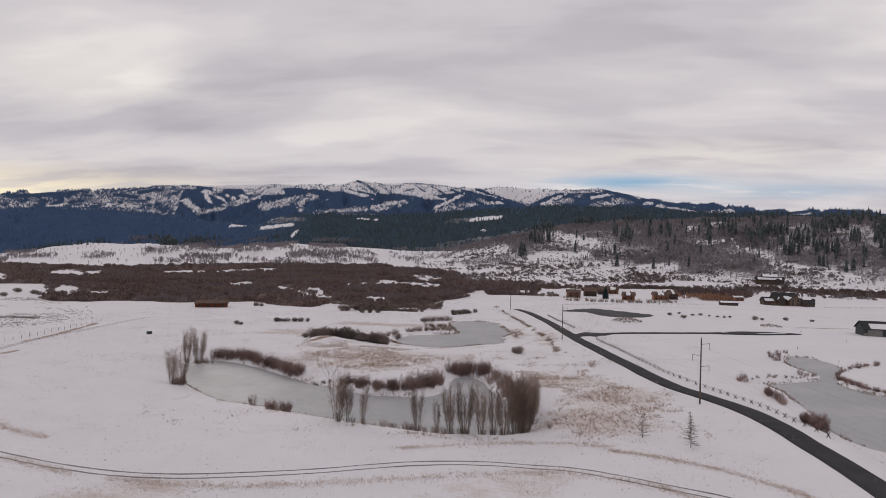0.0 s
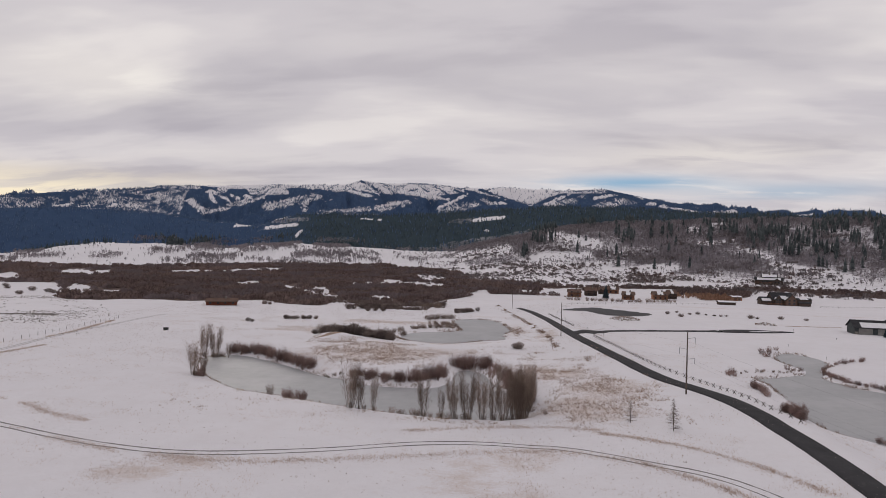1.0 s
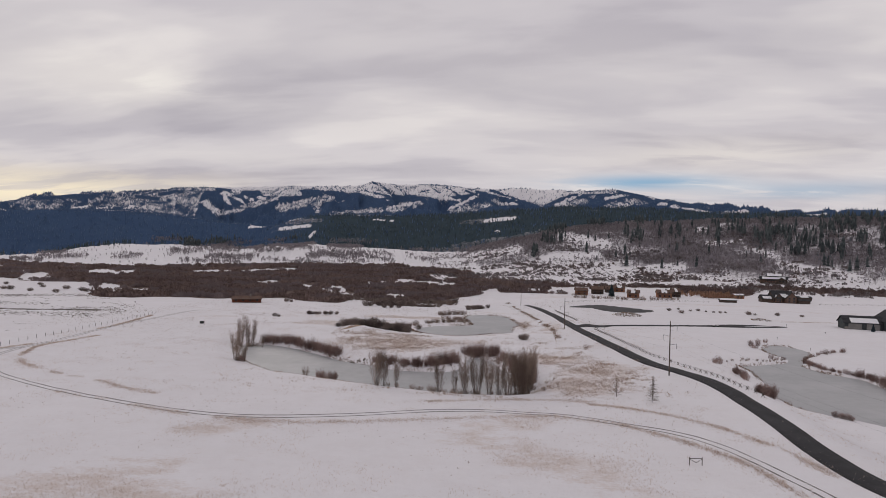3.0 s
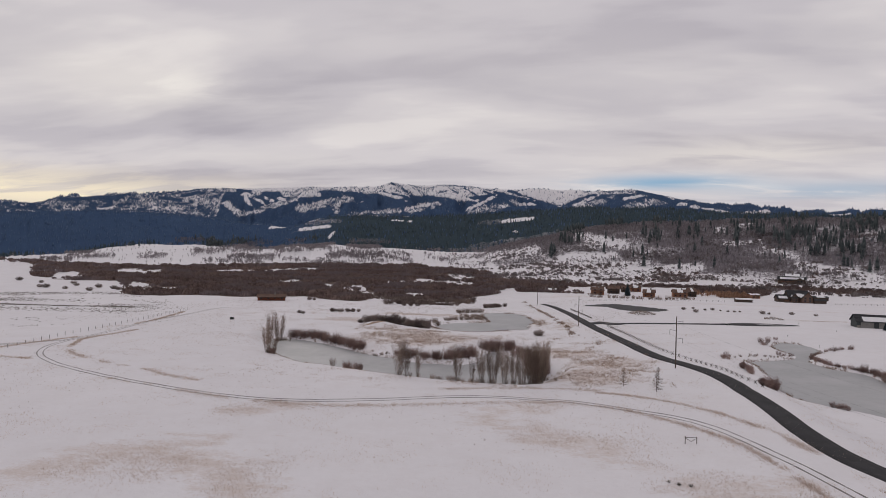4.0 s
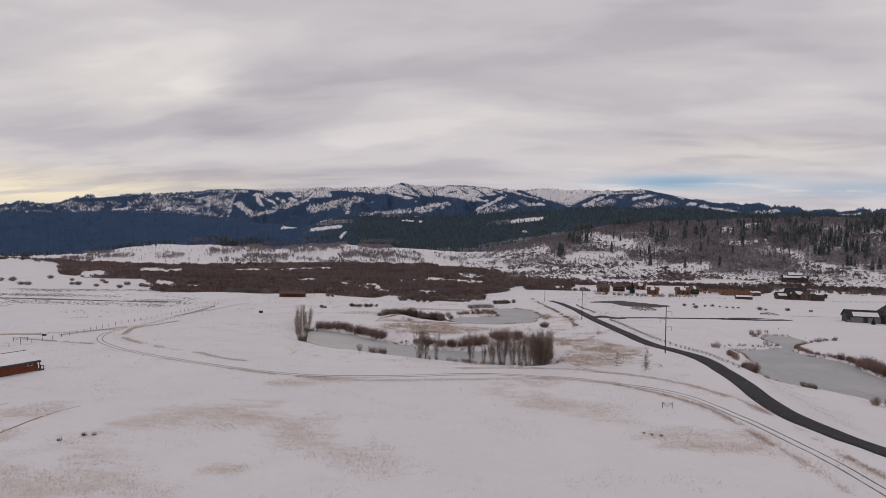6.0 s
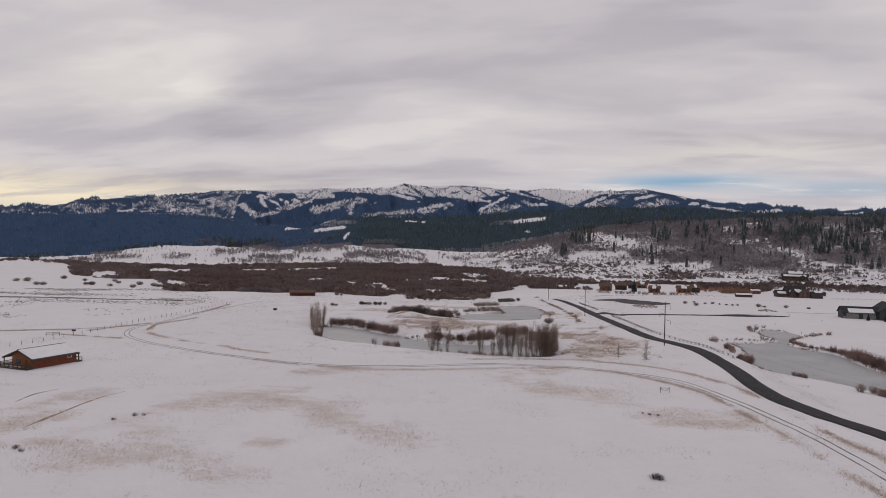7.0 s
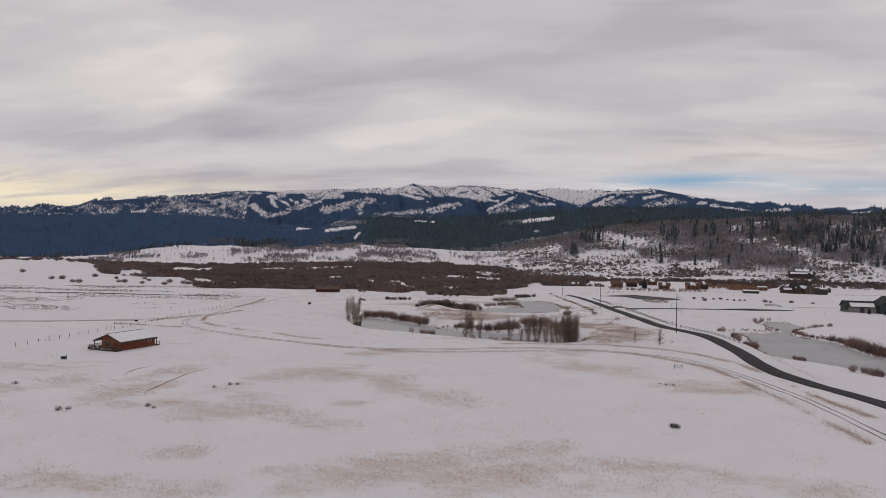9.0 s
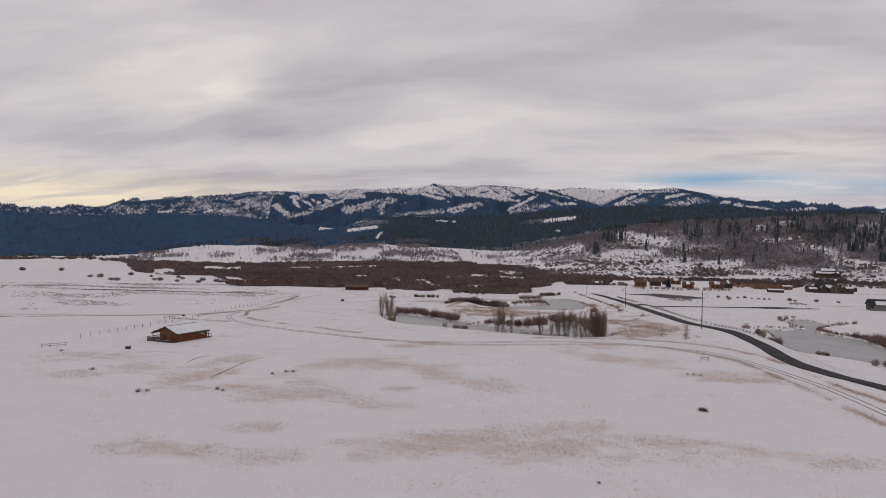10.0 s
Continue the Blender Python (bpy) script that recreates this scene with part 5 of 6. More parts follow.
def conifer(sides, tiers):
    def make(s):
        v, f, n = [], [], 0
        h = 15.0 * s
        for k in range(tiers):
            z0, z1 = h * (0.06 + 0.72 * k / tiers), h * (0.06 + 0.94 * (k + 1) / tiers * (0.55 + 0.45 * (k + 1) / tiers) + 0.12 * (k + 1 < tiers))
            z1 = min(z1, h)
            r = h * 0.18 * (1 - 0.62 * k / tiers)
            a = np.arange(sides) * 2 * np.pi / sides + G.uniform(0, 6)
            rr = r * G.uniform(0.75, 1.2, sides)
            v.append(np.vstack([np.stack([rr * np.cos(a), rr * np.sin(a), np.full(sides, z0)], 1), [[0, 0, z1]]]))
            f.append(np.stack([n + np.arange(sides), n + (np.arange(sides) + 1) % sides, np.full(sides, n + sides)], 1))
            n += sides + 1
        return np.vstack(v), np.vstack(f)
    return make


def sample(count, test, az0, az1, r0, r1):
    """Random places in a stretch of the land, kept by a share between 0 and 1."""
    az = np.radians(G.uniform(az0, az1, count))
    r = np.sqrt(G.uniform(r0 ** 2, r1 ** 2, count))
    x, y = CX + r * np.sin(az), CY + r * np.cos(az)
    keep = G.uniform(0, 1, count) < test(x, y)
    return np.stack([x[keep], y[keep]], 1)


# dry grass
xy = np.stack([G.uniform(-190, 75, 700000), G.uniform(-70, 310, 700000)], 1)
share = cover_shares(xy[:, 0], xy[:, 1])[0]
n1 = fbm(xy[:, 0] / 9, xy[:, 1] / 6, 4, 41)
keep = G.uniform(0, 1, len(xy)) < np.clip((share - 0.28 - (n1 - 0.5) * 2.0) * 2.1, 0, 1) * ss(0.18, 0.36, share)
for outline, level, bank in PONDS:
    keep &= signed_distance(outline, xy[:, 0], xy[:, 1]) > 0.8
scatter("dry_grass", "tan dry grass poking through thin snow", "grass", on_land(xy[keep]), tuft(2, 0.36, 0.22, 0.05), M_DRY)
# thick rough grass between the ponds
xy = np.stack([G.uniform(-85, 34, 60000), G.uniform(112, 225, 60000)], 1)
rough = np.zeros(len(xy))
for px, py, rx, ry in ((13, 128, 11, 9), (20, 152, 10, 16), (6, 174, 12, 9), (-52, 197, 24, 14), (-46, 184, 22, 7), (-72, 215, 14, 7)):
    rough = np.maximum(rough, np.exp(-((xy[:, 0] - px) / rx) ** 2 - ((xy[:, 1] - py) / ry) ** 2))
keep = rough * 1.1 - 0.25 + 2.2 * (fbm(xy[:, 0] / 5, xy[:, 1] / 5, 3, 47) - 0.5) > G.uniform(0.0, 0.9, len(xy))
for outline, level, bank in PONDS:
    keep &= signed_distance(outline, xy[:, 0], xy[:, 1]) > 1.0
scatter("rough_grass", "thick rough tan grass tussocks between the ponds", "grass", on_land(xy[keep]), tuft(5, 0.55, 0.34, 0.06), M_TUSSOCK)
GRASS_LINES = [[(47.6, 4), (46.9, 9.6), (45.4, 19.4), (43.8, 32.5), (41, 48.3), (37.2, 68), (31.5, 78.7), (26.7, 85), (18.8, 92), (11.7, 95), (1, 96.9), (-22, 90.8), (-42.6, 85), (-57.4, 83.3), (-75, 85.5), (-97, 91.9), (-119.7, 98.6)],
               [(55.2, 21), (54, 26.6), (51.7, 36.7), (50.1, 52.4), (46, 74), (43, 82), (39.3, 89.5), (33, 97.6), (23.5, 105), (13.3, 110)], [(13.5, 112.4), (-1.2, 113.8), (-25, 104.5)],
               [(-91.7, 100.8), (-105, 105.5), (-114.6, 111), (-134.7, 118), (-149.5, 125.5), (-159, 133), (-166, 142)]]
BANK_LINES = [[(-165.8, 141.9), (-172.6, 156), (-172.2, 169.6), (-170.8, 183)], [(-183.9, 200), (-187, 223), (-196.6, 257)], [(-184.4, 130), (-182, 143.4), (-178.7, 159)],
              [(-260, 95), (-221, 116), (-209, 122), (-193, 129.5)], [(-191.6, 117.8), (-178.8, 117.8), (-159.5, 116.7)], [(-348, 240), (-314, 250), (-275, 259), (-240, 271)]]


def beside(lines, per_metre, spread, bare):
    out = []
    for pts in lines:
        c = smooth_line(pts, 0.4)
        n = int(len(c) * 0.4 * per_metre)
        out.append(c[G.integers(0, len(c), n)] + G.normal(0, spread, (n, 2)))
    q = np.vstack(out)
    return q[fbm(q[:, 0] / 7, q[:, 1] / 7, 3, 51) + 0.08 * G.normal(0, 1, len(q)) > bare]


scatter("dry_grass", "tan dry grass in a narrow strip beside the wheel ruts", "grass", on_land(beside(GRASS_LINES, 20, 0.6, 0.45)), tuft(3, 0.42, 0.24, 0.05), M_DRY)
scatter("dry_grass", "thin dry grass edging the wheel ruts", "grass", on_land(beside(GRASS_LINES, 22, 1.3, 0.47)), tuft(3, 0.32, 0.22, 0.045), M_DRY)
scatter("dry_grass", "tan dry grass lining the wheel ruts near the road", "grass", on_land(beside([GRASS_LINES[0][:9], GRASS_LINES[1]], 20, 0.5, 0.44)), tuft(3, 0.44, 0.22, 0.05), M_DRY)
scatter("rough_grass", "rough brown grass along low snowy banks", "grass", on_land(beside(BANK_LINES[:5], 22, 0.6, 0.40)), tuft(4, 0.5, 0.4, 0.08), M_DRY)
scatter("rough_grass", "grey-brown weeds along a ditch in the far meadow", "grass", on_land(beside(BANK_LINES[5:], 24, 1.3, 0.40)), tuft(5, 0.6, 0.6, 0.16), M_STUBBLE)
xy = sample(52000, lambda x, y: np.clip((fbm(x / 34, y / 20, 4, 45) - 0.43) * 2.5, 0, 1) * ss(-32, -37, polar(x, y)[0]) * (x > -560), -66, -30, 330, 580)[:5200]
scatter("sage_flat", "low grey sagebrush stubble across the snowy meadow", "shrubs", on_land(xy), bush(5, 0.45, 0.6, 0.28), M_STUBBLE)
# reeds round the ponds
pts = []
for outline, lo, hi in ((PONDS[0][0], -.2, 1.2), (PONDS[1][0], -.3, 1.4), (PONDS[2][0], -.2, 1.2)):
    k = G.integers(0, len(outline), 1500)
    c = outline.mean(0)
    q = outline[k] + (outline[(k + 1) % len(outline)] - outline[k]) * G.uniform(0, 1, (1500, 1)) + G.normal(0, 0.7, (1500, 2))
    pts.append(q[fbm(q[:, 0] / 8, q[:, 1] / 8, 2, 61) > 0.46])
q = smooth_line([(-54.8, 247.9), (-46.6, 246.8), (-38.5, 244.4), (-34.9, 243.2), (-26.1, 249.5), (-20.5, 254.4)], 0.5)
pts.append(q[G.integers(0, len(q), 1300)] + G.normal(0, 0.8, (1300, 2)))
scatter("reeds", "brown dead reeds along the frozen shore", "reeds", on_land(np.vstack(pts)), tuft(7, 0.8, 0.4, 0.06), M_REED)

# willow marsh
share_of = lambda i, gain: (lambda x, y: np.clip(cover_shares(x, y)[i] * gain, 0, 1))
xy = sample(40000, lambda x, y: np.clip((cover_shares(x, y)[1] - 0.40) * 3, 0, 1) * (polar(x, y)[0] < 0) * np.clip((fbm(x / 38, y / 38, 3, 29) - 0.30) * 4, 0.15, 1), -52, 0, 470, 1420)
xy = xy[:11500]
scatter("willow_marsh", "dense dark brown willow scrub covering the marsh", "shrubs", [(p, s ** 1.6 * (0.8 + 1.0 * ((p[1] + 64) / 1000))) for p, s in on_land(xy)], bush(30, 2.2, 2.6, 0.85), M_MARSH)
# bare aspen and scrub on the east hill and the bench
xy = sample(60000, lambda x, y: np.clip((cover_shares(x, y)[3] - 0.34) * 2.0, 0, 1), -14, 46, 800, 1750)[:17000]
scatter("bare_scrub", "grey-brown leafless aspen and scrub on the snowy hillside", "shrubs", on_land(xy), bare_tree(18, 8.0, 1.9, 0.46), M_ASPEN)
xy = sample(60000, lambda x, y: np.clip((cover_shares(x, y)[1] - 0.34) * 2.2, 0, 1) * ss(-13, -9, polar(x, y)[0]), -13, 46, 470, 1500)[:6000]
scatter("bare_scrub", "dense brown willow scrub along the valley floor and low on the east hill", "shrubs", [(p, s ** 1.8) for p, s in on_land(xy)], bush(26, 2.3, 2.1, 0.62), M_BELT)
BENCH_GROVES = [(-40.9, -1.36, -38.2, -1.28, 0.25), (-35.9, -1.38, -34.2, -1.30, 0.20), (-31.8, -1.02, -29.7, -0.83, 0.25), (-28.8, -1.35, -25.4, -1.44, 0.25), (-27.8, -0.79, -24.9, -0.53, 0.35), (-23.5, -0.39, -20.5, -0.12, 0.35),
                (-20.2, -0.93, -13.8, -0.99, 0.45), (-18.7, -0.28, -16.1, -0.11, 0.25), (-13.8, -1.30, -13.2, -1.50, 0.25), (-24.4, -1.52, -20.4, -1.55, 0.15), (-42.6, -1.69, -40.8, -1.77, 0.15), (-31.1, -1.69, -26.4, -1.81, 0.12),
                (-21.9, -1.68, -15.3, -1.59, 0.12), (-11.7, -0.89, -9.1, -1.34, 0.25)]


def groves(x, y):
    az, r = polar(x, y)
    e = np.degrees(np.arctan2(height(x, y) - EYE_Z, r))
    return np.clip(streaks(BENCH_GROVES, az, e, 1.2 * (fbm(x / 40, y / 40, 3, 71) - 0.5)) * np.clip((fbm(x / 26, y / 26, 2, 72) - 0.34) * 3, 0, 1) + 0.009, 0, 1)


xy = sample(60000, groves, -46, -4, 1050, 1950)[:5000]
scatter("bare_scrub", "grey leafless scrub on the snowy bench", "shrubs", on_land(xy), bare_tree(18, 7.5, 2.0, 0.46), M_ASPEN)
xy = sample(26000, lambda x, y: np.clip((fbm(x / 70, y / 40, 3, 73) - 0.56) * 9, 0, 1), -9, 46, 720, 1250)[:2000]
scatter("bare_scrub", "dark leafless bushes scattered on the valley slope", "shrubs", [(p, 1.15 * s ** 2.4) for p, s in on_land(xy)], bush(34, 2.3, 2.1, 0.5), M_SCRUB)
xy = sample(60000, lambda x, y: np.clip((fbm(x / 45, y / 45, 4, 75) - 0.40) * 4, 0, 1), -10, 46, 760, 1480)[:12500]
scatter("bare_scrub", "small dark leafless shrubs dotting the snowy hillside", "shrubs", [(p, s ** 2.0) for p, s in on_land(xy)], bush(12, 1.5, 1.3, 0.5), M_SCRUB)
# conifers
wood = lambda x, y: np.clip(cover_shares(x, y)[2] * 1.3 - 0.35, 0, 1)
xy = sample(60000, wood, -50, 46, 1500, 2850)[:14000]
# trees not picked as green get the needles with haze in their colour
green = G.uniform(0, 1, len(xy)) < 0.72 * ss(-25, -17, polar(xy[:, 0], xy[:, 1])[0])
scatter("conifer_forest", "dense dark conifer forest on the lower slopes", "trees", [(p, s * 0.66) for p, s in on_land(xy[~green])], conifer(4, 2), M_HAZENEEDLE)
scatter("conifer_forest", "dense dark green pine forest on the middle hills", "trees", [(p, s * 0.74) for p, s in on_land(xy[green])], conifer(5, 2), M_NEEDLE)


def mountain_wood(x, y):
    f = cover_shares(x, y)[2]
    return np.where(f > 0.8, 0.20, 0.10 * (f > 0.1) + 0.85 * f ** 1.4)


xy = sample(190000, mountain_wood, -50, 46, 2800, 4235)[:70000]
scatter("conifer_forest", "dark conifers scattered over the snowy mountainside", "trees", [(p, s ** 1.5 * (0.58 - 0.38 * float(ss(3950, 4150, math.hypot(p[0] - CX, p[1] - CY))))) for p, s in on_land(xy)], conifer(3, 1), M_HAZENEEDLE)
def east_pines(x, y):
    az, r = polar(x, y)
    e = np.degrees(np.arctan2(height(x, y) - EYE_Z, r))
    return np.clip(streaks(EAST_PINE, az, e, 1.2 * (fbm(x / 60, y / 60, 3, 81) - 0.5)) * np.clip((fbm(x / 45, y / 45, 3, 85) - 0.36) * 3, 0, 1) + 0.02 * (az > 4), 0, 1)


xy = sample(30000, east_pines, -4, 40, 960, 1520)[:760]
scatter("hillside_conifers", "tall dark conifers standing among bare aspens", "trees", [(p, 1.05 * s ** 1.7) for p, s in on_land(xy)], conifer(9, 6), M_HILLNEEDLE)
xy = sample(3000, lambda x, y: np.clip((fbm(x / 90, y / 90, 3, 83) - 0.48) * 4, 0, 1), -50, -8, 1800, 2150)[:600]
scatter("bench_conifers", "dark conifers at the forest edge on the bench", "trees", [(p, s * 0.9) for p, s in on_land(xy)], conifer(6, 3), M_NEEDLE)


FOOT_GROVES = [(-33.2, 0.02, -30.1, 0.26, 0.18), (-31.6, -0.94, -28.9, -0.79, 0.22), (-28.6, -0.69, -25.8, 0.14, 0.28), (-24.9, -0.65, -22.3, -0.49, 0.22), (-20.1, -1.03, -16.1, -0.78, 0.25), (-18.6, -0.35, -16.1, -0.18, 0.15),
               (-28.6, -1.44, -24.9, -1.32, 0.16), (-18.7, 0.34, -14.8, 0.25, 0.20), (-26.2, 0.66, -23.0, 0.32, 0.25)]
FOOT_PINES = [(-31.7, 0.34, -26.1, 0.42, 0.30), (-30.6, -0.18, -27.1, 0.01, 0.22), (-25.3, 0.69, -21.6, 0.65, 0.25)]


def at_foot(table, seed):
    """Clumps along the foot of the forest above the bench."""
    def share(x, y):
        az, r = polar(x, y)
        e = np.degrees(np.arctan2(height(x, y) - EYE_Z, r))
        return streaks(table, az, e, 1.5 * (fbm(x / 40, y / 40, 3, seed) - 0.5)) * np.clip((fbm(x / 30, y / 30, 2, seed + 1) - 0.36) * 4, 0, 1)
    return share


xy = sample(60000, at_foot(FOOT_GROVES, 87), -35, -13, 1100, 2300)[:3200]
scatter("bare_scrub", "grey leafless aspens in clumps below the forest", "trees", on_land(xy), bare_tree(18, 9.5, 2.0, 0.46), M_ASPEN)
xy = sample(60000, at_foot(FOOT_PINES, 89), -34, -20, 1300, 2300)[:230]
scatter("bench_conifers", "dark conifers standing below the forest edge", "trees", [(p, 0.95 * s ** 1.5) for p, s in on_land(xy)], conifer(6, 3), M_HILLNEEDLE)


# ---------------------------------------------------------------- poles and fences
def power_pole(x, y, high, arms=True):
    p = thing("power_pole", Matrix.Translation((x, y, hz(x, y))), "tall weathered wooden power pole with side arms beside the road", "pole", "power poles along the road")
    part("pole", rod(bmesh.new(), (0, 0, -0.6), (0, 0, high), 0.20, 0.13, 10), M_POLE, p)
    if arms:
        for z, s in ((high - 1.6, 1), (high - 4.3, -1), (high - 6.8, 1)):
            bm = bmesh.new()
            rod(bm, (s * 0.1, 0, z), (s * 1.9, 0, z + 0.35), 0.055, 0.045, 6)
            arm = part("arm", bm, M_STEEL, p)
            bm = bmesh.new()
            rod(bm, (s * 1.88, 0, z + 0.36), (s * 1.88, 0, z - 1.15), 0.05, 0.05, 6)
            for q in np.linspace(-0.9, 0.1, 6):
                rod(bm, (s * 1.88, 0, z + q), (s * 1.88, 0, z + q + 0.07), 0.10, 0.06, 8)
            part("insulator", bm, M_STEEL, arm, "hanging string insulator")
    return p


power_pole(38.6, 146.0, 15.6)
power_pole(13.8, 256.0, 14.5)
power_pole(-10.5, 428.0, 13.0, False)


def power_line(a, b, sag, n=14):
    """Three wires that sag between the arms of two poles."""
    for dx, dz in ((1.88, -2.75), (-1.88, -5.45), (1.88, -7.95)):
        bm = bmesh.new()
        p, q = Vector(a) + Vector((dx, 0, dz)), Vector(b) + Vector((dx, 0, dz))
        pts = [p.lerp(q, i / n) - Vector((0, 0, sag * 4 * (i / n) * (1 - i / n))) for i in range(n + 1)]
        for u, v in zip(pts, pts[1:]):
            rod(bm, u, v, 0.009, 0.009, 4)
        tagged(part("overhead_wire", bm, M_STEEL), "thin sagging overhead wire between power poles", "wire", "overhead wires")


TOPS = [(68.0, 24.0, 18.0), (38.6, 146.0, hz(38.6, 146) + 15.6), (13.8, 256.0, hz(13.8, 256) + 14.5), (-10.5, 428.0, hz(-10.5, 428) + 14.5)]
for a, b in zip(TOPS, TOPS[1:]):
    power_line(a, b, 1.6)


def polyline_walk(points, step):
    c = smooth_line(points, 0.3)
    seg = np.concatenate([[0], np.cumsum(np.linalg.norm(np.diff(c, axis=0), axis=1))])
    n = int(seg[-1] / step)
    return [(float(np.interp(i * step, seg, c[:, 0])), float(np.interp(i * step, seg, c[:, 1]))) for i in range(n + 1)]


def buck_mesh():
    bm = bmesh.new()
    for s in (-1, 1):
        rod(bm, (0, -s * 0.48, -0.1), (0, s * 0.40, 1.10), 0.085, 0.07, 6)
    rod(bm, (-0.02, -0.28, 0.36), (0.02, 0.28, 0.36), 0.04, 0.04, 6)
    me = bpy.data.meshes.new("buck")
    bm.to_mesh(me)
    bm.free()
    me.materials.append(M_RAIL)
    return me


BUCK = buck_mesh()


def rail_mesh(name, r, length=1.0):
    bm = rod(bmesh.new(), (0, 0, 0), (1, 0, 0), r, r * 0.8, 6)
    me = bpy.data.meshes.new(name)
    bm.to_mesh(me)
    bm.free()
    me.materials.append(M_RAIL)
    return me


RAIL = rail_mesh("rail", 0.024)


def between(a, b):
    d = Vector(b) - Vector(a)
    m = d.to_track_quat("X", "Z").to_matrix().to_4x4()
    return Matrix.Translation(a) @ m @ Matrix.Diagonal((d.length, 1, 1, 1))


def buck_fence(points, label):
    root = thing("buck_fence", Matrix(), label, "fence", "buck-and-rail fences")
    p = polyline_walk(points, 3.3)
    for i, (x, y) in enumerate(p):
        q = p[min(i + 1, len(p) - 1)] if i + 1 < len(p) else (2 * x - p[i - 1][0], 2 * y - p[i - 1][1])
        turn = math.atan2(q[1] - y, q[0] - x)
        part("buck", BUCK, None, root, m=Matrix.LocRotScale((x, y, hz(x, y)), Euler((rnd.uniform(-.05, .05), rnd.uniform(-.05, .05), turn + rnd.uniform(-.08, .08))), (1, 1, rnd.uniform(.92, 1.05))))
        if i + 1 < len(p):
            n = Vector((-math.sin(turn), math.cos(turn), 0))
            z0, z1 = hz(x, y), hz(*q)
            for off, h in ((0.0, 0.88), (0.24, 0.50)):
                a = Vector((x, y, z0 + h + rnd.uniform(-.04, .04))) + n * off
                b = Vector((*q, z1 + h + rnd.uniform(-.04, .04))) + n * off
                part("rail", RAIL, None, root, m=between(a, b))
    return root


buck_fence([(27.9, 257), (32.8, 222), (37.2, 194), (41.3, 175.5), (46.2, 165), (49.4, 153), (51.9, 141.5), (53.5, 130.7), (54.8, 125.6), (55.9, 121)], "weathered buck-and-rail fence following the road")
buck_fence([(13.5, 385), (18, 345), (23, 305)], "weathered buck-and-rail fence past the junction")


def post_fence(points, step, high, rails, label, group=""):
    root = thing("post_fence", Matrix(), label, "fence", group)
    bm = rod(bmesh.new(), (0, 0, -0.4), (0, 0, 1), 0.085, 0.075, 6)
    me = bpy.data.meshes.new("post")
    bm.to_mesh(me)
    bm.free()
    me.materials.append(M_RAIL)
    p = polyline_walk(points, step)
    for i, (x, y) in enumerate(p):
        part("post", me, None, root, m=Matrix.LocRotScale((x, y, hz(x, y)), Euler((rnd.uniform(-.04, .04), rnd.uniform(-.04, .04), 0)), (1, 1, high * rnd.uniform(.9, 1.08))))
        if rails and i + 1 < len(p):
            q = p[i + 1]
            for h in rails:
                part("rail", RAIL, None, root, m=between((x, y, hz(x, y) + h * high), (*q, hz(*q) + h * high)))
    return root


post_fence([(-179, 57), (-180, 90), (-180.5, 126), (-186, 157), (-189, 190), (-194, 230), (-201, 268)], 4.6, 1.35, (), "line of thin wooden posts across the snowy field")
post_fence([(29, 459), (73, 481), (118, 494), (142, 499)], 5.0, 1.3, (0.5, 0.9), "dark post-and-rail fence along the east field")
post_fence([(228, 505), (262, 512), (350, 530)], 5.0, 1.3, (0.5, 0.9), "dark post-and-rail fence past the shed")


def short_rail(x, y, turn, n, label):
    root = thing("rail_section", Matrix.LocRotScale((x, y, hz(x, y)), Euler((0, 0, turn)), None), label, "fence")
    for i in range(n):
        part("post", rod(bmesh.new(), (i * 2.2, 0, -0.3), (i * 2.2, 0, 1.35), 0.09, 0.08, 7), M_RAIL, root)
    for h in (0.65, 1.2):
        part("rail", rod(bmesh.new(), (-0.2, 0, h), ((n - 1) * 2.2 + 0.2, 0, h + 0.05), 0.055, 0.05, 6), M_RAIL, root)
    return root


short_rail(-172.8, 35.5, 0.95, 4, "short section of wooden rail fence standing alone")
short_rail(-188.5, 113.0, 0.5, 3, "short section of wooden rail fence by the track")


def gate_frame():
    root = thing("wooden_brace", Matrix.LocRotScale((26.6, 70.0, hz(27.6, 70)), Euler((0, 0, 0.1)), None), "small wooden corner brace with a slanted rail in the snow", "fence")
    part("post", rod(bmesh.new(), (0, 0, -0.3), (0, 0, 1.4), 0.075, 0.07, 7), M_RAIL, root)
    part("post", rod(bmesh.new(), (2.1, 0, -0.3), (2.1, 0, 1.4), 0.075, 0.07, 7), M_RAIL, root)
    part("rail", rod(bmesh.new(), (0, 0, 1.15), (2.1, 0, 1.2), 0.05, 0.05, 6), M_RAIL, root)
    part("brace", rod(bmesh.new(), (0.08, 0, 1.05), (1.1, 0, 0.45), 0.045, 0.04, 6), M_RAIL, root)
    part("brace", rod(bmesh.new(), (1.1, 0, 0.45), (2.05, 0, 1.1), 0.045, 0.04, 6), M_RAIL, root)


gate_frame()


def utility_box(x, y, s, label):
    root = thing("utility_box", Matrix.LocRotScale((x, y, hz(x, y)), Euler((0, 0, rnd.uniform(-.4, .4))), (s, s, s)), label, "utility box", "utility boxes")
    part("cabinet", box(bmesh.new(), -0.7, 0.7, -0.6, 0.6, -0.15, 1.0, bevel=0.05), M_BOX, root)
    part("lid", box(bmesh.new(), -0.76, 0.76, -0.66, 0.66, 1.0, 1.12, bevel=0.04), M_SNOW, root, "lid with snow on it")


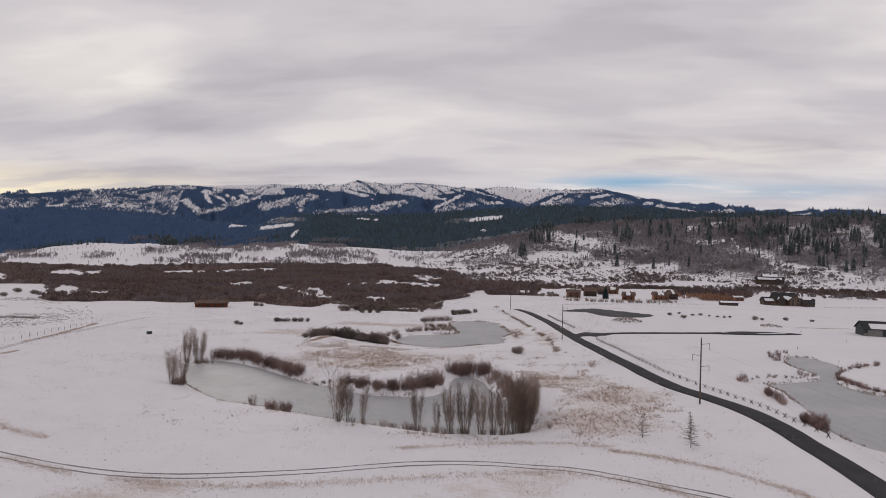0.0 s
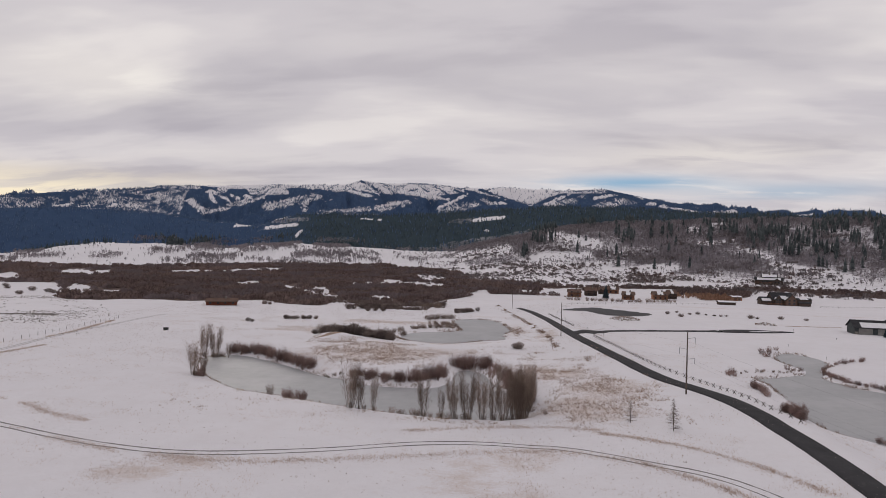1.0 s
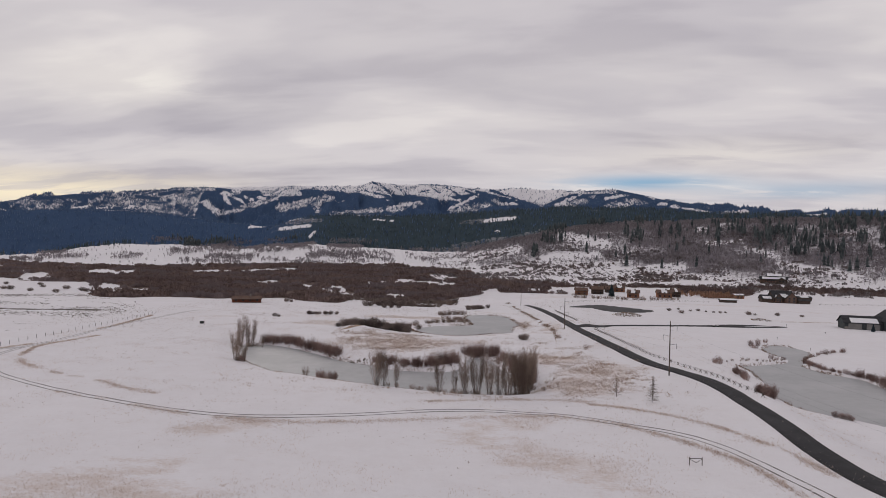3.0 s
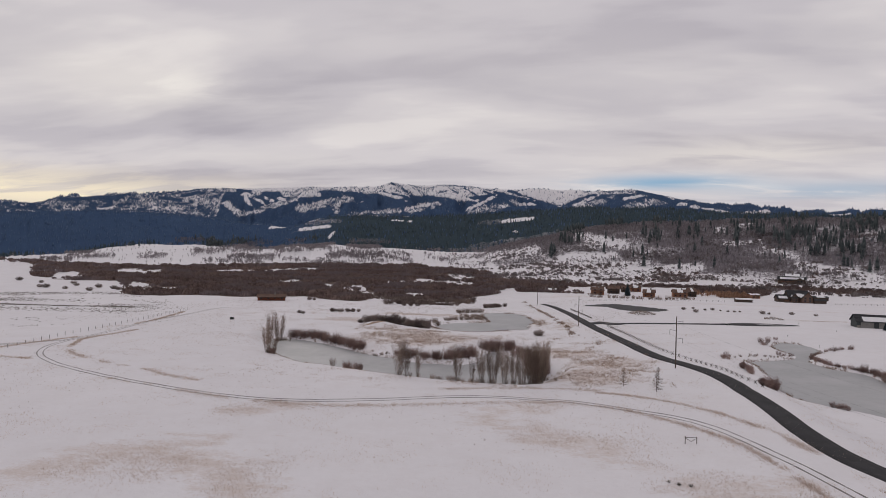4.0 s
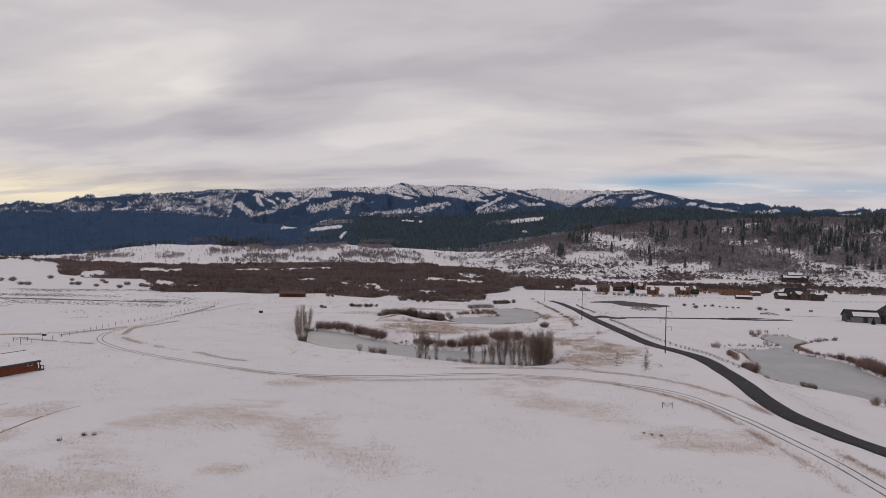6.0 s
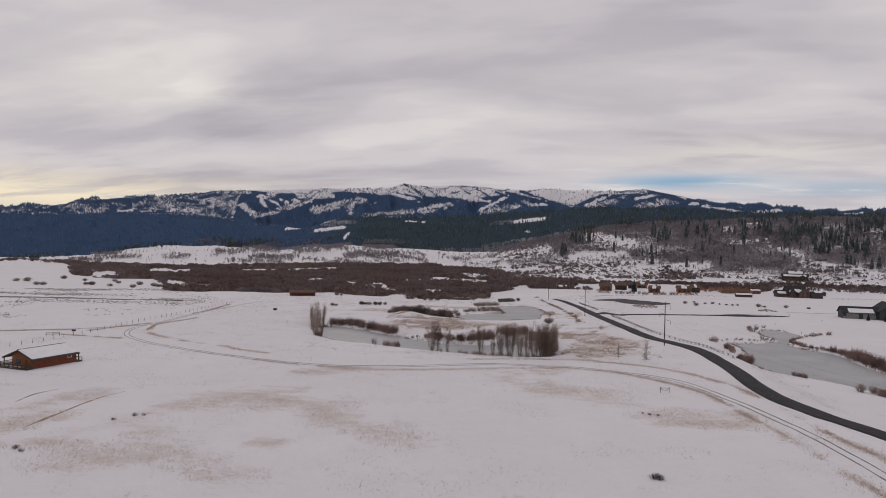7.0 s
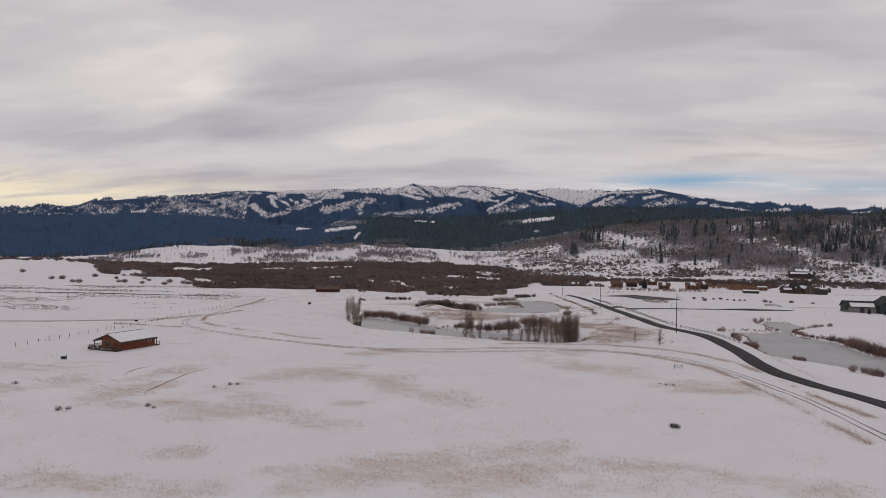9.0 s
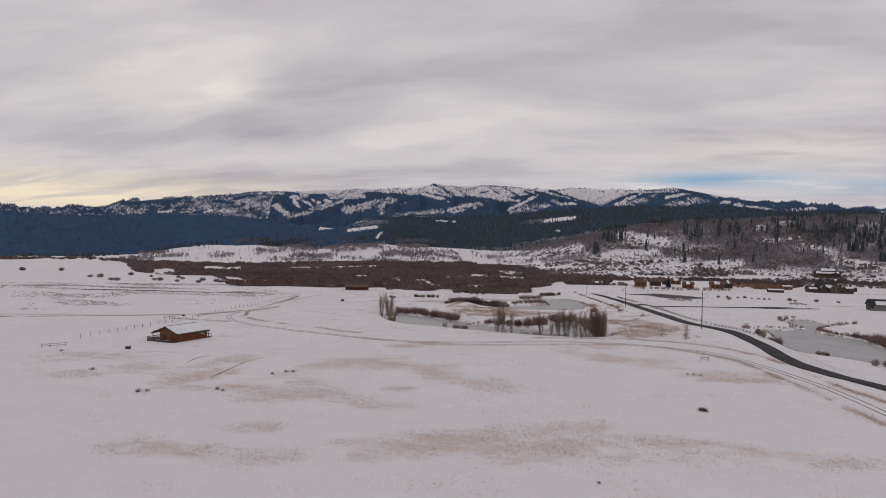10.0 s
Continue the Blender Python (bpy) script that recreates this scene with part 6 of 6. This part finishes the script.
utility_box(-154, 231.5, 1.2, "dark green utility box standing in the snow")
utility_box(-147.0, 42.6, 0.9, "dark utility box near the cabin")
utility_box(-189, 127, 0.8, "dark utility box beside the rutted track")
utility_box(98.5, 324.5, 0.9, "dark utility box beside the side road")
utility_box(100.8, 325.5, 0.7, "dark utility box beside the side road")


def marker(x, y, high, label):
    root = thing("marker_post", Matrix.Translation((x, y, hz(x, y))), label, "post", "marker posts")
    part("stake", rod(bmesh.new(), (0, 0, -0.3), (0, 0, high), 0.05, 0.045, 6), M_DARKWOOD, root)
    part("plate", box(bmesh.new(), -0.16, 0.16, -0.09, -0.06, high - 0.35, high, bevel=0.01), M_STEEL, root)


for x, y, h in ((27.5, 282, 2.0), (34.8, 281.5, 1.4), (142, 340, 1.5), (116, 281, 1.0), (151, 313, 1.0), (120, 254, 1.2), (-145.5, 42.0, 1.3)):
    marker(x, y, h, "thin dark marker post standing in the snow")


# ---------------------------------------------------------------- heaps
def heap(x, y, rx, ry, h, n, mat, label, name="rock_pile", seed=1):
    """A pile of rough lumps."""
    g = random.Random(seed)
    root = thing(name, Matrix.Translation((x, y, hz(x, y))), label, "rocks")
    for k in range(n):
        a, q = g.uniform(0, 6.28), math.sqrt(g.random())
        px, py = rx * q * math.cos(a), ry * q * math.sin(a)
        s = g.uniform(0.3, 0.85)
        bm = bmesh.new()
        bmesh.ops.create_icosphere(bm, subdivisions=1, radius=s, matrix=Matrix.LocRotScale((px, py, hz(x + px, y + py) - hz(x, y) + s * 0.05), Euler((g.uniform(0, 3), g.uniform(0, 3), 0)), (1.2, 0.9, 0.7)))
        for v in bm.verts:
            v.co += Vector((g.uniform(-.15, .15), g.uniform(-.15, .15), g.uniform(-.12, .12))) * s
        part("rock", bm, mat, root)


heap(57, 360, 8, 6, 2, 40, M_ROCK, "heap of rough rocks dusted with snow by the side road", seed=3)
heap(136, 363, 5, 4, 2, 16, M_ROCK, "heap of brown rocks and twigs dusted with snow", seed=4)
heap(-60, 169.5, 3, 1, 1, 8, M_ROCK, "dark rocks scattered on the pond's edge", seed=5)
ribbon("soil_bank", [(-84, 219), (-80, 221.5), (-76, 227), (-74, 230)], (0.5, 2.2, 2.6, 0.6), M_SOIL, 0.05, "bare brown soil bank showing through the snow", "soil", 1.0, 1.2)
ribbon("soil_bank", [(148, 366), (158, 370), (170, 371), (182, 374)], (0.4, 1.6, 2.0, 1.2, 0.4), M_SOIL, 0.05, "low brown soil ridge showing through the snow", "soil", 1.0, 1.0)


def brush_pile(x, y, rx, ry, n, label, mat):
    a, q = G.uniform(0, 6.28, n), np.sqrt(G.uniform(0, 1, n))
    xy = np.stack([x + rx * q * np.cos(a), y + ry * q * np.sin(a)], 1)
    scatter("brush_pile", label, "brush pile", on_land(xy), tuft(9, 0.9, 0.9, 0.10), mat)


brush_pile(57, 361, 9, 6, 150, "pile of grey-brown cut brush and rocks dusted with snow", M_REED)
q = smooth_line([(-22, 451), (-9.6, 384), (3.6, 302), (8.8, 251), (10.5, 219)], 0.5)
pts = q[G.integers(0, len(q), 1500)] + G.normal(0, 0.9, (1500, 2))
pts = pts[fbm(pts[:, 0] / 6, pts[:, 1] / 12, 2, 64) > 0.46]
scatter("ditch_weeds", "brown dead weeds along the ditch beside the road", "grass", on_land(pts), tuft(6, 0.7, 0.5, 0.08), M_REED)
brush_pile(136, 364, 6, 5, 60, "pile of brown brush beside the field", M_REED)
brush_pile(-5, 291, 2.5, 18, 60, "brown dead weeds along the pond's snowy rim", M_REED)
xy = np.stack([G.uniform(-182, -62, 2600), G.uniform(392, 470, 2600)], 1)
xy = xy[fbm(xy[:, 0] / 26, xy[:, 1] / 14, 3, 66) > 0.53]
scatter("bare_scrub", "dark grey leafless bushes along the marsh edge", "shrubs", on_land(xy), tuft(20, 2.6, 1.8, 0.35), M_DARKBUSH)
# weed stems poking through everywhere between the ponds
xy = np.stack([G.uniform(-230, 45, 52000), G.uniform(60, 470, 52000)], 1)
keep = (fbm(xy[:, 0] / 22, xy[:, 1] / 22, 3, 68) > 0.50) & (G.uniform(0, 1, len(xy)) < 0.25 + 0.55 * ss(170, 260, xy[:, 1]))
for outline, level, bank in PONDS:
    keep &= signed_distance(outline, xy[:, 0], xy[:, 1]) > 0.6
scatter("weed_stems", "sparse brown weed stems poking through the snow", "grass", on_land(xy[keep]), tuft(3, 0.34, 0.22, 0.055), M_REED)


# ---------------------------------------------------------------- houses
def gable(root, l, w, eave, rise, m, wall, roof, snow=1.0, over=0.5, gable_mat=None, snow_sides=(-1, 1), wall_name="wall", notch=None, snow_up=0.02):
    """A block with a gabled roof: its ridge runs along x, from 0 to l; its width is along y, centred."""
    bm = bmesh.new()
    prism(bm, [(-w / 2, -1.2), (w / 2, -1.2), (w / 2, eave), (0, eave + rise), (-w / 2, eave)], notch[0] if notch else 0, l)
    if notch:
        ye = w / 2 - notch[1]
        prism(bm, [(-w / 2, -1.2), (ye, -1.2), (ye, eave + rise * notch[1] / (w / 2)), (0, eave + rise), (-w / 2, eave)], 0, notch[0] - 0.002)
    turn = Matrix(((0, 1, 0, 0), (1, 0, 0, 0), (0, 0, 1, 0), (0, 0, 0, 1)))
    bmesh.ops.transform(bm, matrix=m @ turn, verts=bm.verts[:])
    wl = part(wall_name, bm, wall, root)
    sl = rise / (w / 2)
    for s in (-1, 1):
        t = 0.22
        y1, z1 = s * (w / 2 + over), eave - over * sl
        bm = bmesh.new()
        prism(bm, [(y1, z1 + 0.02), (0, eave + rise + 0.02), (0, eave + rise + t), (y1, z1 + t)], -over, l + over)
        bmesh.ops.transform(bm, matrix=m @ turn, verts=bm.verts[:])
        rf = part("roof", bm, roof, root)
        if snow and s in snow_sides:
            bm = bmesh.new()
            a, b = 0.94, snow_up
            pts = [(y1 * a, z1 + t + 0.01 + (1 - a) * (w / 2 + over) * sl), (y1 * b, eave + rise + t + 0.01 - b * (w / 2 + over) * sl)]
            th = 0.20
            prism(bm, [pts[0], pts[1], (pts[1][0], pts[1][1] + th), (pts[0][0], pts[0][1] + th * 0.7)], l * (1 - snow) * 0.5 - over * 0.9, l - l * (1 - snow) * 0.5 + over * 0.9)
            bmesh.ops.bevel(bm, geom=bm.edges[:], offset=0.05, segments=1, affect="EDGES")
            bmesh.ops.transform(bm, matrix=m @ turn, verts=bm.verts[:])
            part("snow_cover", bm, M_SNOW, rf, "smooth snow lying on the roof")
    return wl


def window(root, m, x, y, z, wd, ht, face="y", out=-1, frame_mat=None, door=False):
    """A framed pane on a wall that faces along y or x."""
    fm = frame_mat or M_DARKWOOD
    e = 0.05

    def slab(bm, a, b, c, d, t0, t1):
        lo, hi = sorted((out * t0, out * t1))
        if face == "y":
            box(bm, x + a, x + b, y + lo, y + hi, z + c, z + d, m)
        else:
            box(bm, x + lo, x + hi, y + a, y + b, z + c, z + d, m)
        return bm

    bm = bmesh.new()
    k = 0.10
    slab(bm, -wd / 2 - k, wd / 2 + k, -ht / 2 - k, -ht / 2, 0.004, 0.09)
    slab(bm, -wd / 2 - k, wd / 2 + k, ht / 2, ht / 2 + k, 0.004, 0.09)
    slab(bm, -wd / 2 - k, -wd / 2, -ht / 2, ht / 2, 0.004, 0.09)
    slab(bm, wd / 2, wd / 2 + k, -ht / 2, ht / 2, 0.004, 0.09)
    f = part("door" if door else "window", bm, fm, root)
    part("panel" if door else "pane", slab(bmesh.new(), -wd / 2, wd / 2, -ht / 2, ht / 2, 0.004, 0.05), fm if door else M_WINDOW, f)


def red_cabin():
    ax = math.atan2(0.985, 0.17)
    root = thing("cabin", Matrix.LocRotScale((-141.2, 59.2, hz(-142, 62)), Euler((0, 0, ax)), None), "small red-brown cedar cabin with snowy roof and front porch", "house")
    L, W, eave, rise, nx, ny = 13.2, 11.2, 2.35, 2.05, 3.6, 2.7
    sl = rise / (W / 2)
    gable(root, L, W, eave, rise, Matrix.Translation((0, W / 2, 0.35)), M_CEDAR, M_DARKWOOD, 1.0, 0.6, notch=(nx, ny))
    # boards on the long wall and the gable end
    for k in range(10):
        part("board", box(bmesh.new(), 0.05, L - 0.05, -0.045, -0.004, 0.1 + k * 0.25, 0.1 + k * 0.25 + 0.235), M_CEDAR, root)
    for k in range(17):
        z = 0.1 + k * 0.25
        cut = max(0.0, (z + 0.24 - eave - 0.35) / sl)
        if cut < W / 2 - 0.3:
            part("board", box(bmesh.new(), -0.05, -0.004, cut + 0.02, min(W - ny - 0.02, W - cut - 0.02), z, z + 0.235), M_CEDAR_PALE, root)
    top = 0.35 + eave + rise
    part("ridge_cap", box(bmesh.new(), -0.64, L + 0.64, W / 2 - 0.16, W / 2 + 0.16, top + 0.28, top + 0.46), M_DARKWOOD, root)
    low = 0.35 + eave - 0.6 * sl
    for y in (-0.62, W + 0.62):
        part("fascia", box(bmesh.new(), -0.62, L + 0.62, y - 0.05, y + 0.05, low - 0.14, low + 0.24), M_DARKWOOD, root)
    turn = Matrix(((0, 1, 0, 0), (1, 0, 0, 0), (0, 0, 1, 0), (0, 0, 0, 1)))
    for a, b in (((-0.6, low), (W / 2, top)), ((W + 0.6, low), (W / 2, top))):
        bm = bmesh.new()
        prism(bm, [(a[0], a[1] - 0.10), (b[0], b[1] - 0.10), (b[0], b[1] + 0.26), (a[0], a[1] + 0.26)], -0.70, -0.604)
        bmesh.ops.transform(bm, matrix=turn, verts=bm.verts[:])
        part("barge_board", bm, M_DARKWOOD, root)
    # porch and front deck with its railing
    deck = part("deck", box(bmesh.new(), -2.2, -0.06, -0.4, W + 0.9, -0.6, 0.30, bevel=0.02), M_DARKWOOD, root)
    part("deck", box(bmesh.new(), 0.0, nx - 0.02, W - ny + 0.02, W + 0.9, -0.6, 0.30, bevel=0.02), M_DARKWOOD, root)
    part("deck_snow", box(bmesh.new(), -2.0, -0.2, 3.5, W + 0.7, 0.305, 0.40, bevel=0.03), M_SNOW, deck, "snow on the deck")
    for y in np.linspace(-0.3, W + 0.8, 8):
        part("post", box(bmesh.new(), -2.25, -2.07, y - 0.09, y + 0.09, 0.30, 1.45, bevel=0.01), M_DARKWOOD, deck)
    for z, h in ((0.42, 0.22), (0.72, 0.10), (0.95, 0.10), (1.24, 0.18)):
        part("rail", box(bmesh.new(), -2.18, -2.12, -0.3, W + 0.8, z, z + h), M_DARKWOOD, deck)
        part("rail", box(bmesh.new(), -2.05, -0.1, -0.36, -0.30, z, z + h), M_DARKWOOD, deck)
        part("rail", box(bmesh.new(), -2.05, nx, W + 0.78, W + 0.84, z, z + h), M_DARKWOOD, deck)
    for x in (-0.45, nx - 0.3):
        part("porch_post", box(bmesh.new(), x - 0.10, x + 0.10, W - 0.1, W + 0.10, 0.30, 0.35 + eave - 0.05), M_DARKWOOD, root)
    window(root, Matrix(), -0.05, 5.9, 1.75, 1.7, 1.15, "x", -1)
    window(root, Matrix(), -0.05, 2.6, 1.40, 0.95, 2.0, "x", -1, M_CEDAR, True)
    window(root, Matrix(), 11.0, -0.05, 2.05, 1.1, 0.55, "y", -1, M_WHITE)
    # landing at the back corner
    part("landing", box(bmesh.new(), L + 0.02, L + 1.6, -0.6, 2.0, -0.3, 0.30, bevel=0.02), M_DARKWOOD, root)
    for y in (-0.5, 0.7, 1.9):
        part("landing_post", box(bmesh.new(), L + 1.42, L + 1.56, y - 0.07, y + 0.07, 0.30, 1.3), M_DARKWOOD, root)
    part("landing_rail", box(bmesh.new(), L + 1.45, L + 1.53, -0.5, 1.9, 1.12, 1.28), M_DARKWOOD, root)
    part("corner_post", box(bmesh.new(), L + 0.3, L + 0.48, -0.5, -0.32, 0.30, 2.4), M_DARKWOOD, root)


red_cabin()


def log_house(x, y, turn, l, w, eave, rise, label, snow=1.0, wall=None, roof=None, porch=True, floors=2, sides=(-1, 1)):
    wall, roof = wall or M_LOG, roof or M_BROWNROOF
    root = thing("log_house", Matrix.LocRotScale((x, y, hz(x, y)), Euler((0, 0, turn)), None), label, "house", "log houses")
    gable(root, l, w, eave, rise, Matrix.Translation((0, w / 2, 0)), wall, roof, snow, 0.7, snow_sides=sides)
    n = int(eave / 0.42)
    for k in range(n):
        part("log", rod(bmesh.new(), (-0.25, 0, 0.2 + k * 0.42), (l + 0.25, 0, 0.2 + k * 0.42), 0.20, 0.20, 6), wall, root)
    for k in range(max(2, int(l / 4))):
        for fl in range(floors):
            window(root, Matrix(), (k + 0.5) * l / max(2, int(l / 4)), -0.2, 1.6 + fl * 2.7, 1.2, 1.2, "y", -1)
    if porch:
        part("porch_roof", box(bmesh.new(), 0.4, l - 0.4, -2.6, -0.3, 2.7, 2.9), roof, root)
        for k in range(4):
            px = 0.6 + k * (l - 1.2) / 3
            part("porch_post", rod(bmesh.new(), (px, -2.4, -0.8), (px, -2.4, 2.7), 0.12, 0.12, 7), wall, root)
    part("chimney", box(bmesh.new(), l * 0.6, l * 0.6 + 1.0, w * 0.5 - 1.2, w * 0.5 - 0.3, eave, eave + rise + 1.2, bevel=0.03), M_STONE, root)
    return root


log_house(36, 533, 0.06, 10.5, 8, 4.2, 2.4, "brown two-storey log house with porch beyond the field", 0.0)
log_house(52, 551, 0.05, 10, 8, 4.6, 2.6, "dark brown log house with bare shingle roof", 0.0, M_DARKWOOD)
log_house(66.5, 575, 0.02, 7, 7, 4.0, 2.2, "small dark log house behind the others", 0.0, M_DARKWOOD)
log_house(76, 585, -0.05, 9.5, 7, 4.0, 2.3, "log house with patchy snow on its roof", 0.4, sides=(-1,))
log_house(79.5, 523, -0.25, 9.5, 7.5, 4.2, 2.5, "orange-brown log house with a snow-streaked gable roof", 0.25, sides=(-1,))
log_house(107, 534, 0.0, 12, 8, 4.3, 2.5, "orange-brown log house with a strip of snow on its roof", 0.3, sides=(-1,))
log_house(122, 545, 0.1, 7, 8, 4.9, 2.7, "dark grey-brown log house beside another", 0.15, M_DARKWOOD)
log_house(-208, 366, 0.42, 19, 8, 2.4, 1.9, "long low red-brown house with bare brown roof on a rise", 0.0, M_CEDAR, None, True, 1)
log_house(-6, 560, 0.0, 10, 6, 2.0, 1.6, "low dark cabin with snow-covered roof by the marsh", 1.0, M_DARKWOOD, None, False, 1)


def shed(x, y, turn, l, w, h, label, wall, snow=1.0):
    root = thing("shed", Matrix.LocRotScale((x, y, hz(x, y)), Euler((0, 0, turn)), None), label, "shed")
    gable(root, l, w, h, 1.0, Matrix.Translation((0, w / 2, 0)), wall, M_ROOFDARK, snow, 0.35)
    for k in range(2):
        window(root, Matrix(), l * (0.3 + 0.4 * k), 0, h * 0.5, l * 0.2, h * 0.72, "y", -1, M_DARKWOOD, True)


shed(152, 505, 0.02, 13, 5, 2.0, "long low shed under thick snow", M_DARKWOOD)
shed(216, 514, 0.02, 9, 4.5, 2.6, "dark low shed beside the lodge", M_DARKWOOD, 0.0)
shed(228, 548, 0.02, 12, 6, 2.8, "long dark barn with thin snow on its roof", M_DARKWOOD, 0.5)
shed(176, 548, 0.3, 9, 6, 3.0, "small outbuilding with snowy roof", M_LOG)


def lodge(x, y, turn, s, label, wall, z_extra=0.0, low=False):
    root = thing("lodge", Matrix.LocRotScale((x, y, hz(x, y) + z_extra), Euler((0, 0, turn)), (s, s, s)), label, "house", "lodges")
    if low:
        gable(root, 24, 12, 3.8, 2.6, Matrix.Translation((0, 6, 0)), wall, M_ROOFDARK, 0.8, 0.9, snow_up=0.3)
        gable(root, 13, 9, 6.6, 2.2, Matrix.Translation((6, 8, 0)), wall, M_ROOFDARK, 0.9, 0.8)
        blocks = ((19, 6, 5, 3.4, 1.8),)
    else:
        gable(root, 17, 11, 5.4, 5.0, Matrix.Translation((5, 5.5, 0)), wall, M_ROOFDARK, 0.45, 0.8, snow_sides=(-1,), snow_up=0.5)
        gable(root, 9, 8, 3.4, 3.0, Matrix.Translation((-4, 5, 0)), wall, M_ROOFDARK, 0.7, 0.7, snow_up=0.4)
        blocks = ((18.5, 9, 9, 4.8, 4.6), (9.0, 5, 6, 5.2, 3.0))
    for px, w, l, e, r in blocks:
        m = Matrix.Translation((px, -l + 4.0, 0)) @ Matrix.Rotation(math.pi / 2, 4, "Z")
        gable(root, l, w, e, r, m, M_BROWNROOF if w > 8 else wall, M_ROOFDARK, 0.6, 0.7, snow_sides=(1,), snow_up=0.45)
        for dx in (-w * 0.22, w * 0.22):
            for z in (1.8, 4.3):
                if z < e + r * 0.3:
                    window(root, Matrix(), px + dx, -l + 4.0, z, 1.5, 1.5, "y", -1)
    for k in range(4):
        window(root, Matrix(), 6.2 + k * 2.0 if low else 6.4 + k * 1.7, 0, 1.9, 1.2, 1.7, "y", -1)
    part("chimney", box(bmesh.new(), 12, 13.4, 6.2, 7.4, 6, 12.0, bevel=0.03), M_STONE, root)
    part("deck", box(bmesh.new(), 0, 14, -3.2, -0.1, -0.8, 0.7, bevel=0.03), wall, root)
    for k in range(6):
        part("deck_post", box(bmesh.new(), 0.1 + k * 2.7, 0.3 + k * 2.7, -3.15, -2.95, 0.7, 1.7), M_LOG, root)
    part("deck_rail", box(bmesh.new(), 0, 14, -3.12, -2.98, 1.55, 1.7), M_LOG, root)


lodge(193.5, 520, 0.05, 0.95, "large dark timber lodge with steep snow-streaked gables", M_DARKWOOD)


def grey_house():
    root = thing("house", Matrix.LocRotScale((173.0, 341, hz(174, 345)), Euler((0, 0, -0.12)), None), "grey-green house with attached garage and snow on the garage roof", "house")
    gable(root, 20, 11, 3.8, 3.4, Matrix.Translation((0, 5.5, 0)), M_GREENWALL, M_ROOFDARK, 0.62, 0.7, snow_sides=(-1,), snow_up=0.36)
    for x in (5.2, 14.2):
        window(root, Matrix(), x, 0, 1.75, 6.4, 3.1, "y", -1, M_GARAGE, True)
    part("stone_base", box(bmesh.new(), 0.0, 1.7, -0.16, -0.004, -0.6, 1.5), M_STONE, root)
    m = Matrix.Translation((25.5, -2.5, 0)) @ Matrix.Rotation(math.pi / 2, 4, "Z")
    gable(root, 18, 13, 5.6, 5.0, m, M_GREENWALL, M_ROOFDARK, 0.5, 0.8, snow_sides=(-1,))
    m = Matrix.Translation((29.5, -5.5, 0)) @ Matrix.Rotation(math.pi / 2, 4, "Z")
    gable(root, 5, 5.5, 3.4, 2.8, m, M_STONE, M_ROOFDARK, 0.8, 0.5)
    window(root, Matrix(), 22.5, -2.5, 1.7, 1.3, 2.0, "y", -1)
    window(root, Matrix(), 25.0, -2.5, 5.6, 2.2, 1.6, "y", -1)
    window(root, Matrix(), 29.5, -5.5, 1.4, 1.4, 2.5, "y", -1, M_DARKWOOD, True)
    gable(root, 16, 12, 5.0, 4.2, Matrix.Translation((31, 6, 0)), M_GREENWALL, M_ROOFDARK, 0.9, 0.8)
    for x in (35, 40, 44):
        window(root, Matrix(), x, 0, 1.8, 1.6, 1.8, "y", -1)
    part("chimney", box(bmesh.new(), 33, 34.4, 7, 8.2, 6, 12.2, bevel=0.03), M_STONE, root)


grey_house()


def hill_house():
    az, r = radians(17.75), 868.0
    x, y = CX + r * math.sin(az), CY + r * math.cos(az)
    lodge(x, y, -0.3, 1.2, "dark house with snowy roofs on the slope above the valley", M_DARKWOOD, 1.0, True)


hill_house()

# hedges and rows by the houses
along([(33, 504), (48, 498), (75, 498), (95, 503), (120, 512)], 40, 1.4, GREYS, 0.9, 1.5, "pale leafless garden shrub in front of the log houses", "shrubs before the log houses")
along([(32, 526), (44, 530)], 6, 1.0, GREYS, 0.9, 1.2, "pale leafless garden shrub in front of the log houses", "shrubs before the log houses")
xy = np.vstack([np.stack([G.uniform(134, 184, 90), G.uniform(545, 590, 90)], 1), np.stack([G.uniform(150, 174, 110), G.uniform(540, 562, 110)], 1)])
scatter("rust_willows", "rust-red willow thicket beside the lodge", "shrubs", on_land(xy), bush(20, 3.4, 2.0, 0.6), M_RUST)


def garden_spruce(x, y, s):
    root = thing("spruce", place(x, y, s), "small dense dark green spruce near the houses", "tree", "garden spruces")
    part("trunk", rod(bmesh.new(), (0, 0, -0.3), (0, 0, 4.5), 0.14, 0.05, 7), M_BARK, root)
    v, f, n = [], [], 0
    g = np.random.default_rng(int(x * 7) + 3)
    for k in range(16):
        z = 0.4 + k * 0.34
        rr = 1.9 * (1 - k / 17)
        for a in np.arange(9) * 0.698 + g.uniform(0, 1):
            l = rr * g.uniform(0.75, 1.1)
            tip = np.array((l * math.cos(a), l * math.sin(a), z - 0.18 * l))
            s1 = np.array((-math.sin(a), math.cos(a), 0)) * 0.28 * (0.4 + rr / 2)
            v += [np.array((0, 0, z + 0.25)), tip * 0.6 + s1 + (0, 0, 0.12), tip, tip * 0.6 - s1 + (0, 0, 0.12)]
            f += [(n, n + 1, n + 2), (n, n + 2, n + 3)]
            n += 4
    part("needles", mesh_tris("needles", np.array(v), np.array(f), M_NEEDLE), None, root)


for x, y, s in ((67, 530, 2.0), (183, 331, 0.75), (191, 328, 0.7)):
    garden_spruce(x, y, s)
# bank of the rise with dead wood by the grove
shrub(GREYS, 3.0, 124.5, 0.55, "broken dead stump leaning in the snow", "", "dead_stump")
